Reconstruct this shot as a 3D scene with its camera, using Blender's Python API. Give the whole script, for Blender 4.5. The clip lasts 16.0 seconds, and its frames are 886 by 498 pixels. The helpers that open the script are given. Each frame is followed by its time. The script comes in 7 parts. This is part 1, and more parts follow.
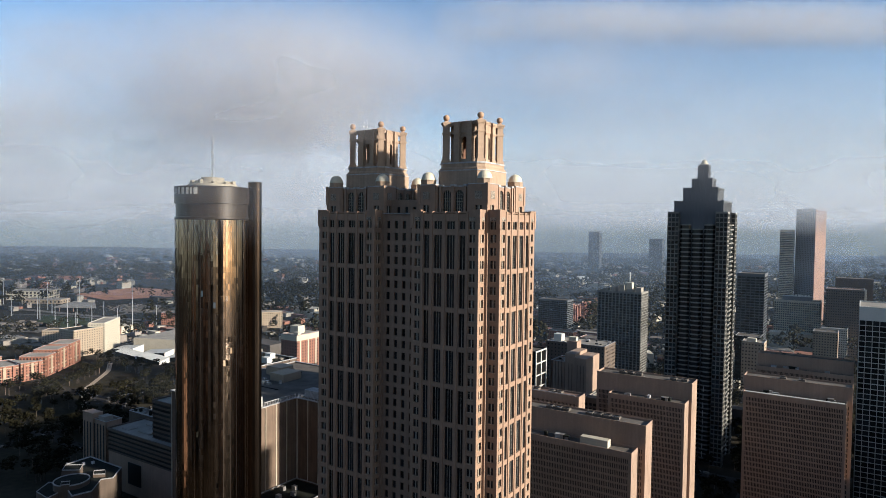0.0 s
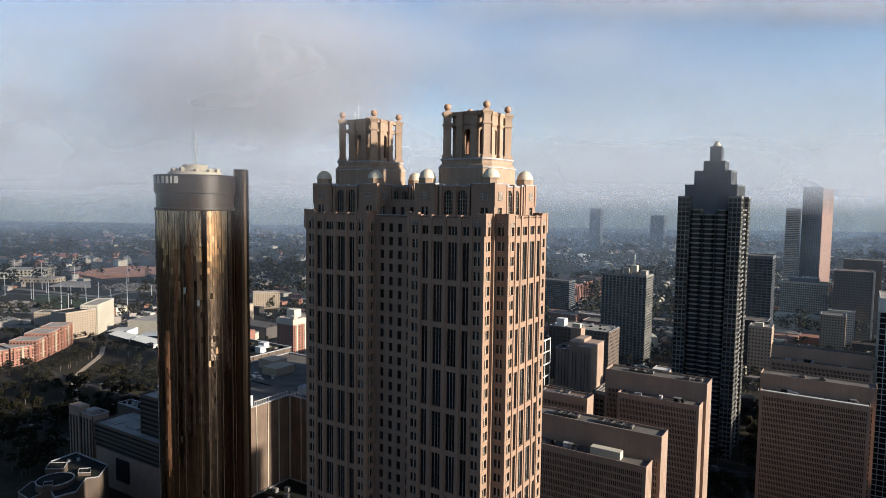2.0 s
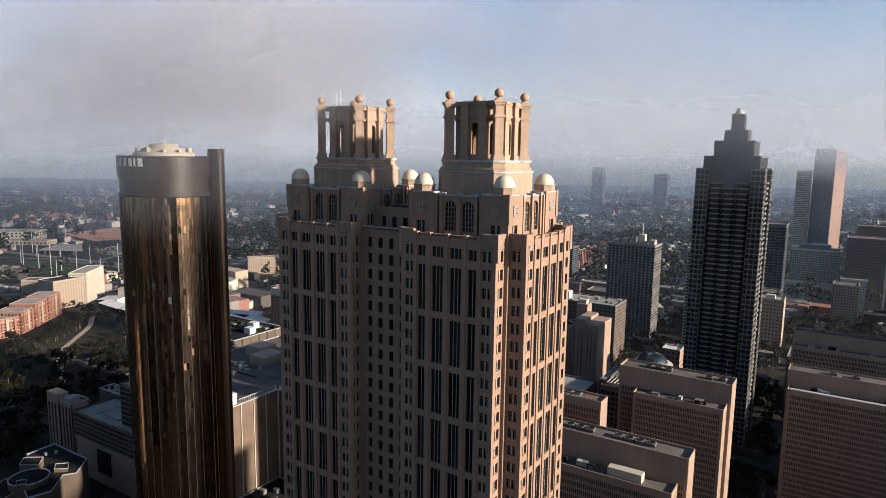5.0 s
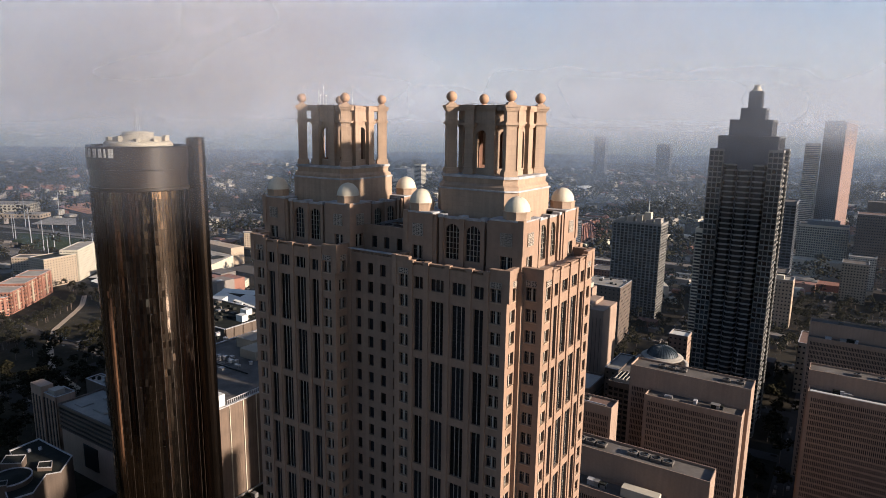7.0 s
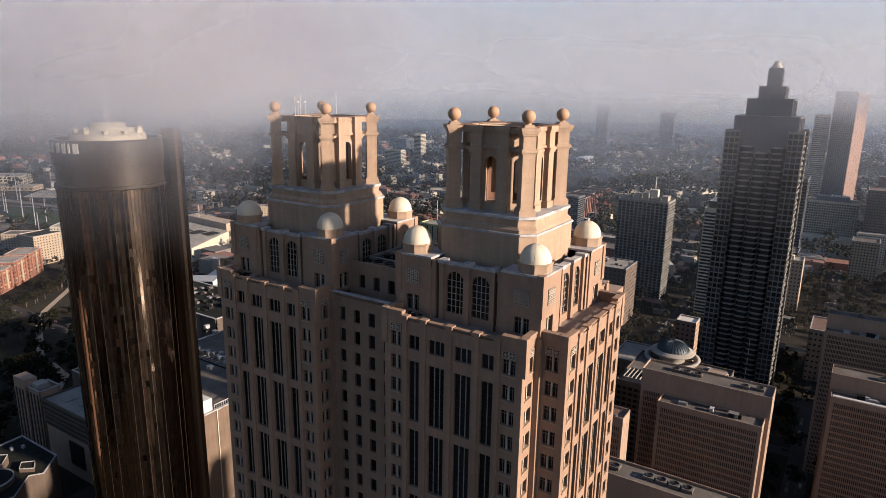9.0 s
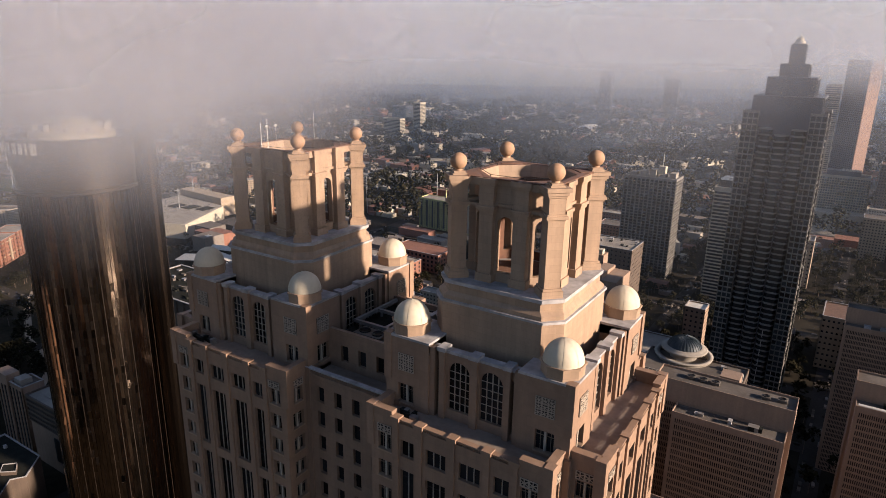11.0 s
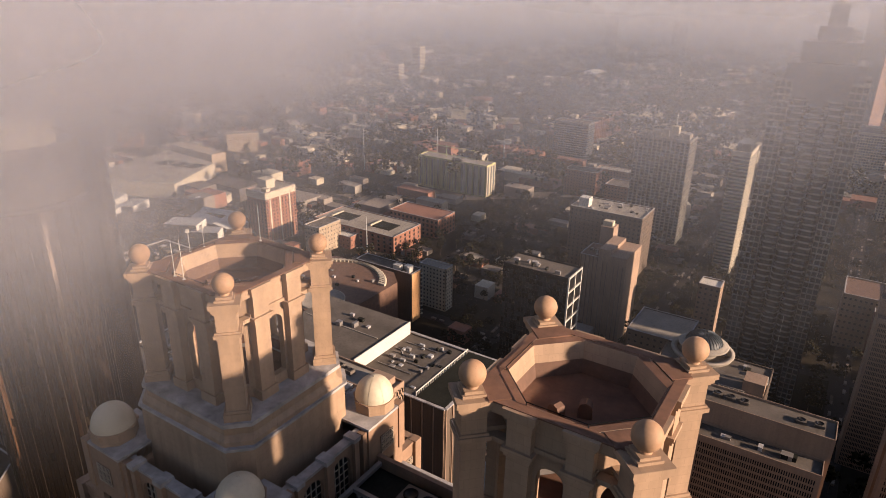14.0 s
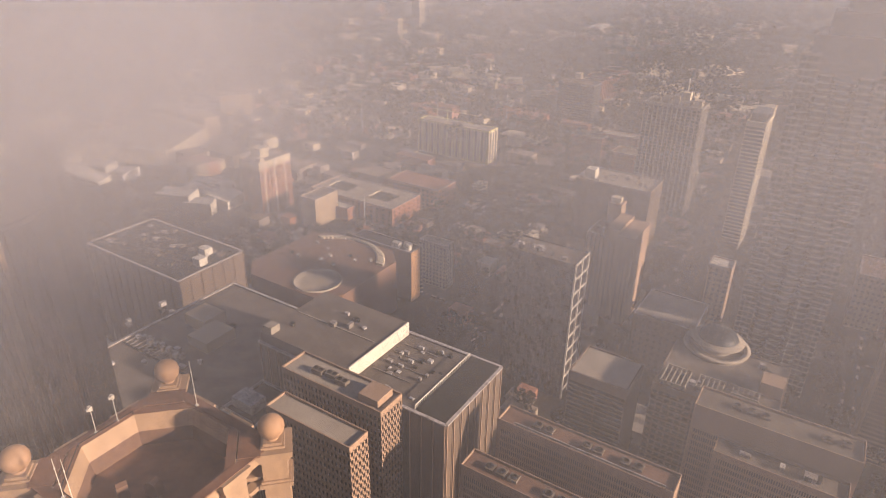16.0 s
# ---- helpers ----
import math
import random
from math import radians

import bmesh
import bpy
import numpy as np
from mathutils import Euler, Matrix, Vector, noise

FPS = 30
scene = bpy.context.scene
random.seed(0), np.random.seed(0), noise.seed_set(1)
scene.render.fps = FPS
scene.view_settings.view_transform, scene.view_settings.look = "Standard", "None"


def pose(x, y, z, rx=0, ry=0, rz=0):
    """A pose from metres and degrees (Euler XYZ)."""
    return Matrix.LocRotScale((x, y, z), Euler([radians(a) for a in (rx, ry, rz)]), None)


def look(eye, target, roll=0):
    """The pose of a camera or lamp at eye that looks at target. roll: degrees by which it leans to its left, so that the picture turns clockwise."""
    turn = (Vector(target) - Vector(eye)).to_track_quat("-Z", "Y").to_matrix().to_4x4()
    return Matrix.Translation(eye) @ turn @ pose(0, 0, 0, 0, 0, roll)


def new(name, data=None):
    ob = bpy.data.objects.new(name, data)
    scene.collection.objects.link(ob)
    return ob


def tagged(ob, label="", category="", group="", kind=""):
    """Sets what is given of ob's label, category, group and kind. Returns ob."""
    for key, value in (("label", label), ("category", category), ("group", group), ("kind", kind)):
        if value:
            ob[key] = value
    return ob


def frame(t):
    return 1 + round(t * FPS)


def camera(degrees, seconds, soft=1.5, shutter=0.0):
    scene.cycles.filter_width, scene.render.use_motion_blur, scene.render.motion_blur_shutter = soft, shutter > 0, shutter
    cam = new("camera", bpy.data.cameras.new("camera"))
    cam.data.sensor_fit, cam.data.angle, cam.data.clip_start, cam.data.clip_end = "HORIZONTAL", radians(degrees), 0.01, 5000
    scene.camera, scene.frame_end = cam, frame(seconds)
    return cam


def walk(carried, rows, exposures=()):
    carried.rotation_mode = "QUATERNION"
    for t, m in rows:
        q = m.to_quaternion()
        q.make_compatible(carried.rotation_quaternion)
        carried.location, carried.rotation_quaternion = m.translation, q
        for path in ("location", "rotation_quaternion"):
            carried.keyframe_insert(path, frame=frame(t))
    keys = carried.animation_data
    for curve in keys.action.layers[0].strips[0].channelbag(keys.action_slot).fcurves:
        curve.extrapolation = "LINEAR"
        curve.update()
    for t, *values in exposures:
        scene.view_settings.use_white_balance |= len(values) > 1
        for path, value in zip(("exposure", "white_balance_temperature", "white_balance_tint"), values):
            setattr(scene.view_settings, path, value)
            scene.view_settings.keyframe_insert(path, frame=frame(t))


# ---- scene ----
cam = camera(68.34, 16.0, soft=0.9)
PATH = [
    (0, -2.238, 2.000, 201.026, 32.757, -2.131, 0.669),
    (1, -8.913, 12.023, 205.178, 32.731, -3.194, 0.693),
    (2, -15.576, 22.061, 209.371, 32.705, -4.360, 0.717),
    (3, -22.234, 32.121, 213.601, 32.679, -5.603, 0.742),
    (4, -28.895, 42.211, 217.866, 32.652, -6.905, 0.766),
    (5, -35.567, 52.336, 222.162, 32.626, -8.249, 0.790),
    (6, -42.256, 62.505, 226.485, 32.600, -9.626, 0.815),
    (7, -48.971, 72.723, 230.831, 32.574, -11.027, 0.839),
    (8, -55.719, 82.999, 235.196, 32.547, -12.451, 0.863),
    (9, -62.507, 93.339, 239.578, 32.521, -13.902, 0.888),
    (10, -69.344, 103.749, 243.972, 32.495, -15.385, 0.912),
    (11, -76.237, 114.238, 248.376, 32.469, -16.912, 0.936),
    (12, -83.193, 124.812, 252.784, 32.442, -18.500, 0.961),
    (13, -90.220, 135.478, 257.194, 32.416, -20.168, 0.985),
    (14, -97.325, 146.244, 261.602, 32.390, -21.941, 1.009),
    (15, -104.516, 157.115, 266.005, 32.363, -23.849, 1.034),
    (16, -111.801, 168.099, 270.398, 32.337, -25.926, 1.058),
]
walk(cam, [(t, pose(x, y, z, 90 + pitch, 0, yaw) @ pose(0, 0, 0, 0, 0, roll)) for t, x, y, z, yaw, pitch, roll in PATH],
     exposures=[(0.0, 1.38, 5560, 5), (4.0, 1.37, 5720, 9), (9.0, 1.33, 6120, 16), (12.5, 1.22, 6780, 22), (16.0, 1.12, 7500, 27)])

# ---- world, sun, exposure ----
scene.cycles.transparent_max_bounces = 64
SUN_TURN, SUN_UP = 7.5, 16.5  # degrees from +x towards +y, and above the horizon
SUN_WAY = Vector((math.cos(radians(SUN_TURN)) * math.cos(radians(SUN_UP)), math.sin(radians(SUN_TURN)) * math.cos(radians(SUN_UP)), math.sin(radians(SUN_UP))))
world = bpy.data.worlds.new("sky")
scene.world = world
world.use_nodes = True
wn = world.node_tree.nodes
sky = wn.new("ShaderNodeTexSky")
sky.sky_type, sky.sun_disc = "NISHITA", False
sky.sun_elevation, sky.sun_rotation = radians(SUN_UP), radians(90 - SUN_TURN)
sky.air_density, sky.dust_density, sky.ozone_density = 1.0, 0.8, 2.8
wn["Background"].inputs["Strength"].default_value = 0.060
world.node_tree.links.new(sky.outputs[0], wn["Background"].inputs["Color"])
sun = new("sun", bpy.data.lights.new("sun", "SUN"))
sun.data.energy, sun.data.angle, sun.data.color = 5.0, radians(2.2), (1.0, 0.86, 0.67)
sun.matrix_world = look(SUN_WAY * 2000, (0, 0, 0))

# ---- materials ----
def material(name, base, rough=0.8, metal=0.0, grain=0.0, grain_size=1.0, blotch=0.0, blotch_size=12.0, bump=0.0, bump_size=0.5, spread=0.0, island=0.0, spec=0.5, streak=0.0, joints=None):
    """A surface with variation at two scales: grain (small) and blotch (large), streaks of dirt running down, bump, and a spread from piece to piece."""
    m = bpy.data.materials.new(name)
    m.use_nodes = True
    nt = m.node_tree
    n, link = nt.nodes, nt.links.new
    bsdf = n["Principled BSDF"]
    bsdf.inputs["Roughness"].default_value = rough
    bsdf.inputs["Metallic"].default_value = metal
    bsdf.inputs["Specular IOR Level"].default_value = spec
    geo = n.new("ShaderNodeNewGeometry")
    col = n.new("ShaderNodeRGB")
    col.outputs[0].default_value = (*base, 1)
    out = col.outputs[0]

    def times(factor, amount):
        """Multiplies the colour by 1 - amount .. 1 + amount as factor goes from 0 to 1."""
        nonlocal out
        mr = n.new("ShaderNodeMapRange")
        mr.inputs["From Min"].default_value, mr.inputs["From Max"].default_value = 0.25, 0.75
        mr.inputs["To Min"].default_value, mr.inputs["To Max"].default_value = 1 - amount, 1 + amount
        link(factor, mr.inputs["Value"])
        vm = n.new("ShaderNodeVectorMath")
        vm.operation = "SCALE"
        link(out, vm.inputs[0])
        link(mr.outputs[0], vm.inputs["Scale"])
        out = vm.outputs[0]

    def noise_of(size, detail=4.0, squash=None):
        tex = n.new("ShaderNodeTexNoise")
        tex.inputs["Scale"].default_value, tex.inputs["Detail"].default_value = 1.0 / size, detail
        if squash:
            mp = n.new("ShaderNodeMapping")
            mp.inputs["Scale"].default_value = squash
            link(geo.outputs["Position"], mp.inputs["Vector"])
            link(mp.outputs[0], tex.inputs["Vector"])
        else:
            link(geo.outputs["Position"], tex.inputs["Vector"])
        return tex.outputs["Fac"]

    if grain:
        times(noise_of(grain_size), grain)
    if blotch:
        times(noise_of(blotch_size, 3.0), blotch)
    if streak:
        times(noise_of(1.0, 3.0, (0.9, 0.9, 0.05)), streak)
    if joints:  # fine joints between facing slabs, (width, height)
        sep, add, com, br = n.new("ShaderNodeSeparateXYZ"), n.new("ShaderNodeMath"), n.new("ShaderNodeCombineXYZ"), n.new("ShaderNodeTexBrick")
        link(geo.outputs["Position"], sep.inputs[0])
        link(sep.outputs["X"], add.inputs[0]); link(sep.outputs["Y"], add.inputs[1])
        link(add.outputs[0], com.inputs["X"]); link(sep.outputs["Z"], com.inputs["Y"])
        link(com.outputs[0], br.inputs["Vector"])
        br.inputs["Scale"].default_value, br.inputs["Mortar Size"].default_value, br.inputs["Mortar Smooth"].default_value = 1.0, 0.022, 0.4
        br.inputs["Brick Width"].default_value, br.inputs["Row Height"].default_value = joints
        br.inputs["Color1"].default_value, br.inputs["Color2"].default_value, br.inputs["Mortar"].default_value = (0.62, 0.62, 0.62, 1), (0.42, 0.42, 0.42, 1), (0.0, 0.0, 0.0, 1)
        times(br.outputs["Color"], 0.13)
    if spread:
        oi = n.new("ShaderNodeObjectInfo")
        times(oi.outputs["Random"], spread)
    if island:
        times(geo.outputs["Random Per Island"], island)
    link(out, bsdf.inputs["Base Color"])
    if bump:
        bp = n.new("ShaderNodeBump")
        bp.inputs["Strength"].default_value, bp.inputs["Distance"].default_value = bump, 0.05
        link(noise_of(bump_size), bp.inputs["Height"])
        link(bp.outputs[0], bsdf.inputs["Normal"])
    return m


M_GRANITE = material("pink_beige_granite", (0.206, 0.125, 0.079), 0.72, grain=0.07, grain_size=0.5, blotch=0.10, blotch_size=9, streak=0.10, joints=(1.5, 1.32), bump=0.15, bump_size=0.25)
M_STONE = material("smooth_buff_stone", (0.258, 0.169, 0.108), 0.7, grain=0.05, grain_size=0.4, blotch=0.13, blotch_size=4, streak=0.15, joints=(1.3, 0.9), bump=0.12, bump_size=0.3)
M_BALL = material("orange_buff_stone", (0.29, 0.168, 0.096), 0.75, grain=0.05, grain_size=0.3, blotch=0.16, blotch_size=1.2, bump=0.1, bump_size=0.2)
M_COPING = material("weathered_coping", (0.27, 0.25, 0.24), 0.8, grain=0.15, grain_size=0.6, blotch=0.38, blotch_size=2.2, bump=0.2, bump_size=0.3)
M_DOME = material("cream_painted_dome", (0.43, 0.365, 0.27), 0.65, grain=0.05, grain_size=0.4, blotch=0.08, blotch_size=2.5, bump=0.1)
M_GLASS = material("dark_window_glass", (0.010, 0.010, 0.011), 0.2, spec=0.13, spread=0.5)
M_GLASS_PANES = material("dark_glass_panes", (0.011, 0.011, 0.012), 0.2, spec=0.13, island=0.5)
M_MULLION = material("bronze_metal_mullion", (0.20, 0.145, 0.10), 0.5, grain=0.1)
M_LATTICE = material("pierced_stone", (0.27, 0.215, 0.165), 0.75, grain=0.06, blotch=0.12, blotch_size=2)
M_BAR = material("pale_window_bar", (0.30, 0.25, 0.195), 0.5, grain=0.1)
M_ROOF_BROWN = material("brown_roof_membrane", (0.105, 0.055, 0.036), 0.85, grain=0.15, grain_size=0.5, blotch=0.25, blotch_size=3, bump=0.2)
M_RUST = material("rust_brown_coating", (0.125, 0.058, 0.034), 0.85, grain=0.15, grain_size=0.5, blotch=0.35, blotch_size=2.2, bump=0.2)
M_ROOF_DARK = material("dark_roof_gravel", (0.017, 0.017, 0.014), 0.9, grain=0.25, grain_size=0.6, blotch=0.3, blotch_size=6, bump=0.3, spec=0.06)
M_ROOF_GREY = material("grey_roof_membrane", (0.105, 0.088, 0.074), 0.85, grain=0.12, grain_size=1.0, blotch=0.28, blotch_size=9, bump=0.2, spec=0.06)
M_ROOF_PALE = material("pale_roof_membrane", (0.235, 0.205, 0.172), 0.8, grain=0.1, grain_size=1.2, blotch=0.2, blotch_size=12, spec=0.06)
M_DUCT = material("galvanised_duct", (0.22, 0.20, 0.185), 0.45, 0.4, grain=0.15, grain_size=1.5)
M_TERRACE = material("brown_terrace_paving", (0.19, 0.14, 0.105), 0.85, grain=0.15, grain_size=0.8, blotch=0.25, blotch_size=4, bump=0.2)
M_WHITE = material("white_paint", (0.44, 0.41, 0.36), 0.6, grain=0.05, blotch=0.08)
M_BRONZE = material("bronze_mirror_glass", (0.235, 0.172, 0.130), 0.12, 1.0, island=0.14)
stretch = M_BRONZE.node_tree.nodes["Principled BSDF"]  # wavy panes draw reflections out upwards
tangent = M_BRONZE.node_tree.nodes.new("ShaderNodeTangent")
tangent.direction_type, tangent.axis = "RADIAL", "Z"
M_BRONZE.node_tree.links.new(tangent.outputs[0], stretch.inputs["Tangent"])
stretch.inputs["Anisotropic"].default_value, stretch.inputs["Anisotropic Rotation"].default_value = 0.55, 0.25
M_BRONZE_DARK = material("dark_bronze_cladding", (0.034, 0.024, 0.018), 0.42, 0.4, streak=0.25, blotch=0.15)
M_SHAFT = material("satin_bronze_cladding", (0.055, 0.040, 0.031), 0.27, 1.0, streak=0.2, blotch=0.1)
M_CONCRETE = material("brown_precast_concrete", (0.225, 0.148, 0.102), 0.85, grain=0.08, grain_size=0.8, blotch=0.14, blotch_size=14, streak=0.10, bump=0.15)
# brown panels, darkened in colour to stand for shade on the wall
M_PANEL_SHADE = material("brown_wall_panels_in_shade", (0.098, 0.062, 0.040), 0.8, grain=0.10, grain_size=0.8, blotch=0.25, blotch_size=9, streak=0.22, bump=0.15)
M_CONCRETE_DARK = material("dark_precast_concrete", (0.078, 0.053, 0.037), 0.85, grain=0.08, grain_size=0.8, blotch=0.15, blotch_size=14, streak=0.12)
M_SLOT = material("dark_window_slot", (0.012, 0.011, 0.011), 0.4, spec=0.12, island=0.6)
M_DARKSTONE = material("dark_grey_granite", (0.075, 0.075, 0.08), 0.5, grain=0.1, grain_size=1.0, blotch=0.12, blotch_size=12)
M_GREYSILL = material("grey_granite_sill", (0.165, 0.148, 0.128), 0.6, grain=0.1, grain_size=1.0, blotch=0.15, blotch_size=14, streak=0.1)
M_BLUEGLASS = material("blue_grey_glass", (0.018, 0.021, 0.022), 0.22, 0.0, island=0.6, spec=0.4)
M_BRICK = material("red_brick", (0.19, 0.080, 0.050), 0.85, grain=0.15, grain_size=0.8, blotch=0.15, blotch_size=8)
M_TAN = material("tan_stucco", (0.27, 0.20, 0.135), 0.85, grain=0.06, blotch=0.12, blotch_size=10)
M_ORANGE = material("orange_stucco", (0.40, 0.215, 0.095), 0.85, grain=0.06, blotch=0.1, blotch_size=10)
M_FIELD = material("green_field", (0.030, 0.036, 0.018), 0.95, grain=0.2, grain_size=4, blotch=0.3, blotch_size=30, spec=0.06)
M_PAVED = material("pale_paving", (0.115, 0.098, 0.082), 0.9, grain=0.12, grain_size=3, blotch=0.25, blotch_size=25, spec=0.06)
M_CREAM = material("cream_stucco", (0.37, 0.315, 0.235), 0.85, grain=0.06, blotch=0.1, blotch_size=10)
M_YELLOW = material("yellow_green_sheathing", (0.47, 0.44, 0.20), 0.85, grain=0.1, blotch=0.2, blotch_size=7)
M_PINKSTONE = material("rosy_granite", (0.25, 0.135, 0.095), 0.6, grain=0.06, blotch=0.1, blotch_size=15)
M_BLUEDOME = material("blue_ribbed_dome", (0.010, 0.018, 0.024), 0.6, 0.0, blotch=0.15)
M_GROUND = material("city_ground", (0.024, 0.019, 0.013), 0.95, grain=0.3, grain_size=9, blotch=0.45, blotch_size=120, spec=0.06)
M_ASPHALT = material("asphalt", (0.040, 0.034, 0.029), 0.9, grain=0.15, grain_size=2, blotch=0.2, blotch_size=30, spec=0.06)
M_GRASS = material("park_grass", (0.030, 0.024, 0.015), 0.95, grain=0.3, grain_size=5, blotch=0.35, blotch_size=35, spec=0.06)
M_CLAY = material("red_clay_earth", (0.34, 0.16, 0.09), 0.95, grain=0.15, grain_size=6, blotch=0.3, blotch_size=40, spec=0.06)
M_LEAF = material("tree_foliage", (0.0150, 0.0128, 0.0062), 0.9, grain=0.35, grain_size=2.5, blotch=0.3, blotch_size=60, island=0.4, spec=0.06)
M_BARK = material("bark", (0.10, 0.07, 0.05), 0.95, grain=0.2)
M_STEEL = material("painted_steel", (0.35, 0.34, 0.33), 0.5, 0.3, grain=0.1)
M_HOUSES = material("mixed_roofs", (0.12, 0.10, 0.085), 0.85, grain=0.1, grain_size=4, island=0.7, spec=0.06)


def set_curve(curve, points):
    while len(curve.points) > 2:
        curve.points.remove(curve.points[1])
    curve.points[0].location, curve.points[1].location = points[0], points[-1]
    for p in points[1:-1]:
        curve.points.new(*p)
    for p in curve.points:
        p.handle_type = "VECTOR"


def mist(name, colour, size, low, high, across=((0, 1), (1, 1)), ceiling=400.0, reach=200.0, detail=2.0):
    """Fog as thin veils: clear where its density is nil, else lit like a cloud. The veil's own colour alpha gives how much fog it stands for."""
    m = bpy.data.materials.new(name)
    m.use_nodes = True
    nt = m.node_tree
    n, link = nt.nodes, nt.links.new
    n.remove(n["Principled BSDF"])
    geo, oi = n.new("ShaderNodeNewGeometry"), n.new("ShaderNodeObjectInfo")
    tex = n.new("ShaderNodeTexNoise")
    tex.inputs["Scale"].default_value, tex.inputs["Detail"].default_value, tex.inputs["Roughness"].default_value = 1.0 / size, detail, 0.55
    mp = n.new("ShaderNodeMapping")
    mp.inputs["Scale"].default_value = (1, 1, 1.9)
    link(geo.outputs["Position"], mp.inputs["Vector"])
    link(mp.outputs[0], tex.inputs["Vector"])
    puff = n.new("ShaderNodeMapRange")
    puff.inputs["From Min"].default_value, puff.inputs["From Max"].default_value = low, high
    link(tex.outputs["Fac"], puff.inputs["Value"])
    sep = n.new("ShaderNodeSeparateXYZ")
    link(geo.outputs["Position"], sep.inputs[0])
    ramp = n.new("ShaderNodeFloatCurve")
    lift = n.new("ShaderNodeMapRange")  # height up to the ceiling onto 0..1
    lift.inputs["From Max"].default_value = ceiling
    link(sep.outputs["Z"], lift.inputs["Value"])
    link(lift.outputs[0], ramp.inputs["Value"])
    mul = n.new("ShaderNodeMath"); mul.operation = "MULTIPLY"
    link(puff.outputs[0], mul.inputs[0]); link(ramp.outputs[0], mul.inputs[1])
    mul2 = n.new("ShaderNodeMath"); mul2.operation = "MULTIPLY"
    link(mul.outputs[0], mul2.inputs[0]); link(oi.outputs["Alpha"], mul2.inputs[1])
    # varied from west to east
    side_at = n.new("ShaderNodeVectorMath"); side_at.operation = "DOT_PRODUCT"; side_at.inputs[1].default_value = (0.8433, 0.5375, 0)
    link(geo.outputs["Position"], side_at.inputs[0])
    span = n.new("ShaderNodeMapRange")  # from west to east onto 0..1
    span.inputs["From Min"].default_value, span.inputs["From Max"].default_value = -reach, reach
    link(side_at.outputs["Value"], span.inputs["Value"])
    drift = n.new("ShaderNodeFloatCurve")
    set_curve(drift.mapping.curves[0], across)
    link(span.outputs[0], drift.inputs["Value"])
    mul3 = n.new("ShaderNodeMath"); mul3.operation = "MULTIPLY"
    link(mul2.outputs[0], mul3.inputs[0]); link(drift.outputs[0], mul3.inputs[1])
    mul2 = mul3
    # share of light stopped: 1 - exp(-depth)
    ex = n.new("ShaderNodeMath"); ex.operation = "POWER"; ex.inputs[0].default_value = math.exp(-1)
    link(mul2.outputs[0], ex.inputs[1])
    inv = n.new("ShaderNodeMath"); inv.operation = "SUBTRACT"; inv.inputs[0].default_value = 1.0
    link(ex.outputs[0], inv.inputs[1])
    dif, tra, clear = n.new("ShaderNodeBsdfDiffuse"), n.new("ShaderNodeBsdfTranslucent"), n.new("ShaderNodeBsdfTransparent")
    dif.inputs["Color"].default_value = tra.inputs["Color"].default_value = (*colour, 1)
    both, mix = n.new("ShaderNodeMixShader"), n.new("ShaderNodeMixShader")
    both.inputs[0].default_value = 0.5
    link(dif.outputs[0], both.inputs[1]); link(tra.outputs[0], both.inputs[2])
    link(inv.outputs[0], mix.inputs[0]); link(clear.outputs[0], mix.inputs[1]); link(both.outputs[0], mix.inputs[2])
    link(mix.outputs[0], n["Material Output"].inputs["Surface"])
    return m, ramp.mapping.curves[0]


M_FOG, fog_curve = mist("drifting_fog", (0.60, 0.61, 0.67), 75.0, 0.30, 0.72, [(0, 0.15), (0.30, 0.35), (0.36, 0.7), (0.43, 0.75), (0.50, 0.8), (0.56, 0.65), (0.62, 0.5), (0.70, 0.2), (1, 0.06)])
set_curve(fog_curve, [(0, 0), (0.595, 0), (0.612, 0.35), (0.63, 1.0), (0.67, 1.0), (0.685, 0.6), (0.702, 0.0), (1, 0)])
M_BANK, bank_curve = mist("fog_bank", (0.58, 0.575, 0.61), 75.0, 0.34, 0.62, [(0, 0.3), (0.20, 0.35), (0.28, 0.8), (0.345, 1.0), (0.405, 0.8), (0.44, 0.28), (0.475, 0), (1, 0)])
set_curve(bank_curve, [(0, 0), (0.565, 0), (0.585, 0.35), (0.605, 1.0), (0.65, 1.0), (0.675, 0.5), (0.70, 0.0), (1, 0)])
M_WISP, wisp_curve = mist("right_fog_wisps", (0.55, 0.55, 0.59), 50.0, 0.30, 0.66, [(0, 0), (0.49, 0), (0.56, 0.6), (0.62, 1), (1, 1)])
set_curve(wisp_curve, [(0, 0), (0.52, 0), (0.56, 0.5), (0.59, 1.0), (0.615, 1.0), (0.64, 0.5), (0.665, 0.0), (1, 0)])
M_TOP, top_curve = mist("high_fog", (0.58, 0.58, 0.62), 65.0, 0.28, 0.66, [(0, 0.5), (0.40, 0.6), (0.49, 0.9), (0.54, 1.5), (1, 1.5)])
set_curve(top_curve, [(0, 0), (0.62, 0), (0.635, 0.4), (0.655, 1.0), (0.68, 1.0), (0.695, 0.5), (0.71, 0.0), (1, 0)])
M_NEAR, near_curve = mist("near_fog", (0.58, 0.58, 0.62), 30.0, 0.20, 0.60, [(0, 0), (0.485, 0), (0.53, 1), (1, 1)])
set_curve(near_curve, [(0, 0), (0.646, 0), (0.658, 1.0), (0.674, 1.0), (0.682, 0.0), (1, 0)])
M_LOW, low_curve = mist("low_fog_wisps", (0.58, 0.575, 0.61), 55.0, 0.34, 0.64)
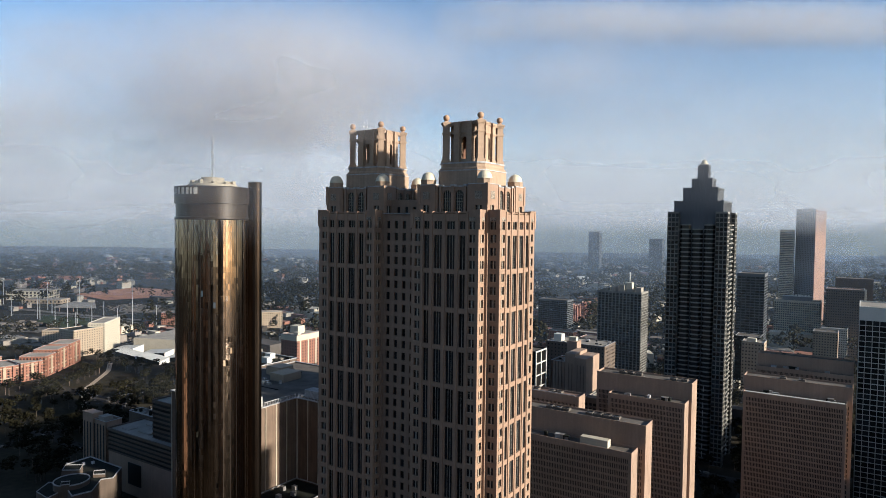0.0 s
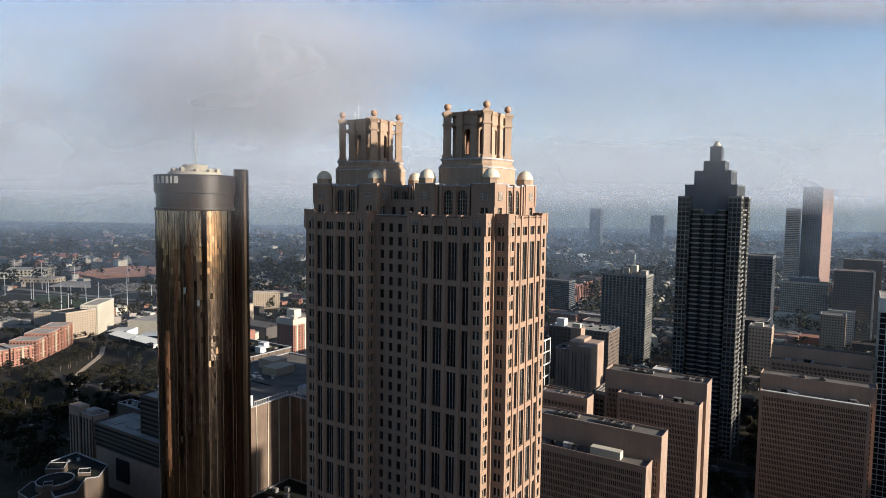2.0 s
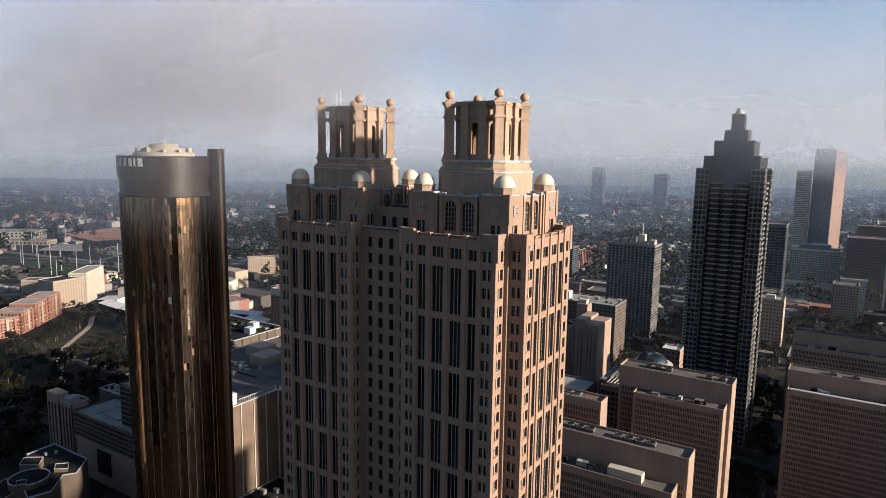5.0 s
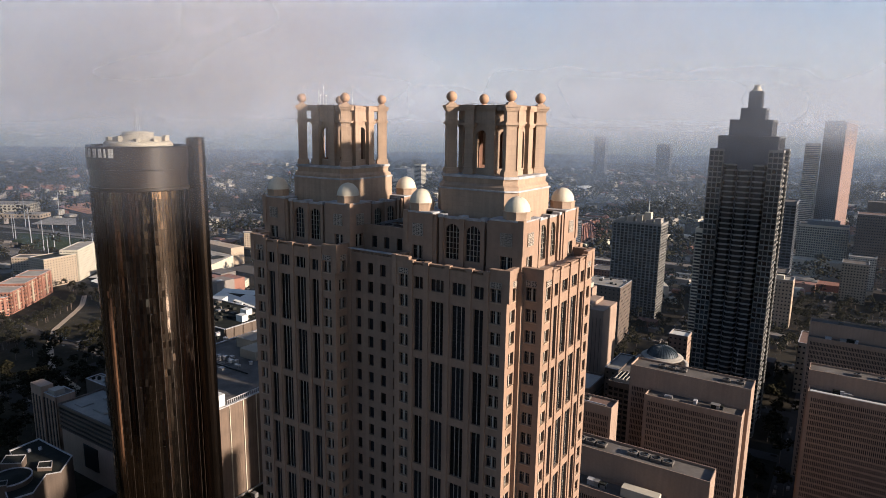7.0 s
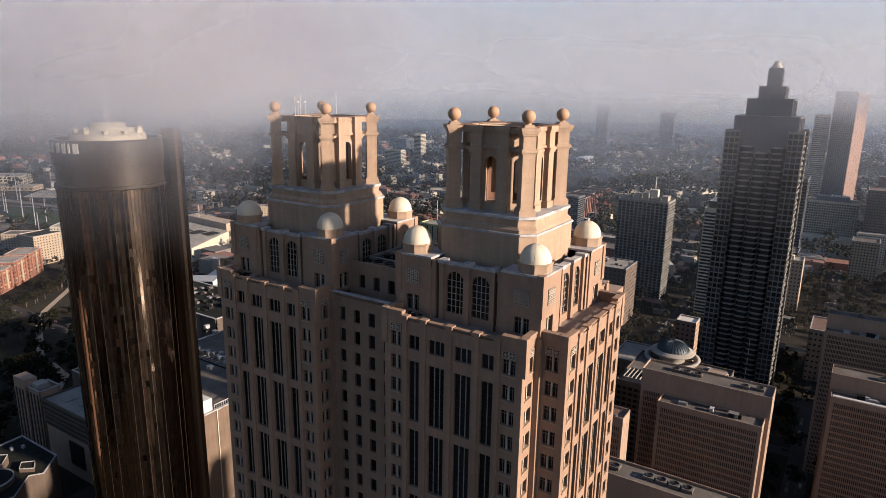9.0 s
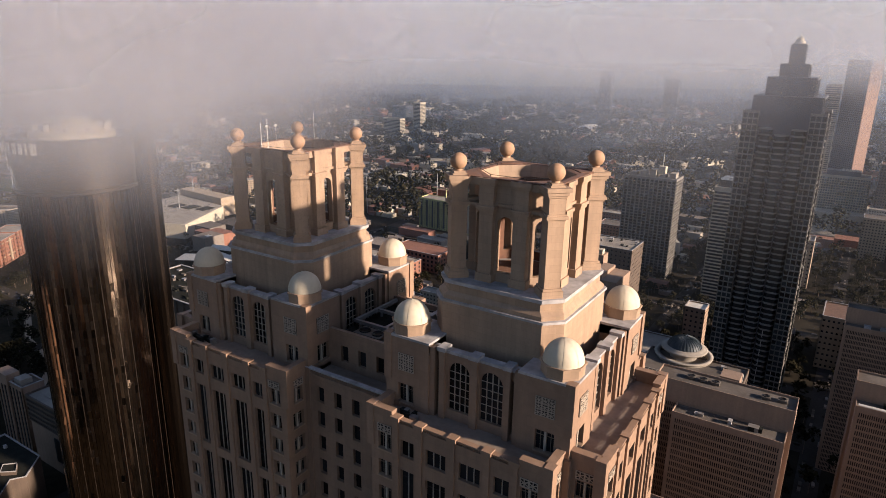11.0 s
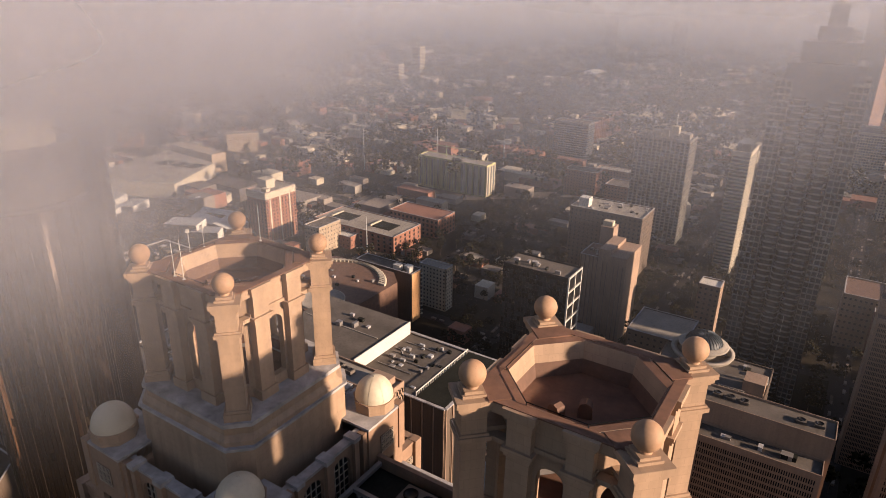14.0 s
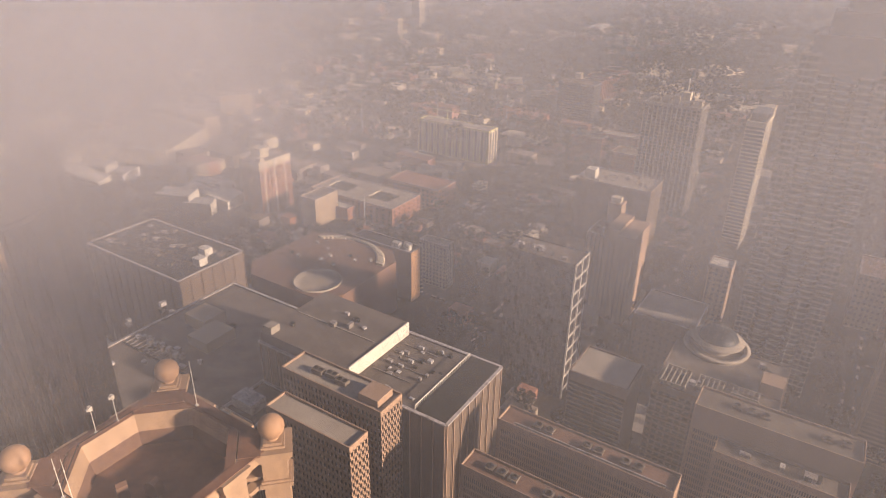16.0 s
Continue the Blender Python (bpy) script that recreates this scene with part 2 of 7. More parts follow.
set_curve(low_curve, [(0, 0), (0.47, 0), (0.52, 0.2), (0.57, 0.7), (0.60, 1.0), (0.64, 1.0), (0.67, 0.4), (0.70, 0.0), (1, 0)])
M_FAR, far_curve = mist("far_fog", (0.60, 0.62, 0.68), 520.0, 0.22, 0.6, [(0, 1.3), (0.45, 1.1), (0.6, 1.1), (1, 1.3)], 600.0, 1600.0, 3.0)
set_curve(far_curve, [(0, 0), (0.31, 0.02), (0.35, 0.3), (0.40, 1.0), (0.47, 1.0), (0.60, 0.4), (0.80, 0.1), (1, 0)])
# the dark colour puts the cloud's shade into the low haze
M_HAZE, haze_curve = mist("shade_dark_blue_haze", (0.24, 0.31, 0.42), 600.0, 0.1, 0.6, detail=2.0)
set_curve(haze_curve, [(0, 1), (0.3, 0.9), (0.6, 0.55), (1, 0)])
M_CLOUD, cloud_curve = mist("low_cloud", (0.80, 0.80, 0.86), 700.0, 0.34, 0.68, [(0, 1.5), (0.4, 1.2), (0.65, 0.45), (1, 0.25)], 1200.0, 1500.0, 3.0)
set_curve(cloud_curve, [(0, 0.1), (0.17, 0.5), (0.24, 1.0), (0.45, 0.7), (0.7, 0.3), (0.95, 0.0), (1, 0)])


# ---- building helpers ----
def finish(bm, name, mat):
    """A mesh from a bmesh, flat-shaded; mat is one material or a list."""
    me = bpy.data.meshes.new(name)
    bm.to_mesh(me)
    bm.free()
    for m in mat if isinstance(mat, (list, tuple)) else [mat]:
        me.materials.append(m)
    return me


def part(name, bm, mat, parent=None, label=""):
    """Links a bmesh as one mesh object under a thing or a part."""
    ob = new(name, bm if isinstance(bm, bpy.types.Mesh) else finish(bm, name, mat))
    hang(ob, parent)
    return tagged(ob, label)


def hang(ob, parent):
    """Makes ob a part; its own coordinates stay those of the world."""
    if parent:
        ob.parent = parent
        ob.matrix_parent_inverse = Matrix.Translation(-parent.location) if parent.type == "EMPTY" else parent.matrix_basis.inverted()


def thing(name, label, category, group="", at=(0, 0, 0), kind=""):
    ob = new(name)
    ob.location = at
    ob.empty_display_size = 0.5
    return tagged(ob, label, category, group, kind)


def box(bm, x0, x1, y0, y1, z0, z1, mi=0):
    v = [bm.verts.new((x, y, z)) for z in (z0, z1) for y in (y0, y1) for x in (x0, x1)]
    for q in ((0, 2, 3, 1), (4, 5, 7, 6), (0, 1, 5, 4), (2, 6, 7, 3), (0, 4, 6, 2), (1, 3, 7, 5)):
        bm.faces.new([v[i] for i in q]).material_index = mi


def prism(bm, pts, z0, z1, pts1=None, mi=0, bottom=False):
    """An upright prism over a polygon (counter-clockwise); pts1: another outline at the top."""
    pts1 = pts1 or pts
    a = [bm.verts.new((x, y, z0)) for x, y in pts]
    b = [bm.verts.new((x, y, z1)) for x, y in pts1]
    k = len(pts)
    for i in range(k):
        bm.faces.new((a[i], a[(i + 1) % k], b[(i + 1) % k], b[i])).material_index = mi
    bm.faces.new(b).material_index = mi
    if bottom:
        bm.faces.new(a[::-1]).material_index = mi


def chamfered(h, c, cx=0.0, cy=0.0, hy=None):
    hy = hy or h
    return [(cx + x, cy + y) for x, y in ((h - c, -hy), (h, -hy + c), (h, hy - c), (h - c, hy), (-h + c, hy), (-h, hy - c), (-h, -hy + c), (-h + c, -hy))]


def ngon(r, k, cx=0.0, cy=0.0, turn=0.0):
    return [(cx + r * math.cos(2 * math.pi * i / k + turn), cy + r * math.sin(2 * math.pi * i / k + turn)) for i in range(k)]


def lathe(bm, profile, k=24, cx=0.0, cy=0.0, mi=0, smooth=True):
    """Turns a profile of (radius, height) round the upright axis."""
    rings = []
    for r, z in profile:
        rings.append([bm.verts.new((cx, cy, z))] if r < 1e-6 else [bm.verts.new((cx + r * math.cos(2 * math.pi * i / k), cy + r * math.sin(2 * math.pi * i / k), z)) for i in range(k)])
    for a, b in zip(rings, rings[1:]):
        for i in range(k):
            j = (i + 1) % k
            q = [a[0]] if len(a) == 1 else [a[i], a[j]]
            q += [b[0]] if len(b) == 1 else [b[j], b[i]]
            f = bm.faces.new(q)
            f.material_index, f.smooth = mi, smooth


class Side:
    """One upright face of a building: u runs along it (to the right as seen from outside), n outwards, z up."""

    def __init__(self, ox, oy, turn):
        a = radians(turn)
        self.o, self.u, self.n = Vector((ox, oy, 0)), Vector((math.cos(a), math.sin(a), 0)), Vector((math.sin(a), -math.cos(a), 0))
        self.turn = turn

    def p(self, u, n, z):
        return self.o + self.u * u + self.n * n + Vector((0, 0, z))

    def box(self, bm, u0, u1, n0, n1, z0, z1, mi=0):
        v = [bm.verts.new(self.p(u, n, z)) for z in (z0, z1) for n in (n1, n0) for u in (u0, u1)]
        for q in ((0, 2, 3, 1), (4, 5, 7, 6), (0, 1, 5, 4), (2, 6, 7, 3), (0, 4, 6, 2), (1, 3, 7, 5)):
            bm.faces.new([v[i] for i in q]).material_index = mi

    def wedge(self, bm, pts, n0, n1, mi=0):
        """A prism over a polygon of (u, z), counter-clockwise from outside."""
        a = [bm.verts.new(self.p(u, n1, z)) for u, z in pts]
        b = [bm.verts.new(self.p(u, n0, z)) for u, z in pts]
        k = len(pts)
        bm.faces.new(a).material_index = mi
        bm.faces.new(b[::-1]).material_index = mi
        for i in range(k):
            bm.faces.new((a[i], b[i], b[(i + 1) % k], a[(i + 1) % k])).material_index = mi

    def arch_wall(self, bm, u0, u1, z0, z1, uc, r, spring, n0, n1, sill=None, k=12, mi=0):
        """A wall piece with a round-headed opening through it."""
        sill = z0 if sill is None else sill
        self.box(bm, u0, uc - r, n0, n1, z0, z1, mi)
        self.box(bm, uc + r, u1, n0, n1, z0, z1, mi)
        if sill > z0:
            self.box(bm, uc - r, uc + r, n0, n1, z0, sill, mi)
        us = [uc - r * math.cos(math.pi * i / k) for i in range(k + 1)]
        zs = [spring + r * math.sin(math.pi * i / k) for i in range(k + 1)]
        for i in range(k):
            self.wedge(bm, [(us[i], zs[i]), (us[i + 1], zs[i + 1]), (us[i + 1], z1), (us[i], z1)], n0, n1, mi)

    def place(self, u, n, z):
        """The pose for a piece built with u along +x, outwards along -y, at the origin."""
        return Matrix.Translation(self.p(u, n, z)) @ pose(0, 0, 0, 0, 0, self.turn)


def piece(name, me, m, parent, label=""):
    """One more object on a shared mesh, as a part."""
    ob = new(name, me)
    hang(ob, parent)
    ob.matrix_basis = m
    return tagged(ob, label)


# ---- the twin-crowned tower ----
FLOOR = 3.96
MID_Y = 188.1
WINGS = (-110.75, -150.4)  # the centre lines of the right and the left wing
BAY_N, BAY_H, CORE = 16.9, 12.2, 12.8  # how far the bays stand out, their half width, half width of the core
TOP_WIN = 202.1  # head of the top windows
PARAPET, TERRACE = 205.7, 203.9
CROWN = 213.9
tower = thing("skyscraper", "pink-beige granite office tower with two domed temple crowns", "skyscraper", at=(-130.6, MID_Y, 0))

walls_bm = bmesh.new()
low_glass = bmesh.new()
W_BASE = 96.0  # below this the facade is plain down to the street


def pane_mesh(name, w, h, lites, bars, depth=0.5):
    """A window set back in its opening: dark panes between thin upright and level mullions; origin at the head's middle, outwards is -y."""
    bm = bmesh.new()
    box(bm, -w / 2, w / 2, depth, depth + 0.06, -h, 0, 0)
    for i in range(1, lites):
        u = -w / 2 + w * i / lites
        box(bm, u - 0.045, u + 0.045, depth - 0.16, depth + 0.02, -h, 0, 1)
    for i in range(1, bars):
        z = -h * i / bars
        box(bm, -w / 2, w / 2, depth - 0.04, depth + 0.02, z - 0.04, z + 0.04, 2)
    return finish(bm, name, [M_GLASS, M_BAR, M_SLOT])


def pair_mesh(name, w, h):
    """Two casements with a broad pale mullion, thin glazing bars and a projecting sill."""
    bm = bmesh.new()
    box(bm, -w / 2, w / 2, 0.55, 0.6, -h, 0, 0)
    box(bm, -0.15, 0.15, 0.25, 0.58, -h, 0, 1)
    for u in (-w / 4 - 0.05, w / 4 + 0.05):
        box(bm, u - 0.03, u + 0.03, 0.48, 0.57, -h, 0, 2)
    box(bm, -w / 2, w / 2, 0.48, 0.57, -h * 0.3 - 0.03, -h * 0.3 + 0.03, 2)
    box(bm, -w / 2 - 0.1, w / 2 + 0.1, -0.12, 0.5, -h - 0.16, -h + 0.02, 3)
    return finish(bm, name, [M_GLASS, M_BAR, M_MULLION, M_STONE])


def lattice_mesh(name, cell, nx, nz):
    """A pierced stone screen of star-shaped cells over a dark back."""
    bm = bmesh.new()
    w, h, t = cell * nx / 2, cell * nz / 2, cell * 0.09
    box(bm, -w, w, -0.01, 0.04, -h, h, 0)
    for i in range(nx + 1):
        u = -w + cell * i
        box(bm, max(-w, u - t), min(w, u + t), -0.10, 0.0, -h, h, 1)
    for j in range(nz + 1):
        z = -h + cell * j
        box(bm, -w, w, -0.11, 0.0, max(-h, z - t), min(h, z + t), 1)
    for i in range(nx):
        for j in range(nz):
            cx, cz, r = -w + cell * (i + 0.5), -h + cell * (j + 0.5), cell / 2
            for k in range(3):
                a = math.pi * (k / 3 + 0.5) if k else math.pi / 2
                ca, sa = math.cos(a), math.sin(a)
                reach = r / max(abs(ca), abs(sa))
                v = [bm.verts.new((cx + p * reach * ca - q * t * 0.8 * sa, -0.12, cz + p * reach * sa + q * t * 0.8 * ca)) for p, q in ((-1, -1), (1, -1), (1, 1), (-1, 1))]
                f = bm.faces.new(v)
                f.normal_update()
                if f.normal.y > 0:
                    f.normal_flip()
                f.material_index = 1
    return finish(bm, name, [M_SLOT, M_LATTICE])


TALL_H = 10.35
W_TALL3, W_TALL2 = pane_mesh("window_tall_three", 2.9, TALL_H, 3, 9), pane_mesh("window_tall_two", 2.0, TALL_H, 2, 9)
W_ROW3, W_ROW2 = pane_mesh("window_row_three", 2.9, 2.35, 3, 1), pane_mesh("window_row_two", 2.0, 2.35, 2, 1)
W_PAIR, W_ONE = pair_mesh("window_pair", 2.1, 2.4), pane_mesh("window_single", 1.35, 2.5, 1, 1)
LATTICE, LATTICE_S = lattice_mesh("lattice", 0.8, 3, 3), lattice_mesh("lattice_small", 1.08, 2, 1)
PART_FROM = 149.0  # windows above this height are parts of their own


def put_window(side, me, u, z):
    if z > PART_FROM:
        piece("window", me, side.place(u, 0, z), tower)
    else:
        v0 = len(low_glass.verts)
        low_glass.from_mesh(me)
        low_glass.verts.ensure_lookup_table()
        bmesh.ops.transform(low_glass, matrix=side.place(u, 0, z), verts=low_glass.verts[v0:])


def strip_wall(side, u0, u1, openings, z0, z1, depth=0.65):
    """Wall between u0 and u1 with openings [(u0, u1, [(z0, z1), ...])], its face at n = 0."""
    at = u0
    for a, b, rows in sorted(openings):
        side.box(walls_bm, at, a, -depth, 0, z0, z1)
        lo = z0
        for c, d in sorted(rows):
            side.box(walls_bm, a, b, -depth, 0, lo, c)
            lo = d
        side.box(walls_bm, a, b, -depth, 0, lo, z1)
        at = b
    side.box(walls_bm, at, u1, -depth, 0, z0, z1)


floors_down = int((TOP_WIN - W_BASE) // FLOOR)
single_rows = [(TOP_WIN - FLOOR * k - 2.4, TOP_WIN - FLOOR * k) for k in range(floors_down + 1)]
one_rows = [(TOP_WIN - FLOOR * k - 2.5, TOP_WIN - FLOOR * k) for k in range(floors_down + 1)]
tall_rows = [(TOP_WIN - 2.35, TOP_WIN)] + [(197.8 - 3 * FLOOR * k - TALL_H, 197.8 - 3 * FLOOR * k) for k in range(9)]


def bay(side, half):
    """A broad bay: paired windows at both ends, four tall window strips between ribs in the middle."""
    cols = [(-3.8, -0.9), (0.9, 3.8)]
    outer = [(-7.55, -5.55), (5.55, 7.55)]
    pairs = [(-11.05, -8.95), (8.95, 11.05)]
    opens = [(a, b, tall_rows) for a, b in cols + outer] + [(a, b, single_rows) for a, b in pairs]
    strip_wall(side, -half, half, opens, 90.0, 203.9)
    for a, b in cols:
        for k, (lo, hi) in enumerate(tall_rows):
            put_window(side, W_ROW3 if k == 0 else W_TALL3, (a + b) / 2, hi)
    for a, b in outer:
        for k, (lo, hi) in enumerate(tall_rows):
            put_window(side, W_ROW2 if k == 0 else W_TALL2, (a + b) / 2, hi)
    for a, b in pairs:
        for lo, hi in single_rows:
            put_window(side, W_PAIR, (a + b) / 2, hi)
        piece("lattice_panel", LATTICE_S, side.place((a + b) / 2, 0.03, 202.86), tower)
    # ribs between the strips run up past the parapet
    for u in (-8.2, -4.67, 0, 4.67, 8.2):
        side.box(walls_bm, u - 0.42, u + 0.42, 0, 0.28, 90.0, 204.6)
        side.box(walls_bm, u - 0.62, u + 0.62, -0.75, 0.42, 204.6, 205.15)
    # parapet: higher piers at both ends, low wall with pierced panels between
    for s in (-1, 1):
        lo, hi = sorted((s * half, s * 8.7))
        side.box(walls_bm, max(lo, -half + 0.55), min(hi, half - 0.55), -0.75, 0.10, 203.9, PARAPET - 0.35)
        side.box(walls_bm, max(lo, -half + 0.55), min(hi, half - 0.55), -0.85, 0.22, PARAPET - 0.35, PARAPET)
        side.box(walls_bm, s * half - 0.55, s * half + 0.55, -1.1, 0.20, 199.9, PARAPET + 0.08)
    side.box(walls_bm, -8.7, 8.7, -0.6, 0.05, 203.9, 204.35)
    side.box(walls_bm, -8.7, 8.7, -0.65, 0.12, 204.75, 204.95)
    for i in range(58):
        u = -8.5 + 17.0 * i / 57
        side.box(walls_bm, u - 0.07, u + 0.07, -0.4, -0.1, 204.35, 204.75)


def notch(side, u0, u1, uc):
    """A narrow return with one column of paired windows."""
    strip_wall(side, u0, u1, [(uc - 1.05, uc + 1.05, single_rows)], 90.0, 203.9)
    for lo, hi in single_rows:
        put_window(side, W_PAIR, uc, hi)
    piece("lattice_panel", LATTICE_S, side.place(uc, 0.03, 202.86), tower)
    side.box(walls_bm, u0, u1, -0.75, 0.08, 203.9, PARAPET - 0.35)
    side.box(walls_bm, u0, u1, -0.85, 0.20, PARAPET - 0.35, PARAPET)


for wing, cx in enumerate(WINGS):
    front, back = Side(cx, MID_Y - BAY_N, 0), Side(cx, MID_Y + BAY_N, 180)
    out = 1 if wing == 0 else -1
    flank = Side(cx + out * BAY_N, MID_Y, 90 * out)
    for s in (front, back, flank):
        bay(s, BAY_H)
    # returns of the bays, as seen from the notches
    depth = BAY_N - CORE
    for sx in (-1, 1):
        for sy in (-1, 1):
            notch(Side(cx + sx * BAY_H, MID_Y + sy * (BAY_N - depth / 2), 90 * sx), -depth / 2 + (0.65 if sx * sy < 0 else 0), depth / 2 - (0.65 if sx * sy > 0 else 0), -0.2 * sx * sy)
    for sy in (-1, 1):
        notch(Side(cx + out * (BAY_N - depth / 2), MID_Y + sy * BAY_H, 0 if sy < 0 else 180), -depth / 2 + (0.65 if out * sy > 0 else 0), depth / 2 - (0.65 if out * sy < 0 else 0), 0.2 * out * sy)
    # core and bay bodies behind the walls
    box(walls_bm, cx - CORE, cx + CORE, MID_Y - CORE, MID_Y + CORE, 90, TERRACE - 0.2)
    for sx in (-1, 1):
        for sy in (-1, 1):
            # corner pier of the core, running up into the crown
            a, b = sorted((cx + sx * (CORE - 2.2), cx + sx * (CORE + 0.25)))
            c, d = sorted((MID_Y + sy * (CORE - 2.2), MID_Y + sy * (CORE + 0.25)))
            box(walls_bm, a, b, c, d, 90, 204.6)
    box(walls_bm, cx - BAY_H + 0.7, cx + BAY_H - 0.7, MID_Y - BAY_N + 0.68, MID_Y + BAY_N - 0.68, 90, TERRACE, 2)
    a, b = sorted((cx + out * 5, cx + out * (BAY_N - 0.68)))
    box(walls_bm, a, b, MID_Y - BAY_H + 0.7, MID_Y + BAY_H - 0.7, 90, TERRACE - 0.01, 2)

# the recess between the wings
rx0, rx1 = WINGS[1] + CORE, WINGS[0] - CORE
rc = (rx0 + rx1) / 2
for sy in (-1, 1):
    rec = Side(rc, MID_Y + sy * (CORE + 0.0), 0 if sy < 0 else 180)
    half = (rx1 - rx0) / 2 + 0.6
    spots = (-4.9, -1.63, 1.63, 4.9)
    strip_wall(rec, -half, half, [(u - 0.68, u + 0.68, one_rows) for u in spots], 90.0, 203.6)
    for u in spots:
        for lo, hi in one_rows:
            put_window(rec, W_ONE, u, hi)
    rec.box(walls_bm, -half, half, -0.5, 0.12, 203.6, 203.9)
    rec.box(walls_bm, -half, half, -0.55, 0.16, 204.5, 204.75, 1)
    for i in range(44):
        u = -half + 0.2 + (2 * half - 0.4) * i / 43
        rec.box(walls_bm, u - 0.08, u + 0.08, -0.35, -0.05, 203.9, 204.5)
box(walls_bm, rx0 - 1, rx1 + 1, MID_Y - CORE + 0.68, MID_Y + CORE - 0.68, 90, 203.2, 2)
# plain shaft down to the street
for cx in WINGS:
    box(walls_bm, cx - BAY_H, cx + BAY_H, MID_Y - BAY_N, MID_Y + BAY_N, 0, 90)
    out = 1 if cx == WINGS[0] else -1
    a, b = sorted((cx, cx + out * BAY_N))
    box(walls_bm, a, b, MID_Y - BAY_H, MID_Y + BAY_H, 0, 90)
box(walls_bm, rx0, rx1, MID_Y - CORE, MID_Y + CORE, 0, 90)
part("facade_wall", walls_bm, [M_GRANITE, M_COPING, M_TERRACE], tower, "pink-beige granite walls with ribs and parapets")
tagged(part("lower_glazing", low_glass, [M_GLASS_PANES, M_BAR, M_SLOT, M_STONE], tower), kind="stuff")

# penthouse block and plant between the crowns
mid = bmesh.new()
pent = Side(rc, MID_Y - CORE + 4.6, 0)
ph = (rx1 - rx0) / 2
strip = [(-4.9, -3.5), (-1.6, -0.2), (1.7, 3.1), (4.9, 6.2)]
at = -ph
for a, b in strip:
    pent.box(mid, at, a, -0.6, 0, 203.2, 209.2)
    pent.box(mid, a, b, -0.6, 0, 203.2, 204.4)
    pent.box(mid, a, b, -0.6, 0, 206.9, 209.2)
    pent.box(mid, a, b, -0.62, -0.5, 204.4, 206.9, 1)
    at = b
pent.box(mid, at, ph, -0.6, 0, 203.2, 209.2)
box(mid, rx0, rx1, MID_Y - CORE + 5.2, MID_Y + CORE - 4.6, 203.2, 207.6, 2)
box(mid, rx0, rx1, MID_Y + CORE - 5.2, MID_Y + CORE - 4.6, 203.2, 209.2)
part("penthouse", mid, [M_GRANITE, M_SLOT, M_ROOF_DARK], tower, "granite penthouse wall with small dark windows")
ducts = bmesh.new()
for y in (-3.4, 1.9):
    box(ducts, rx0 + 1.0, rx1 - 0.6, MID_Y + y, MID_Y + y + 0.5, 208.5, 209.0)
    for k in range(4):
        x = rx0 + 1.4 + k * 3.6
        box(ducts, x, x + 0.2, MID_Y + y + 0.2, MID_Y + y + 0.7, 207.6, 208.3)
box(ducts, rx0 + 0.6, rx0 + 1.1, MID_Y - 3.4, MID_Y + 7.2, 208.5, 209.02)
box(ducts, rx0 + 6.2, rx0 + 6.7, MID_Y - 2.9, MID_Y + 1.9, 208.5, 208.98)
part("duct", ducts, M_DUCT, tower, "boxy grey roof ducts on legs")


def fan_mesh(name, w, d, h, fans):
    bm = bmesh.new()
    box(bm, -w / 2, w / 2, -d / 2, d / 2, 0.25, h)
    for i in range(4):
        x, y = (w / 2 - 0.15) * (1 if i % 2 else -1), (d / 2 - 0.15) * (1 if i // 2 else -1)
        box(bm, x - 0.1, x + 0.1, y - 0.1, y + 0.1, 0, 0.25)
    for i in range(fans):
        u = -w / 2 + w * (i + 0.5) / fans
        r = min(w / fans, d) * 0.38
        lathe(bm, [(r, h), (r, h + 0.18), (r - 0.1, h + 0.18), (r - 0.1, h + 0.03), (0.0, h + 0.03)], 16, u, 0, 1)
    return finish(bm, name, [M_ROOF_GREY, M_SLOT])


chiller = fan_mesh("chiller", 4.6, 2.6, 1.6, 2)
for x, y, turn in ((rx0 + 8.3, 4.6, 0), (rx0 + 6.2, -6.1, 0)):
    piece("roof_fan_unit", chiller, pose(x, MID_Y + y, 207.6, 0, 0, turn), tower, "pale roof cooling unit with two fans")

# ---- crowns ----
W_ARCH_R, W_ARCH_SPRING, W_ARCH_SILL = 1.55, 210.4, 205.2


def arch_window_mesh(name):
    """A tall round-headed window: dark glass with pale upright and level bars."""
    bm = bmesh.new()
    k = 14
    hs = [(-W_ARCH_R, 0.0), (W_ARCH_R, 0.0)] + [(W_ARCH_R * math.cos(math.pi * i / k), W_ARCH_SPRING - W_ARCH_SILL + W_ARCH_R * math.sin(math.pi * i / k)) for i in range(k + 1)]
    bm.faces.new([bm.verts.new((u, 0.45, z)) for u, z in hs[:1] + hs[1:2] + hs[2:]])
    for i in range(1, 4):
        u = -W_ARCH_R + 2 * W_ARCH_R * i / 4
        h = W_ARCH_SPRING - W_ARCH_SILL + math.sqrt(max(0.0, W_ARCH_R ** 2 - u ** 2))
        box(bm, u - 0.045, u + 0.045, 0.3, 0.46, 0, h, 1)
    for i in range(1, 6):
        z = (W_ARCH_SPRING - W_ARCH_SILL) * i / 5
        box(bm, -W_ARCH_R, W_ARCH_R, 0.36, 0.46, z - 0.035, z + 0.035, 1)
    return finish(bm, name, [M_GLASS, M_BAR])


W_ARCH = arch_window_mesh("window_arched")
W_CROWN = pair_mesh("window_crown_pair", 2.4, 2.7)
W_SLIT = pane_mesh("window_slit", 0.85, 7.0, 1, 5)


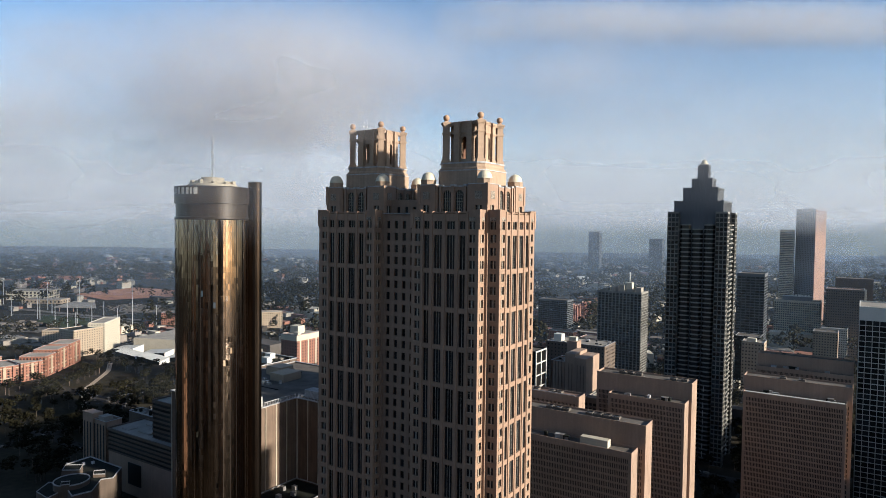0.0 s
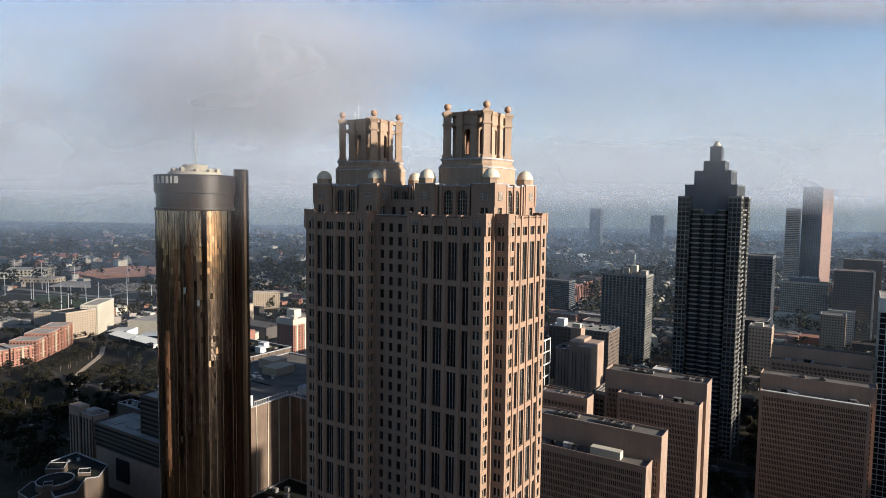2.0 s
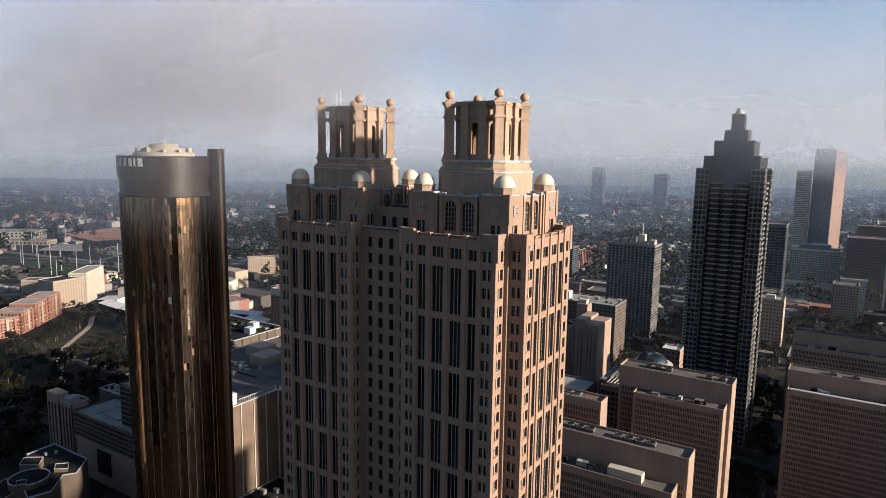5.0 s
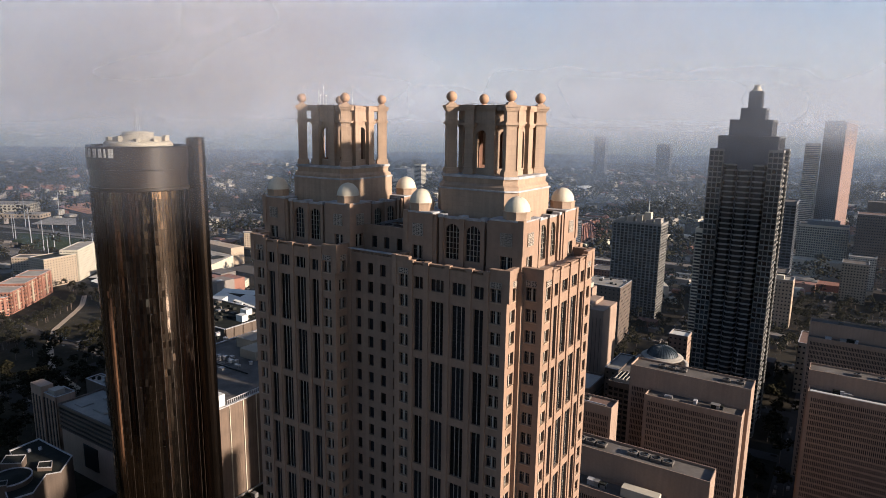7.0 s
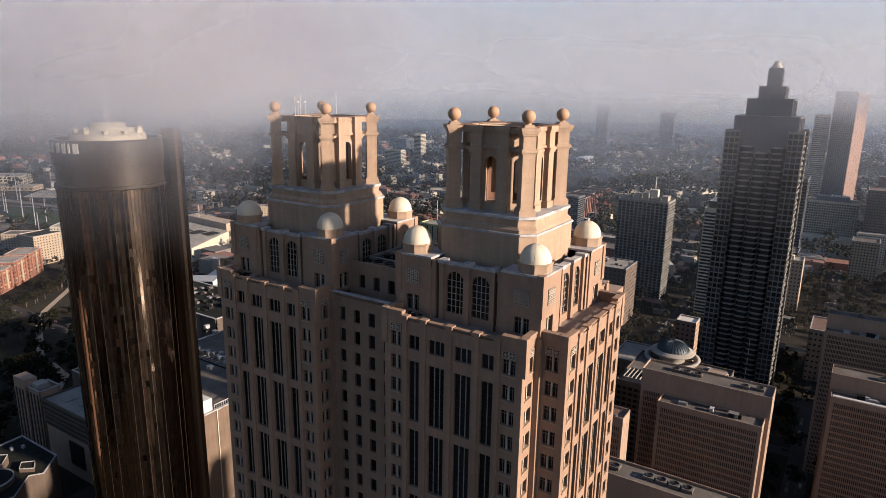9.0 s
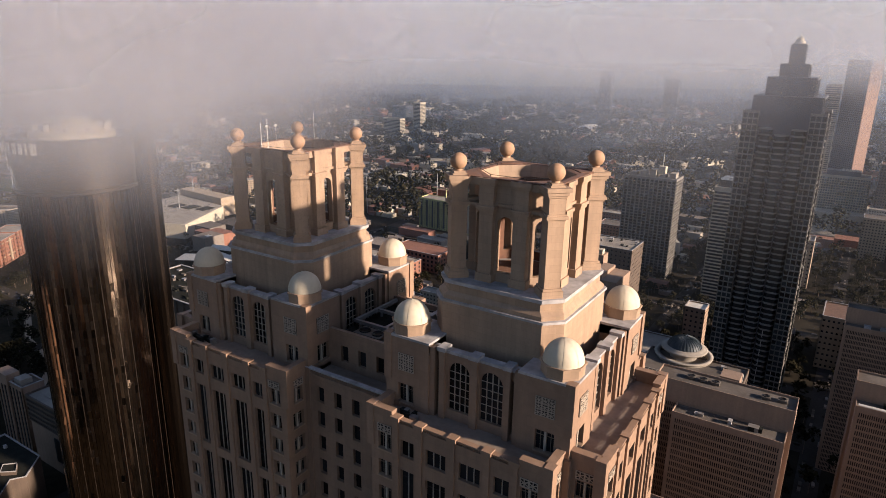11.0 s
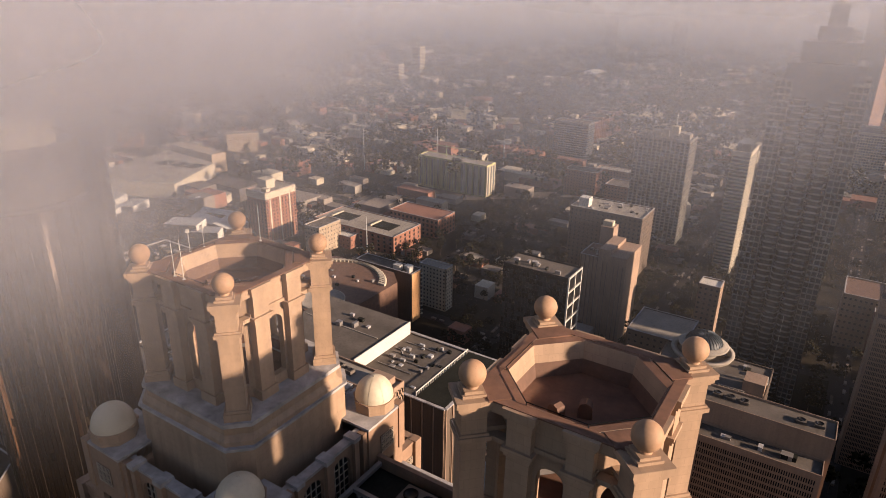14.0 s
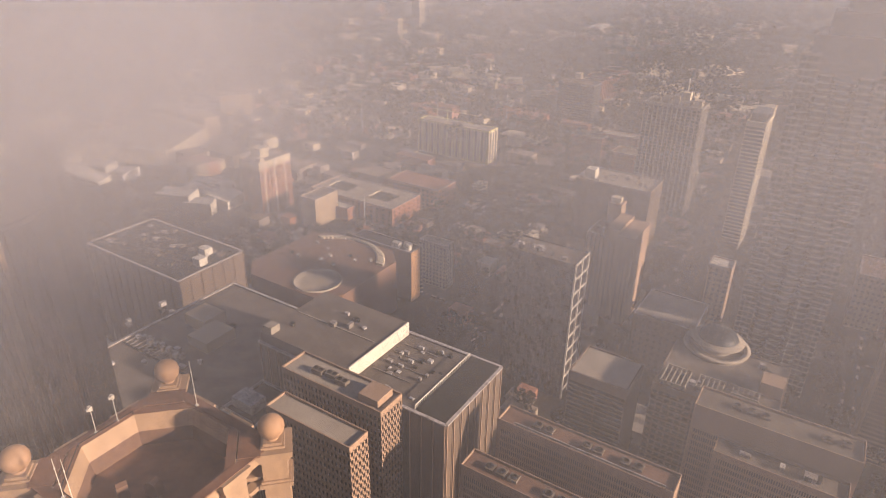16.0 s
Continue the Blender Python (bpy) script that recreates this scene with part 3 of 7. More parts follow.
def dome_mesh(name):
    """An octagonal kerb under a slightly ribbed half dome."""
    bm = bmesh.new()
    oct8 = lambda r: ngon(r, 8, turn=math.pi / 8)
    prism(bm, oct8(2.48), 0.0, 1.25, mi=1)
    prism(bm, oct8(2.66), 1.25, 1.5, mi=1, bottom=True)
    return finish(bm, name, [M_DOME, M_STONE])


def dome_cap(name):
    bm = bmesh.new()
    prof = [(2.34 * math.cos(a), 1.48 + 2.62 * math.sin(a)) for a in [math.pi / 2 * i / 10 for i in range(10)]] + [(0.0, 4.1)]
    lathe(bm, prof, 32)
    for i in range(8):  # standing seams
        a = 2 * math.pi * (i + 0.5) / 8
        for k in range(9):
            p, q = prof[k], prof[k + 1]
            ca, sa, t = math.cos(a), math.sin(a), 0.03
            v = [bm.verts.new(((r + 0.03) * ca - w * sa, (r + 0.03) * sa + w * ca, z + 0.01)) for r, z, w in ((p[0], p[1], -t), (p[0], p[1], t), (q[0], q[1], t), (q[0], q[1], -t))]
            bm.faces.new(v)
    lathe(bm, [(0.09, 4.05), (0.09, 4.17), (0.0, 4.2)], 8)
    return finish(bm, name, M_DOME)


DOME_BASE, DOME_CAP = dome_mesh("dome_base"), dome_cap("dome_cap")


def crown(cx):
    """The storey under a temple: four domed corner piers, and between them walls with two arched windows each."""
    bm = bmesh.new()
    P = 6.6  # pier width
    base = part("crown", bmesh.new(), [M_GRANITE, M_COPING, M_ROOF_DARK], tower, "granite crown storey with arched windows and domed corners")
    for turn in (0, 90, 180, 270):
        a = radians(turn)
        s = Side(cx + math.sin(a) * CORE, MID_Y - math.cos(a) * CORE, turn)
        for e in (-1, 1):
            lo, hi = sorted((e * CORE, e * (CORE - P)))
            uc = (lo + hi) / 2 + e * 0.2
            if turn in (90, 270):  # butt against the neighbouring face
                lo, hi = max(lo, -CORE + 0.7), min(hi, CORE - 0.7)
            # pier face with its window
            s.box(bm, lo, uc - 1.2, -0.7, 0, 203.2, CROWN - 0.3)
            s.box(bm, uc + 1.2, hi, -0.7, 0, 203.2, CROWN - 0.3)
            s.box(bm, uc - 1.2, uc + 1.2, -0.7, 0, 207.2, CROWN - 0.3)
            s.box(bm, uc - 1.2, uc + 1.2, -0.7, 0, 203.2, 204.5)
            piece("window", W_CROWN, s.place(uc, 0, 207.2), base)
            piece("lattice_panel", LATTICE, s.place(uc - e * 0.1, 0.04, 210.3), base)
            # inner buttress
            b0, b1 = sorted((e * (CORE - P), e * (CORE - P - 0.7)))
            s.box(bm, b0, b1, -1.2, -0.25, 203.2, CROWN - 0.5)
            # slit window beside the arches
            w0 = e * (CORE - P - 1.25)
            s.box(bm, w0 - 0.43, w0 + 0.43, -1.5, -0.95, 203.2, 204.7)
            s.box(bm, w0 - 0.43, w0 + 0.43, -1.5, -0.95, 211.7, CROWN - 0.7)
            piece("window", W_SLIT, s.place(w0, -0.95, 211.7), base)
        # two arched bays
        inner = CORE - P - 1.68
        for e in (-1, 1):
            lo, hi = sorted((e * 0.0, e * inner))
            s.arch_wall(bm, lo, hi, 203.2, CROWN - 0.7, (lo + hi) / 2, W_ARCH_R, W_ARCH_SPRING, -1.6, -0.85, W_ARCH_SILL)
            piece("window", W_ARCH, s.place((lo + hi) / 2, -0.85, W_ARCH_SILL), base)
        for u, w in ((0, 0.5), (-inner, 0.38), (inner, 0.38)):
            s.box(bm, u - w, u + w, -1.5, -0.35, 203.2, CROWN - 0.45)
            s.box(bm, u - w - 0.18, u + w + 0.18, -1.9, -0.2, CROWN - 0.75, CROWN - 0.2, 1)
        s.box(bm, -CORE + P, CORE - P, -1.9, -0.7, CROWN - 0.95, CROWN - 0.6, 1)
    # pier roofs, coping and the gutter floor round the pedestal
    for sx in (-1, 1):
        for sy in (-1, 1):
            a, b = sorted((cx + sx * (CORE - 0.02), cx + sx * (CORE - P)))
            c, d = sorted((MID_Y + sy * (CORE - 0.02), MID_Y + sy * (CORE - P)))
            box(bm, a, b, c, d, CROWN - 1.6, CROWN - 0.32, 1)
            a, b = sorted((cx + sx * (CORE + 0.12), cx + sx * (CORE - P - 0.1)))
            c, d = sorted((MID_Y + sy * (CORE + 0.12), MID_Y + sy * (CORE - P - 0.1)))
            box(bm, a, b, c, d, CROWN - 0.32, CROWN - 0.02, 1)
            a, b = sorted((cx + sx * (CORE - 0.9), cx + sx * (CORE + 0.2)))
            c, d = sorted((MID_Y + sy * (CORE - 0.9), MID_Y + sy * (CORE + 0.2)))
            box(bm, a, b, c, d, 207.6, CROWN + 0.05)  # raised corner strip
            # inner faces of the pier
            a, b = sorted((cx + sx * (CORE - P), cx + sx * (CORE - P + 0.5)))
            box(bm, a, b, min(MID_Y + sy * (CORE - 1), MID_Y + sy * (CORE - P)), max(MID_Y + sy * (CORE - 1), MID_Y + sy * (CORE - P)), 208, CROWN - 0.4)
            c, d = sorted((MID_Y + sy * (CORE - P), MID_Y + sy * (CORE - P + 0.5)))
            box(bm, min(cx + sx * (CORE - 1), cx + sx * (CORE - P)), max(cx + sx * (CORE - 1), cx + sx * (CORE - P)), c, d, 208, CROWN - 0.4)
            x, y = cx + sx * 10.4, MID_Y + sy * 10.4
            d_ob = piece("dome", DOME_BASE, pose(x, y, CROWN - 0.02), base, "octagonal kerb under a small dome")
            cap = new("dome_cap", DOME_CAP)
            cap.parent = base
            hang(cap, base)
            cap.matrix_basis = pose(x, y, CROWN - 0.02)
            tagged(cap, "cream painted half dome with standing seams")
    box(bm, cx - CORE + 1.6, cx + CORE - 1.6, MID_Y - CORE + 1.6, MID_Y + CORE - 1.6, 203.3, 209.6, 2)
    bm.to_mesh(base.data)
    bm.free()
    return base


def diamond(h, cx, cy):
    return [(cx, cy - h), (cx + h, cy), (cx, cy + h), (cx - h, cy)]


def column_mesh(name):
    """A square corner column set diagonally: base, shaft, neck, upper block, stepped cap."""
    bm = bmesh.new()
    r2 = 1 / math.sqrt(2) * 2
    for half, z0, z1 in ((1.30, 0.0, 0.85), (1.17, 0.85, 1.15), (0.98, 1.15, 9.2), (1.08, 9.2, 9.42), (1.30, 9.42, 9.8), (1.15, 9.8, 10.0), (0.98, 10.0, 11.9), (1.12, 11.9, 12.15), (1.28, 12.15, 12.55), (1.46, 12.55, 13.02)):
        prism(bm, diamond(half * r2, 0, 0), z0, z1, bottom=True)
    return finish(bm, name, M_STONE)


def ball_mesh(name):
    """A stone ball on a stepped plinth."""
    bm = bmesh.new()
    for half, z0, z1 in ((1.12, 0.0, 0.28), (0.90, 0.28, 0.54), (0.72, 0.54, 0.78)):
        prism(bm, diamond(half * math.sqrt(2), 0, 0), z0, z1, mi=1)
    lathe(bm, [(0.5, 0.78), (0.45, 1.0)], 20)
    prof = [(0.0, 0.87)] + [(1.03 * math.cos(a), 1.90 + 1.03 * math.sin(a)) for a in [-math.pi / 2 + math.pi * i / 16 for i in range(1, 16)]] + [(0.0, 2.93)]
    lathe(bm, prof, 32)
    return finish(bm, name, [M_BALL, M_STONE])


COLUMN, BALL = column_mesh("temple_column"), ball_mesh("ball_finial")
SLAB = 221.0


def temple(cx, base):
    """The open octagonal temple on its chamfered pedestal."""
    bm = bmesh.new()
    ch = lambda h: chamfered(h, 2.0, cx, MID_Y)
    prism(bm, ch(8.85), 205.0, 218.2)
    prism(bm, ch(9.05), 218.2, 218.5, mi=1, bottom=True)
    prism(bm, ch(8.7), 218.5, 219.0)
    prism(bm, ch(8.7), 219.0, 219.5, ch(8.25))
    prism(bm, ch(8.25), 219.5, 220.3)
    prism(bm, ch(8.35), 220.3, 220.55, bottom=True)
    prism(bm, ch(8.55), 220.55, SLAB, mi=1, bottom=True)
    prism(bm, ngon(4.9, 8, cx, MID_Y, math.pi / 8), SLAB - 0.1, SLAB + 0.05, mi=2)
    ped = part("pedestal", bm, [M_STONE, M_COPING, M_RUST], base, "chamfered buff stone pedestal with stepped mouldings")
    body = bmesh.new()
    R_AX, HALF = 5.72, 3.1
    for turn in (0, 90, 180, 270):
        a = radians(turn)
        s = Side(cx + math.sin(a) * R_AX, MID_Y - math.cos(a) * R_AX, turn)
        # wall with a tall arched opening on each main side
        s.arch_wall(body, -HALF, HALF, SLAB, 231.0, 0, 1.08, 228.3, -0.75, 0, SLAB + 1.25)
        for e in (-1, 1):
            u = e * 2.3
            s.box(body, u - 1.15, u + 1.15, -0.4, 1.0, SLAB, SLAB + 1.05)
            s.box(body, u - 0.92, u + 0.92, -0.4, 0.8, SLAB + 1.05, 229.9)
            s.box(body, u - 1.1, u + 1.1, -0.4, 0.98, 229.9, 230.25)
            s.box(body, u - 1.25, u + 1.25, -0.4, 1.12, 230.25, 230.65)
            s.box(body, u - 0.98, u + 0.98, -0.15, 0.85, 230.65, 233.05)
            s.box(body, u - 1.15, u + 1.15, -0.15, 1.0, 233.05, 233.4)
            s.box(body, u - 1.32, u + 1.32, -0.12, 1.18, 233.4, 234.0)
        s.box(body, -3.4, 3.4, -0.75, 0.35, 230.65, 231.0)
        s.box(body, -3.2, 3.2, -0.2, 0.15, 231.0, 233.25)
        s.box(body, -3.5, 3.5, -0.14, 0.45, 233.25, 233.93, 0)
        for e in (-1, 1):  # beams that tie the side to the corner columns
            lo, hi = sorted((e * 3.5, e * 5.6))
            s.box(body, lo, hi, -0.1, 0.72, 233.0, 233.91)
            s.box(body, lo, hi, -0.35, 0.50, 230.3, 230.72)
        s.box(body, -5.7, 5.7, 0.02, 0.86, 233.94, 234.06, 2)
    d = (R_AX + HALF) / math.sqrt(2)  # diagonal sides
    hd = (R_AX - HALF) / math.sqrt(2)
    for turn in (45, 135, 225, 315):
        a = radians(turn)
        s = Side(cx + math.sin(a) * d, MID_Y - math.cos(a) * d, turn)
        s.arch_wall(body, -hd, hd, SLAB, 231.0, 0, 1.05, 228.3, -0.75, 0, SLAB + 1.25)
        s.box(body, -hd, hd, -0.2, 0.15, 231.0, 233.25)
        s.box(body, -hd - 0.1, hd + 0.1, -0.12, 0.3, 233.25, 233.88, 0)
        far = 6.37 * math.sqrt(2) - d
        s.box(body, -0.72, 0.72, 0, far, 232.9, 233.88)  # link to the corner column
        s.box(body, -0.6, 0.6, 0, far, 230.75, 231.15)
        s.box(body, -1.5, 1.5, 0.15, far - 0.9, 233.93, 234.10, 2)  # brown roof out to the column
    # roof ring with an inner kerb round the open well
    o8 = lambda r: [(cx + r * math.cos(t), MID_Y + r * math.sin(t)) for t in [math.pi / 8 + i * math.pi / 4 for i in range(8)]]
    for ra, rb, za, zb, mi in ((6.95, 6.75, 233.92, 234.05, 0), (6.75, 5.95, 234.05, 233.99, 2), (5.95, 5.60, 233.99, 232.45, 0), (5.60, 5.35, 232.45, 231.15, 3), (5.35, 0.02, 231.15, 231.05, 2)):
        p, q = [body.verts.new((*v, za)) for v in o8(ra)], [body.verts.new((*v, zb)) for v in o8(rb)]
        for i in range(8):
            j = (i + 1) % 8
            body.faces.new((p[i], p[j], q[j], q[i])).material_index = mi
    body.normal_update()
    for f in body.faces:  # rust-brown lining inside the drum; its dark colour also stands for deep shade there
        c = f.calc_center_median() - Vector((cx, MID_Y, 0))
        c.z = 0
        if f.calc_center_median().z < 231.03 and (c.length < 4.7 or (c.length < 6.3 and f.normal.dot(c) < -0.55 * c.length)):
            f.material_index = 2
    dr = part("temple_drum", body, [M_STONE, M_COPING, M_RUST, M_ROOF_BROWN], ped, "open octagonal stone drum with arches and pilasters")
    for k, (dx, dy) in enumerate(((-1.5, -2.4), (0.5, -0.9))):  # vent hoods on the sunken roof
        hood = bmesh.new()
        s = Side(cx + dx, MID_Y + dy, -20 + 35 * k)
        s.wedge(hood, [(-0.55, 231.0), (0.55, 231.0), (0.55, 231.9), (0.39, 232.29), (0, 232.45), (-0.39, 232.29), (-0.55, 231.9)], -0.8, 0)
        part("vent_hood", hood, M_RUST if k else M_ROOF_BROWN, ped, "round-topped roof vent hood")
    for sx in (-1, 1):
        for sy in (-1, 1):
            m = pose(cx + sx * 6.37, MID_Y + sy * 6.37, SLAB)
            piece("column", COLUMN, m, ped)
            piece("ball_finial", BALL, pose(cx + sx * 6.37, MID_Y + sy * 6.37, SLAB + 12.7), ped, "stone ball on a stepped plinth")
    return ped


for cx in WINGS:
    temple(cx, crown(cx))

# masts, lamps and rails on the temple roofs
def pole_mesh(name, h, r=0.035):
    bm = bmesh.new()
    prism(bm, ngon(0.16, 8), 0, 0.12)
    prism(bm, ngon(r, 8), 0.12, h, ngon(r * 0.7, 8))
    for z in (0.35, 0.75):
        prism(bm, ngon(r + 0.03, 8), h * z, h * z + 0.08, bottom=True)
    return finish(bm, name, M_WHITE)


def lamp_mesh(name):
    """A small white lamp head on a thin post with a base plate."""
    bm = bmesh.new()
    prism(bm, ngon(0.14, 8), 0, 0.1)
    prism(bm, ngon(0.03, 6), 0.1, 2.3)
    box(bm, -0.16, 0.16, -0.12, 0.12, 2.25, 2.62)
    prism(bm, ngon(0.12, 8, 0, -0.2), 2.3, 2.5)
    return finish(bm, name, M_WHITE)


ROOF_Z = 234.06
for x, y, h in ((-152.1, 182.3, 3.6), (-150.7, 182.3, 4.3), (-152.5, 194.0, 4.6)):
    ob = tagged(new("antenna_pole", pole_mesh("antenna_pole", h)), "slim white antenna pole on the temple roof", "antenna", "roof antennas")
    ob.location = (x, y, ROOF_Z - 0.05)
for x, y in ((-156.3, 189.2), (-156.4, 187.4)):
    ob = tagged(new("roof_lamp", lamp_mesh("roof_lamp")), "small white lamp on a thin roof post", "lamp", "roof lamps")
    ob.location = (x, y, ROOF_Z - 0.05)
for cx in WINGS:
    rail_top = thing("cable_rail", "thin dark cable rail round the roof well", "rail", "roof rails", (cx, MID_Y, ROOF_Z))
    pts = ngon(6.1, 8, cx, MID_Y, math.pi / 8)
    for i in range(3, 7):
        (xa, ya), (xb, yb) = pts[i], pts[(i + 1) % 8]
        bm = bmesh.new()
        dx, dy = xb - xa, yb - ya
        L = math.hypot(dx, dy)
        s = Side((xa + xb) / 2, (ya + yb) / 2, math.degrees(math.atan2(dy, dx)))
        s.box(bm, -L / 2, L / 2, -0.03, 0.03, ROOF_Z + 0.20, ROOF_Z + 0.25)
        s.box(bm, -L / 2, -L / 2 + 0.07, -0.035, 0.035, ROOF_Z - 0.08, ROOF_Z + 0.2)
        part("rail", bm, M_SLOT, rail_top)
# clutter on the front terraces
rng0 = random.Random(3)
for cx in WINGS:
    for k in range(7):
        w, d, h = rng0.uniform(0.4, 1.1), rng0.uniform(0.4, 0.8), rng0.uniform(0.3, 1.0)
        x, y = cx - 11.0 + rng0.uniform(0, 5), MID_Y - BAY_N + rng0.uniform(1.4, 3.0)
        bm = bmesh.new()
        box(bm, -w / 2, w / 2, -d / 2, d / 2, 0, h)
        box(bm, -w / 2 - 0.05, w / 2 + 0.05, -d / 2 - 0.05, d / 2 + 0.05, h, h + 0.06)
        bmesh.ops.bevel(bm, geom=bm.edges[:], offset=0.03, segments=1, affect="EDGES")
        ob = tagged(part("terrace_box", bm, M_ROOF_DARK if k % 3 else M_DUCT), "small dark equipment box on the terrace", "equipment box", "terrace boxes")
        ob.location = (x, y, TERRACE)


# ---- the ground and the far land ----
bm = bmesh.new()
box(bm, -6000, 6000, -3000, 7000, -2, 0)
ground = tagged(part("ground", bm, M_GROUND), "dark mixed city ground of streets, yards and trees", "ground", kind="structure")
TAKEN = [(-172, -92, 165, 210), (-1830, -1540, 930, 1170), (-1560, -1190, 560, 960)]  # plots that are built on


def strip(name, pts, width, z, mat, label):
    """A road or path along a line of points."""
    bm = bmesh.new()
    left, right = [], []
    for i, (x, y) in enumerate(pts):
        a, b = Vector(pts[max(0, i - 1)]), Vector(pts[min(len(pts) - 1, i + 1)])
        d = (b - a).normalized()
        nrm = Vector((-d.y, d.x)) * width / 2
        left.append(bm.verts.new((x + nrm.x, y + nrm.y, z)))
        right.append(bm.verts.new((x - nrm.x, y - nrm.y, z)))
    for i in range(len(pts) - 1):
        bm.faces.new((right[i], right[i + 1], left[i + 1], left[i]))
    return tagged(part(name, bm, mat), label, "road", kind="structure")


def patch(name, pts, z, mat, label, category):
    bm = bmesh.new()
    bm.faces.new([bm.verts.new((x, y, z)) for x, y in pts])
    return tagged(part(name, bm, mat), label, category, kind="structure")


# plain unseen blocks added behind the camera, and to the east to shade ground
# they close the place and cut fill light on the lower fronts
for n, (x, y, w, d, h) in enumerate(((-420, -70, 60, 50, 120), (-330, -110, 46, 46, 165), (-255, -60, 52, 44, 130), (-175, -130, 60, 50, 190), (-95, -75, 44, 40, 150), (-30, -150, 60, 60, 185), (50, -90, 56, 50, 160), (130, -140, 60, 60, 175), (210, -80, 50, 50, 130), (-480, 20, 50, 60, 100), (-250, -230, 90, 60, 215), (-60, -260, 90, 60, 225), (110, -250, 90, 60, 210), (-400, -220, 80, 60, 180), (60, 245, 50, 60, 78), (75, 330, 50, 70, 84), (60, 425, 60, 60, 80), (80, 510, 50, 60, 84), (75, 610, 60, 70, 80), (70, 710, 60, 60, 76))):
    bm = bmesh.new()
    box(bm, x, x + w, y, y + d, 0, h)
    for j in range(int(h // 8)):
        box(bm, x - 0.4, x + w + 0.4, y - 0.4, y + d + 0.4, 8 * j + 6, 8 * j + 8)
    tagged(part("backdrop_block", bm, M_CONCRETE if n % 2 else M_DARKSTONE), "plain banded block added out of view to cut light", "backdrop", kind="structure")


# ---- buildings in general ----
def grid_side(fins, panes, side, width, z0, z1, nu, nz, fin, band, depth=0.5, fin_out=0.0, band_out=0.0, rng=None):
    """Fins and bands in front of single panes on one side of a building."""
    cu, cz = width / nu, (z1 - z0) / nz
    for i in range(nu + 1):
        u = -width / 2 + cu * i
        a, b = max(-width / 2, u - fin / 2), min(width / 2, u + fin / 2)
        side.box(fins, a, b, -depth, fin_out, z0, z1)
    for j in range(nz + 1):
        z = z0 + cz * j
        side.box(fins, -width / 2, width / 2, -depth, band_out, max(z0, z - band / 2), min(z1, z + band / 2))
    for i in range(nu):
        for j in range(nz):
            u, z = -width / 2 + cu * (i + 0.5), z0 + cz * (j + 0.5)
            q = [side.p(u + a * cu / 2, -depth + 0.02, z + b * cz / 2) for a, b in ((-1, -1), (1, -1), (1, 1), (-1, 1))]
            panes.faces.new([panes.verts.new(p) for p in q])


def grid_building(name, label, x0, x1, y0, y1, z1, wall, glass, cell_u, cell_z, fin, band, z0=0.0, sides="frbl", fin_out=0.0, band_out=0.0, roof=None, attic=3.0, rim=1.0, depth=0.5, category="office building", group="", owner=None, solid_ends=0.0):
    """A straight building with gridded sides, an attic, a roof with a raised rim. sides: f(ront, -y), r(ight, +x), b, l."""
    TAKEN.append((x0 - 4, x1 + 4, y0 - 4, y1 + 4))
    cx, cy, w, d = (x0 + x1) / 2, (y0 + y1) / 2, x1 - x0, y1 - y0
    top = owner or thing(name, label, category, group, (cx, cy, 0))
    walls, panes, fins = bmesh.new(), bmesh.new(), bmesh.new()
    spec = {"f": (Side(cx, y0, 0), w), "r": (Side(x1, cy, 90), d), "b": (Side(cx, y1, 180), w), "l": (Side(x0, cy, 270), d)}
    zt = z1 - attic

    def solo(pname, s, *dims):
        bm = bmesh.new()
        s.box(bm, *dims)
        part(pname, bm, wall, top)

    out = max(fin_out, band_out, 0.0)
    for k, (s, width) in spec.items():
        e = depth if k in "rl" else 0.0
        solo("parapet", s, -width / 2 + e, width / 2 - e, -depth, out + 0.02, zt, z1)
        if k in sides:
            if solid_ends:
                for e in (-1, 1):
                    lo, hi = sorted((e * width / 2, e * (width / 2 - solid_ends)))
                    solo("end_pier", s, lo, hi, -depth, max(fin_out, 0.0) + 0.05, z0, zt)
            ww = width - 2 * solid_ends
            grid_side(fins, panes, s, ww, z0, zt, max(1, round(ww / cell_u)), max(1, round((zt - z0) / cell_z)), fin, band, depth, fin_out, band_out)
        else:
            e = depth if k in "rl" else 0.0
            solo("end_wall", s, -width / 2 + e, width / 2 - e, -depth, 0, z0, zt)
            for i in range(1, 5):  # thin upright joints on the plain wall
                u = -width / 2 + width * i / 5
                solo("joint", s, u - 0.12, u + 0.12, 0, 0.04, z0, zt)
    box(walls, x0 + depth + 0.05, x1 - depth - 0.05, y0 + depth + 0.05, y1 - depth - 0.05, z0, zt)
    part("core_wall", walls, wall, top)
    tagged(part("facade_grid", fins, wall, top), kind="stuff")
    tagged(part("glazing", panes, glass, top), kind="stuff")
    rf = bmesh.new()
    box(rf, x0 + 0.4, x1 - 0.4, y0 + 0.4, y1 - 0.4, z1 - 1.2, z1 - rim)
    part("roof", rf, roof or M_ROOF_GREY, top)
    return top


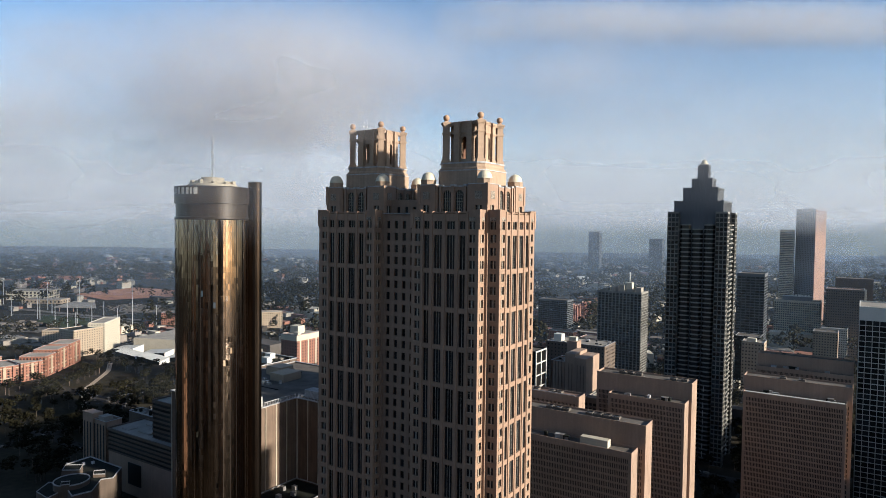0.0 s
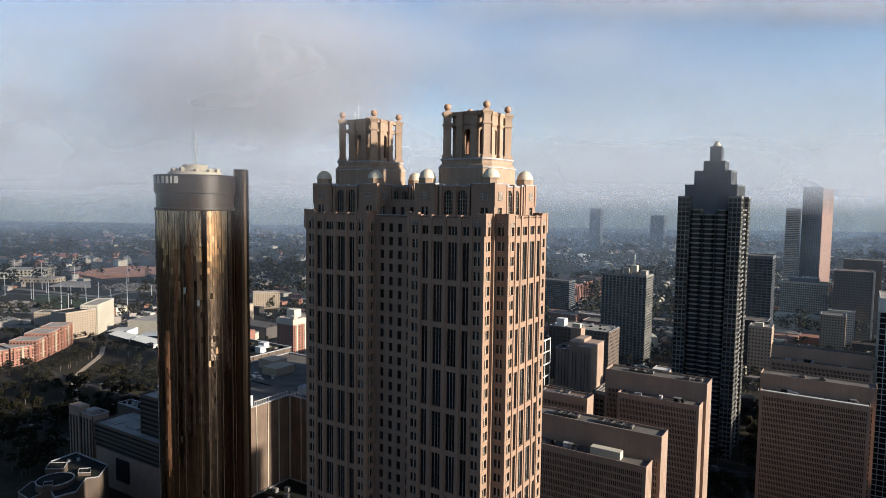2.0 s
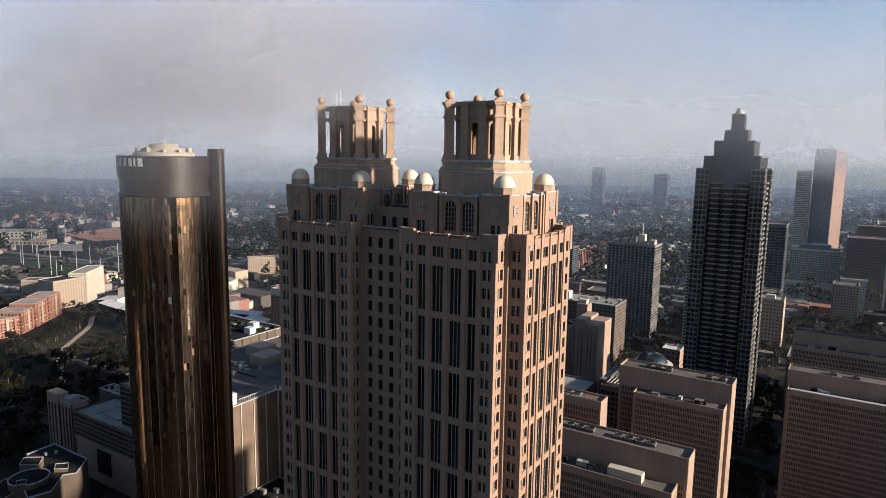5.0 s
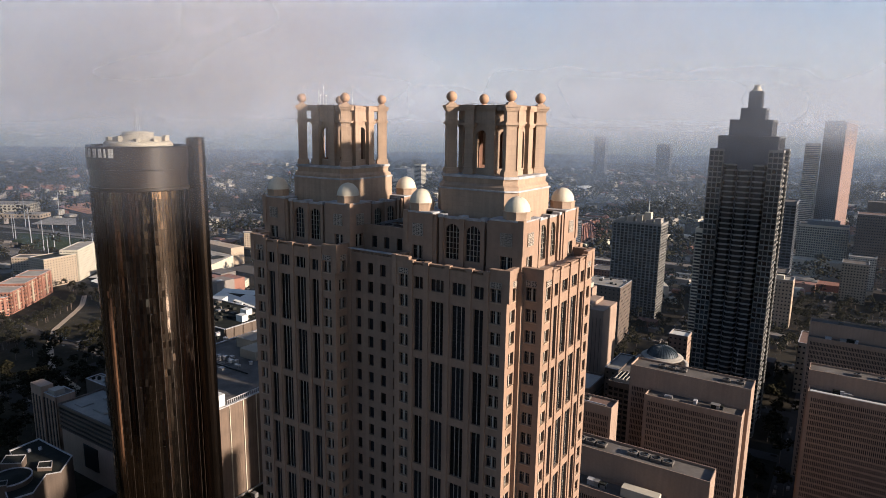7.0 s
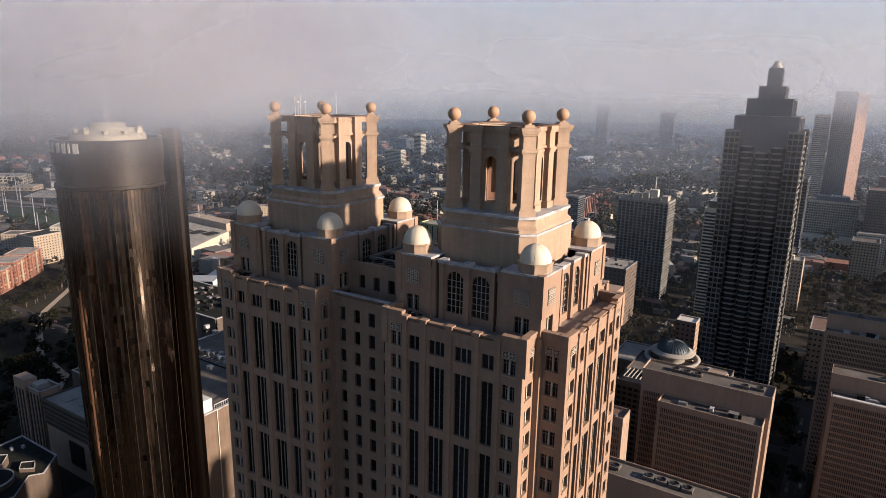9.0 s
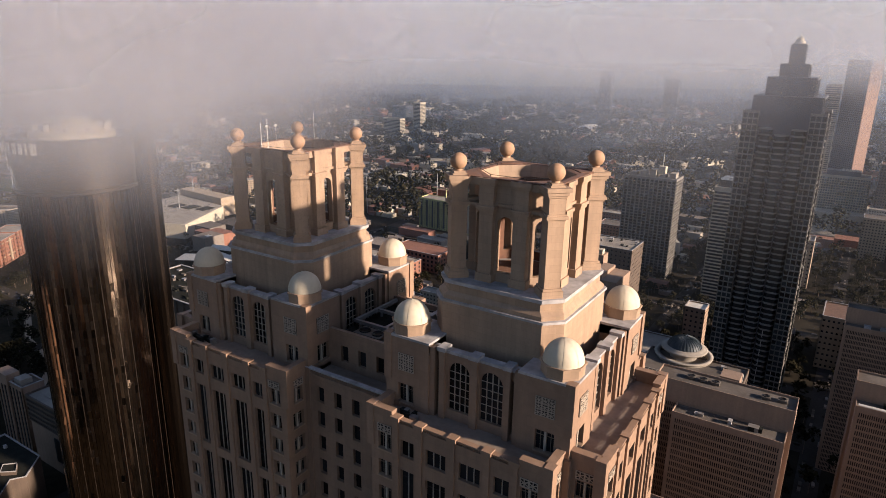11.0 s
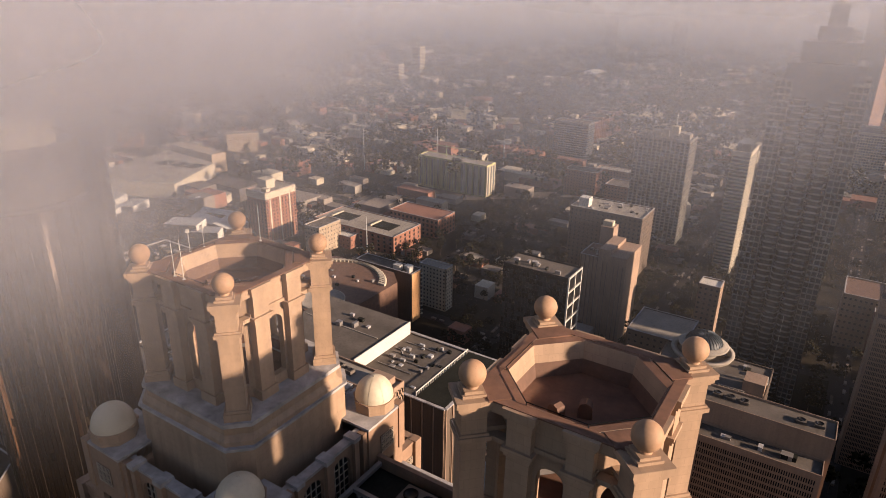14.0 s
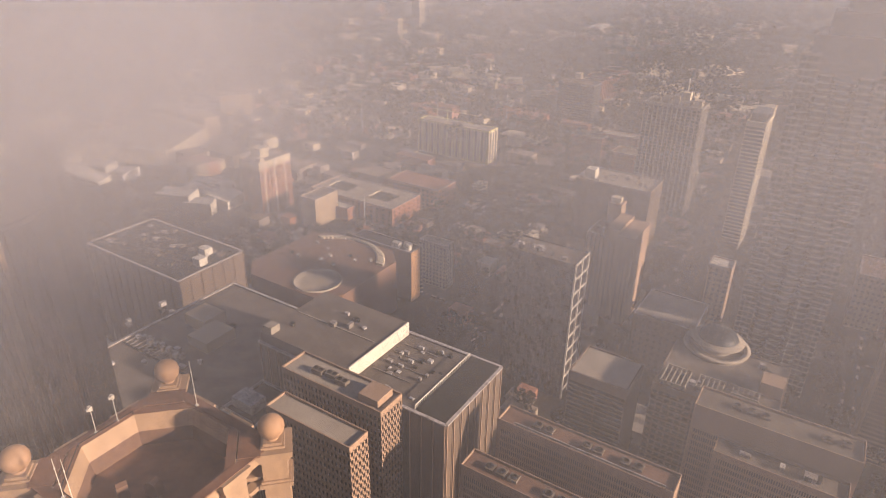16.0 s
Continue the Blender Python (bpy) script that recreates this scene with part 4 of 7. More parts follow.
def plain_building(name, label, x0, x1, y0, y1, z1, wall, roof=None, z0=0.0, rim=0.8, category="building", group="", owner=None, turn=0.0, rows=0, cols=0, glass=None, win=(1.6, 1.7), group_label=""):
    """A low or far building: walls with rim, roof, and rows of single set-back windows on the front and right sides."""
    cx, cy, w, d = (x0 + x1) / 2, (y0 + y1) / 2, x1 - x0, y1 - y0
    r = max(w, d) / 2 + 3
    TAKEN.append((cx - r, cx + r, cy - r, cy + r) if turn else (x0 - 3, x1 + 3, y0 - 3, y1 + 3))
    top = owner or thing(name, label, category, group, (cx, cy, 0))
    walls = bmesh.new()
    t = 0.5
    a = radians(turn)
    ca, sa = math.cos(a), math.sin(a)
    spec = [(Side(cx + sa * d / 2, cy - ca * d / 2, turn), w), (Side(cx + ca * w / 2, cy + sa * w / 2, turn + 90), d), (Side(cx - sa * d / 2, cy + ca * d / 2, turn + 180), w), (Side(cx - ca * w / 2, cy - sa * w / 2, turn + 270), d)]
    panes = bmesh.new()
    for k, (s, width) in enumerate(spec):
        nc = max(1, round(width / (w / cols))) if cols else 0
        if rows and cols and k < 2:
            hz = (z1 - z0 - 1.5) / rows
            cu = width / nc
            ww, wh = min(win[0], cu * 0.62), min(win[1], hz * 0.62)
            zlo = z0
            for j in range(rows):
                zc = z0 + hz * (j + 0.55)
                s.box(walls, -width / 2, width / 2, -t, 0, zlo, zc - wh / 2)
                at = -width / 2
                for i in range(nc):
                    u = -width / 2 + cu * (i + 0.5)
                    s.box(walls, at, u - ww / 2, -t, 0, zc - wh / 2, zc + wh / 2)
                    q = [s.p(u + e * ww / 2, -t + 0.15, zc + f * wh / 2) for e, f in ((-1, -1), (1, -1), (1, 1), (-1, 1))]
                    panes.faces.new([panes.verts.new(p) for p in q])
                    at = u + ww / 2
                s.box(walls, at, width / 2, -t, 0, zc - wh / 2, zc + wh / 2)
                zlo = zc + wh / 2
            s.box(walls, -width / 2, width / 2, -t, 0, zlo, z1)
        else:
            s.box(walls, -width / 2, width / 2, -t, 0, z0, z1)
    part("wall", walls, wall, top)
    if rows and cols:
        tagged(part("glazing", panes, glass or M_SLOT, top), kind="stuff")
    else:
        panes.free()
    rf = bmesh.new()
    c = [(cx + ca * (e * (w / 2 - t)) - sa * (f * (d / 2 - t)), cy + sa * (e * (w / 2 - t)) + ca * (f * (d / 2 - t))) for e, f in ((-1, -1), (1, -1), (1, 1), (-1, 1))]
    prism(rf, c, z1 - rim - 0.6, z1 - rim)
    part("roof", rf, roof or M_ROOF_GREY, top)
    rim_bm = bmesh.new()
    for s, width in spec:
        s.box(rim_bm, -width / 2, width / 2, -0.75, 0.12, z1, z1 + 0.3)
    part("coping", rim_bm, M_COPING, top)
    return top


def clutter(owner, x0, x1, y0, y1, z, count, seed):
    """Small plant boxes and a stair head on a flat roof."""
    r = random.Random(seed)
    for i in range(count):
        w, d, h = r.uniform(1.2, 4.0), r.uniform(1.2, 3.2), r.uniform(0.6, 2.2)
        x, y = r.uniform(x0 + 2, max(x0 + 2.1, x1 - w - 2)), r.uniform(y0 + 2, max(y0 + 2.1, y1 - d - 2))
        bm = bmesh.new()
        box(bm, x, x + w, y, y + d, z, z + h)
        box(bm, x - 0.12, x + w + 0.12, y - 0.12, y + d + 0.12, z + h, z + h + 0.12)
        part("roof_equipment", bm, (M_DUCT, M_ROOF_DARK, M_COPING)[i % 3], owner)


FAN = fan_mesh("cooling_fan_unit", 3.4, 3.4, 1.3, 1)
PLANT = fan_mesh("plant_unit", 5.0, 3.0, 2.0, 2)


def add_units(owner, spots, z, me=None, turn=0, label="pale rooftop cooling unit with a round fan"):
    for x, y in spots:
        piece("roof_fan_unit", me or FAN, pose(x, y, z, 0, 0, turn), owner, label)


def add_box(owner, name, x0, x1, y0, y1, z0, z1, mat, label=""):
    bm = bmesh.new()
    box(bm, x0, x1, y0, y1, z0, z1)
    bmesh.ops.bevel(bm, geom=bm.edges[:], offset=0.08, segments=1, affect="EDGES")
    return part(name, bm, mat, owner, label)


# ---- brown concrete slab towers ----
def slab_tower(x0, x1, yf, ym, yb, z_low, z_high, lx0=None, lx1=None, fans=(), label="brown precast concrete office tower with narrow window slots"):
    """A lower front slab before a higher back slab, both with close upright fins."""
    own = grid_building("office_tower", label, x0, x1, ym, yb, z_high, M_CONCRETE, M_SLOT, 0.80, 2.95, 0.37, 0.88, attic=10.5, sides="fb", roof=M_ROOF_GREY, fin_out=0.05, depth=0.22, group="concrete slab towers", solid_ends=1.4)
    grid_building("office_tower", label, lx0 or x0, lx1 or x1, yf, ym - 0.1, z_low, M_CONCRETE, M_SLOT, 0.80, 2.95, 0.37, 0.88, attic=2.6, sides="fb", roof=M_ROOF_GREY, owner=own, fin_out=0.05, depth=0.22, solid_ends=1.4)
    add_units(own, fans, z_high - 1.0)
    return own


t1 = slab_tower(-141, -80.3, 281, 290.5, 301, 103.2, 113.4, lx0=-138, lx1=-83.6, fans=[(-128 + 4.2 * i, 296) for i in range(3)] + [(-108 + 4.2 * i, 296.4) for i in range(4)])
add_box(t1, "rooftop_housing", -108, -95, 283.5, 287.5, 102.2, 105.6, M_CREAM, "pale rooftop plant housing")
t2 = slab_tower(-135.5, -80.4, 373.6, 383.5, 396.5, 104.0, 113.6, lx0=-125.0, lx1=-82.0, fans=[(-122 + 5 * i, 391) for i in range(3)] + [(-92, 390), (-86, 391)])
t3 = slab_tower(-60.5, -4.5, 423, 432, 444, 104.2, 112.2, lx0=-59.4, lx1=-7.0, fans=[(-40, 438), (-30, 438)])
add_box(t3, "roof_ledge", -58.6, -7.8, 423.6, 425.4, 103.2, 104.4, M_WHITE, "white roof edge flashing")
t4 = slab_tower(-67, -4.8, 541, 549, 560, 98.0, 106.5, fans=[(-50, 555)])
ra = grid_building("office_tower", "brown precast slab with round roof fans", -196, -131, 342, 351.6, 107.2, M_CONCRETE, M_SLOT, 0.80, 2.95, 0.37, 0.88, attic=4.0, sides="fb", roof=M_ROOF_BROWN, fin_out=0.05, depth=0.22, group="concrete slab towers", solid_ends=1.2)
add_units(ra, [(-182 + 4.6 * i, 347) for i in range(2)] + [(-163, 347), (-158.5, 347), (-149, 347), (-144.4, 347)], 106.2)
add_box(ra, "roof_kerb", -190, -134, 343.2, 343.6, 106.2, 107.4, M_COPING)
rb = grid_building("office_tower", "brown precast slab with round roof fans", -197, -146, 317, 326.2, 104.2, M_CONCRETE, M_SLOT, 0.80, 2.95, 0.37, 0.88, attic=4.0, sides="fb", roof=M_ROOF_BROWN, fin_out=0.05, depth=0.22, group="concrete slab towers", solid_ends=1.2)
add_units(rb, [(-188 + 4.6 * i, 321.6) for i in range(3)] + [(-166, 321.6), (-161.4, 321.6)], 103.2)
o1 = grid_building("office_building", "narrow brown office slab with square windows", -268.5, -228.3, 295, 305, 112.2, M_CONCRETE, M_SLOT, 1.9, 3.5, 0.75, 1.3, attic=2.2, roof=M_ROOF_PALE, group="mart offices")
o2 = grid_building("office_building", "narrow brown office slab with square windows", -276, -227.2, 311, 324, 116.8, M_CONCRETE, M_SLOT, 1.9, 3.5, 0.75, 1.3, attic=2.2, roof=M_ROOF_PALE, group="mart offices")
add_box(o2, "stair_head", -239, -230, 313, 322, 115.6, 119.0, M_CONCRETE)
add_units(o2, [(-262, 317), (-256, 318), (-250, 317)], 115.8, PLANT)

# ---- the great market halls ----
def fin_hall(name, label, x0, x1, y0, y1, z1, pitch, wall, fin_mat, roof, z0=0.0, group="market halls", half_fins=True):
    """A windowless hall whose walls carry pale upright fins."""
    TAKEN.append((x0 - 4, x1 + 4, y0 - 4, y1 + 4))
    cx, cy = (x0 + x1) / 2, (y0 + y1) / 2
    own = thing(name, label, "market hall", group, (cx, cy, 0))
    bm = bmesh.new()
    box(bm, -0.2, 0.2, -0.45, 0.02, 0, z1 - z0 - 0.52)
    fin = finish(bm, "fin", fin_mat)
    bm = bmesh.new()
    box(bm, -0.09, 0.09, -0.2, 0.02, 0, z1 - z0 - 0.52)
    thin = finish(bm, "thin_fin", wall)
    bm = bmesh.new()
    for s, w in ((Side(cx, y0, 0), x1 - x0), (Side(x1, cy, 90), y1 - y0), (Side(cx, y1, 180), x1 - x0), (Side(x0, cy, 270), y1 - y0)):
        bm = bmesh.new()
        s.box(bm, -w / 2, w / 2, -0.6, 0, z0, z1 - 0.5)
        part("wall", bm, wall, own)
        bm = bmesh.new()
        n = max(2, round(w / pitch))
        for i in range(n + 1):
            u = max(-w / 2 + 0.5, min(w / 2 - 0.5, -w / 2 + w * i / n))
            piece("fin", fin, s.place(u, 0, z0), own)
            if half_fins and 0 < i < n:
                piece("thin_fin", thin, s.place(u - 1.0, 0, z0), own)
        s.box(bm, -w / 2, w / 2, -0.6, 0.75, z1 - 0.5, z1, 0)
        part("coping", bm, M_COPING, own)
    rf = bmesh.new()
    box(rf, x0 + 0.5, x1 - 0.5, y0 + 0.5, y1 - 0.5, z1 - 2.0, z1 - 0.9)
    part("roof", rf, roof, own)
    return own


hall = fin_hall("market_hall", "dark market hall with pale fins and a cluttered flat roof", -304, -208.4, 325, 367.4, 110.2, 5.2, M_CONCRETE_DARK, M_CONCRETE, M_ROOF_GREY)
add_box(hall, "upper_roof", -303.5, -255, 325.6, 367.0, 109.3, 115.2, M_ROOF_GREY, "raised flat roof of the hall")
add_box(hall, "white_parapet", -255.0, -254.4, 326.2, 366.6, 109.3, 115.8, M_WHITE, "long white parapet wall")
add_box(hall, "dark_apron", -222.4, -209.0, 325.6, 366.8, 109.2, 110.4, M_ROOF_DARK, "dark sloping roof apron")
rail = bmesh.new()
for i in range(33):
    y = 326 + 40.0 * i / 32
    box(rail, -222.9, -222.7, y - 0.12, y + 0.12, 109.3, 112.0)
box(rail, -222.95, -222.65, 325.9, 366.2, 111.7, 112.1)
part("railing", rail, M_WHITE, hall, "pale roof railing with close posts")
rng = random.Random(5)
for i in range(26):
    x, y = rng.uniform(-251, -227), rng.uniform(329, 362)
    w, d, h = rng.uniform(0.8, 2.6), rng.uniform(0.8, 2.2), rng.uniform(0.4, 1.6)
    add_box(hall, "roof_equipment", x, x + w, y, y + d, 109.3, 109.3 + h, rng.choice([M_DUCT, M_ROOF_DARK, M_STEEL]))
for i in range(5):
    y = 331 + 7 * i
    add_box(hall, "roof_pipe", -252, -236 + 2 * (i % 3), y, y + 0.35, 109.5, 109.9, M_DUCT)
add_box(hall, "roof_seam", -301, -258, 345.8, 346.4, 115.1, 115.6, M_ROOF_PALE)
add_box(hall, "stair_head", -302, -297, 326, 331, 115, 118.5, M_ROOF_PALE)

# walls coloured darker in place of the shadow that falls on them
west = fin_hall("market_hall", "brown market hall with pale fins and plant on its roof", -385, -304.6, 266, 378, 89.5, 8.4, M_PANEL_SHADE, M_CREAM, M_ROOF_GREY, half_fins=False)
add_box(west, "white_stair_head", -313, -305.4, 266.6, 273, 88.5, 95.5, M_WHITE, "white box stair head")
add_box(west, "plant_box", -372, -357, 336, 349, 88.5, 95.0, M_TAN, "tan rooftop plant box")
add_box(west, "plant_box", -356, -342, 325, 342, 88.5, 94.0, M_TAN, "tan rooftop plant box")
add_box(west, "roof_seam", -384, -330, 308, 308.8, 88.5, 89.1, M_ROOF_DARK)
for i in range(11):
    add_box(west, "roof_equipment", -382 + 3.2 * i, -380 + 3.2 * i, 314 + (i % 3), 316.5 + (i % 3), 88.5, 90.1 + 0.3 * (i % 4), rng.choice([M_STEEL, M_DUCT]))
    add_box(west, "roof_pipe", -382 + 3.2 * i, -381.7 + 3.2 * i, 309, 314, 88.6, 89.1, M_DUCT)
# the wing that meets it in an inner corner, and the low roof between them
wing = fin_hall("market_hall", "wing of the brown market hall, walls coloured dark as shade", -304.0, -285, 300.5, 324.4, 89.5, 8.4, M_PANEL_SHADE, M_CREAM, M_ROOF_GREY, half_fins=False)
add_box(wing, "plant_box", -303, -291, 306, 314, 88.5, 93.5, M_COPING, "pale rooftop plant box")
low_roof = plain_building("office_building", "low dark roof at the foot of the market hall", -303.6, -272, 262, 299.6, 37.5, M_CONCRETE_DARK, M_ROOF_DARK, group="left blocks")
for x, y in ((-299, 281), (-294, 286), (-288, 279), (-292, 271)):
    add_box(low_roof, "roof_equipment", x, x + 3, y, y + 2.4, 36.5, 39.2, M_DUCT)
for own, ends in ((west, ((-305.2, 274, -305.2, 300),)), (wing, ((-303.6, 301.1, -285.6, 301.1),))):
    rail = bmesh.new()
    for xa, ya, xb, yb in ends:
        n = max(6, round(math.hypot(xb - xa, yb - ya) / 1.3))
        for i in range(n + 1):
            x, y = xa + (xb - xa) * i / n, ya + (yb - ya) * i / n
            box(rail, x - 0.1, x + 0.1, y - 0.1, y + 0.1, 89.4, 91.7)
        box(rail, xa - 0.12, xb + 0.12, ya - 0.12, yb + 0.12, 91.4, 91.75)
    part("railing", rail, M_COPING, own, "pale roof railing with close posts")

north = fin_hall("market_hall", "long hall with a roof full of cooling plant", -522, -428, 372, 422, 80.0, 8.0, M_CONCRETE_DARK, M_CONCRETE_DARK, M_ROOF_DARK)
for i in range(60):
    x, y = rng.uniform(-517, -434), rng.uniform(376, 416)
    add_box(north, "roof_equipment", x, x + rng.uniform(1.5, 6), y, y + rng.uniform(1.2, 4), 79, 79.4 + rng.uniform(0.3, 1.6), rng.choice([M_DUCT, M_ROOF_DARK, M_ROOF_GREY, M_ROOF_DARK]))
add_box(north, "white_plant", -447, -440, 402, 408, 79, 85, M_WHITE)
add_box(north, "white_plant", -440, -433, 392, 398, 79, 84, M_WHITE)

round_hall = thing("domed_hall", "low brown roof with a pale oval skylight", "hall", at=(-405, 500, 0))
bm = bmesh.new()
prism(bm, chamfered(45, 14, -425, 494, 45), 0, 42.5)
prism(bm, chamfered(43, 13, -425, 494, 43), 42.5, 42.6)
part("roof", bm, M_ROOF_BROWN, round_hall)
bm = bmesh.new()
lathe(bm, [(17.5, 42.0), (17.5, 43.6), (16.8, 43.9), (16.4, 43.4), (8, 44.2), (0, 44.5)], 40, -408, 468)
part("skylight", bm, M_ROOF_PALE, round_hall, "pale shallow oval skylight")
bm = bmesh.new()
for i in range(24):
    a = math.pi * (0.15 + 0.6 * i / 23)
    x, y = -425 + 43 * math.cos(a), 494 + 43 * math.sin(a)
    box(bm, x - 3.2, x + 3.2, y - 1, y + 1, 42, 44.4)
part("roof_arc", bm, M_CREAM, round_hall, "pale curved roof kerb")
TAKEN.append((-460, -350, 448, 552))
og = plain_building("apartment_block", "dark block with one sunlit orange stucco end", -436, -377.6, 541, 556, 44, M_CONCRETE_DARK, M_ROOF_GREY, group="mid blocks")
add_box(og, "end_panel", -377.55, -377.1, 541.2, 553.0, 0, 43.6, M_ORANGE, "sunlit orange stucco end wall")
for j in range(11):
    add_box(og, "balcony", -377.5, -376.0, 553.2, 555.8, 3.0 + 3.7 * j, 3.5 + 3.7 * j, M_CREAM)
    add_box(og, "balcony_glass", -377.5, -377.2, 553.2, 555.8, 3.5 + 3.7 * j, 6.6 + 3.7 * j, M_SLOT)
for x, y, w, h in ((-398, 543, 7, 4.2), (-390, 548, 6, 3.4), (-384, 543, 3, 5.0)):
    add_box(og, "roof_box", x, x + w, y, y + 5, 43.2, 43.2 + h, M_WHITE)
plain_building("apartment_block", "grey slab block with a stepped white end", -392, -365, 573, 585, 40, M_CREAM, M_ROOF_PALE, rows=11, cols=8, group="mid blocks")

# ---- bronze glass cylinder hotel ----
CYL = (-300.0, 233.0)
CYL_R = 19.0
TAKEN.append((-330, -262, 205, 268))
cyl = thing("round_hotel_tower", "round hotel tower of bronze mirror glass with a dark crown band", "hotel tower", at=(*CYL, 0))
bm = bmesh.new()
N_COL, N_ROW = 96, 62
for i in range(N_COL):
    a0, a1 = 2 * math.pi * i / N_COL + 0.003, 2 * math.pi * (i + 1) / N_COL - 0.003
    tilt, out = 0.016 * noise.noise(Vector((i * 0.31, 2.0, 0))) + rng.gauss(0, 0.003), 0.3 if (i // 3) % 4 == 0 else 0.0
    for j in range(N_ROW):
        z0, z1 = 12 + 190.3 * j / N_ROW, 12 + 190.3 * (j + 1) / N_ROW - 0.07
        t, w = tilt + rng.gauss(0, 0.005) + 0.010 * noise.noise(Vector((i * 0.5, j * 0.13, 5))), rng.gauss(-0.045, 0.016) + (rng.uniform(-0.2, 0.2) if rng.random() < 0.03 else 0)
        r = CYL_R + out
        q = [(CYL[0] + (r + d) * math.cos(a), CYL[1] + (r + d) * math.sin(a), z) for a, z, d in ((a0, z0, -t - w), (a1, z0, t - w), (a1, z1, t + w), (a0, z1, -t + w))]
        bm.faces.new([bm.verts.new(p) for p in q])
tagged(part("mirror_panes", bm, M_BRONZE, cyl, "bronze mirror glass panes, slightly uneven"), kind="stuff")
bm = bmesh.new()
lathe(bm, [(CYL_R - 0.4, 0), (CYL_R - 0.4, 203)], 96, *CYL, smooth=False)
part("core_wall", bm, M_BRONZE_DARK, cyl)
bm = bmesh.new()
box(bm, -0.10, 0.10, -0.06, 0.5, 0, 202.4)
MULL = finish(bm, "mullion", M_BRONZE_DARK)
for i in range(N_COL // 3):
    a = 2 * math.pi * 3 * i / N_COL
    piece("mullion", MULL, pose(CYL[0] + CYL_R * math.cos(a), CYL[1] + CYL_R * math.sin(a), 0, 0, 0, math.degrees(a) + 90), cyl)
bm = bmesh.new()
lathe(bm, [(CYL_R + 0.2, 202.2), (CYL_R + 0.5, 202.6), (CYL_R + 0.5, 203.6), (CYL_R - 0.3, 203.7), (CYL_R - 0.3, 210.6), (CYL_R + 0.5, 210.7), (CYL_R + 0.5, 219.4), (CYL_R + 0.1, 219.8), (CYL_R - 1.2, 219.8), (CYL_R - 1.2, 218.0), (0, 218.0)], 96, *CYL, smooth=False)
part("crown_band", bm, M_BRONZE_DARK, cyl, "plain dark bronze crown band")
bm = bmesh.new()
lathe(bm, [(13.0, 218), (13.0, 220.6), (12.2, 221.4), (9.5, 221.6), (9.5, 223.0), (6.0, 223.4), (6.0, 225.0), (0, 225.4)], 48, *CYL)
for i in range(10):
    a = i * 0.63
    x, y = CYL[0] + 11 * math.cos(a), CYL[1] + 11 * math.sin(a)
    box(bm, x - 0.9, x + 0.9, y - 0.9, y + 0.9, 221, 222.6 + (i % 3) * 0.5)
part("roof_drum", bm, M_CREAM, cyl, "pale stepped roof drum")
bm = bmesh.new()
lathe(bm, [(3.7, 0), (3.7, 222.8), (3.3, 223.2), (0, 223.2)], 18, CYL[0] + 16.0, CYL[1] + 15.2, smooth=False)
part("lift_shaft", bm, M_SHAFT, cyl, "round bronze outside lift shaft")
bm = bmesh.new()
for k in range(9):
    w = 0.5 - 0.03 * k
    for e in (-1, 1):
        for f in (-1, 1):
            box(bm, CYL[0] + e * w - 0.07, CYL[0] + e * w + 0.07, CYL[1] + f * w - 0.07, CYL[1] + f * w + 0.07, 225 + 4.8 * k, 229.8 + 4.8 * k)
    box(bm, CYL[0] - w - 0.1, CYL[0] + w + 0.1, CYL[1] - w - 0.1, CYL[1] + w + 0.1, 229.4 + 4.8 * k, 229.8 + 4.8 * k)
for k in range(5):
    box(bm, CYL[0] - 0.2, CYL[0] + 1.6, CYL[1] - 0.2, CYL[1] + 0.2, 254 + 2.6 * k, 254.8 + 2.6 * k)
part("mast", bm, M_STEEL, cyl, "slim grey lattice mast with short arms")
# the sign, as plain bars
for k, (deg, w, h) in enumerate(((-106, 2.2, 3.4), (-95.5, 1.7, 3.4), (-85.5, 1.6, 3.4), (-77, 1.4, 3.4), (-70.5, 0.6, 3.4), (-63, 1.9, 3.4))):
    bm = bmesh.new()
    a = radians(deg)
    s = Side(CYL[0] + (CYL_R + 0.55) * math.cos(a), CYL[1] + (CYL_R + 0.55) * math.sin(a), deg + 90)
    s.box(bm, -w / 2, w / 2, 0, 0.35, 215.4, 215.4 + h)
    part("sign_bar", bm, M_WHITE, cyl, "white sign bar")

# ---- the stepped dark tower ----
SX0, SX1, SY0, SY1 = -145.3, -96.8, 584, 632
dark = grid_building("skyscraper", "dark stone and glass skyscraper with a stepped pyramid top", SX0 + 4, SX1 - 4, SY0 + 4, SY1 - 4, 200, M_DARKSTONE, M_BLUEGLASS, 3.1, 3.9, 0.5, 1.5, attic=2, category="skyscraper", roof=M_DARKSTONE)
for n, (ax, ay) in enumerate(((SX0, SY0), (SX1 - 9.6, SY0), (SX0, SY1 - 9.6), (SX1 - 9.6, SY1 - 9.6))):
    grid_building("corner", "", ax, ax + 9.6, ay, ay + 9.6, 214.6, M_GREYSILL, M_BLUEGLASS, 3.2, 3.9, 0.5, 0.9, attic=1.2, owner=dark, roof=M_DARKSTONE)
cxs, cys = (SX0 + SX1) / 2, (SY0 + SY1) / 2
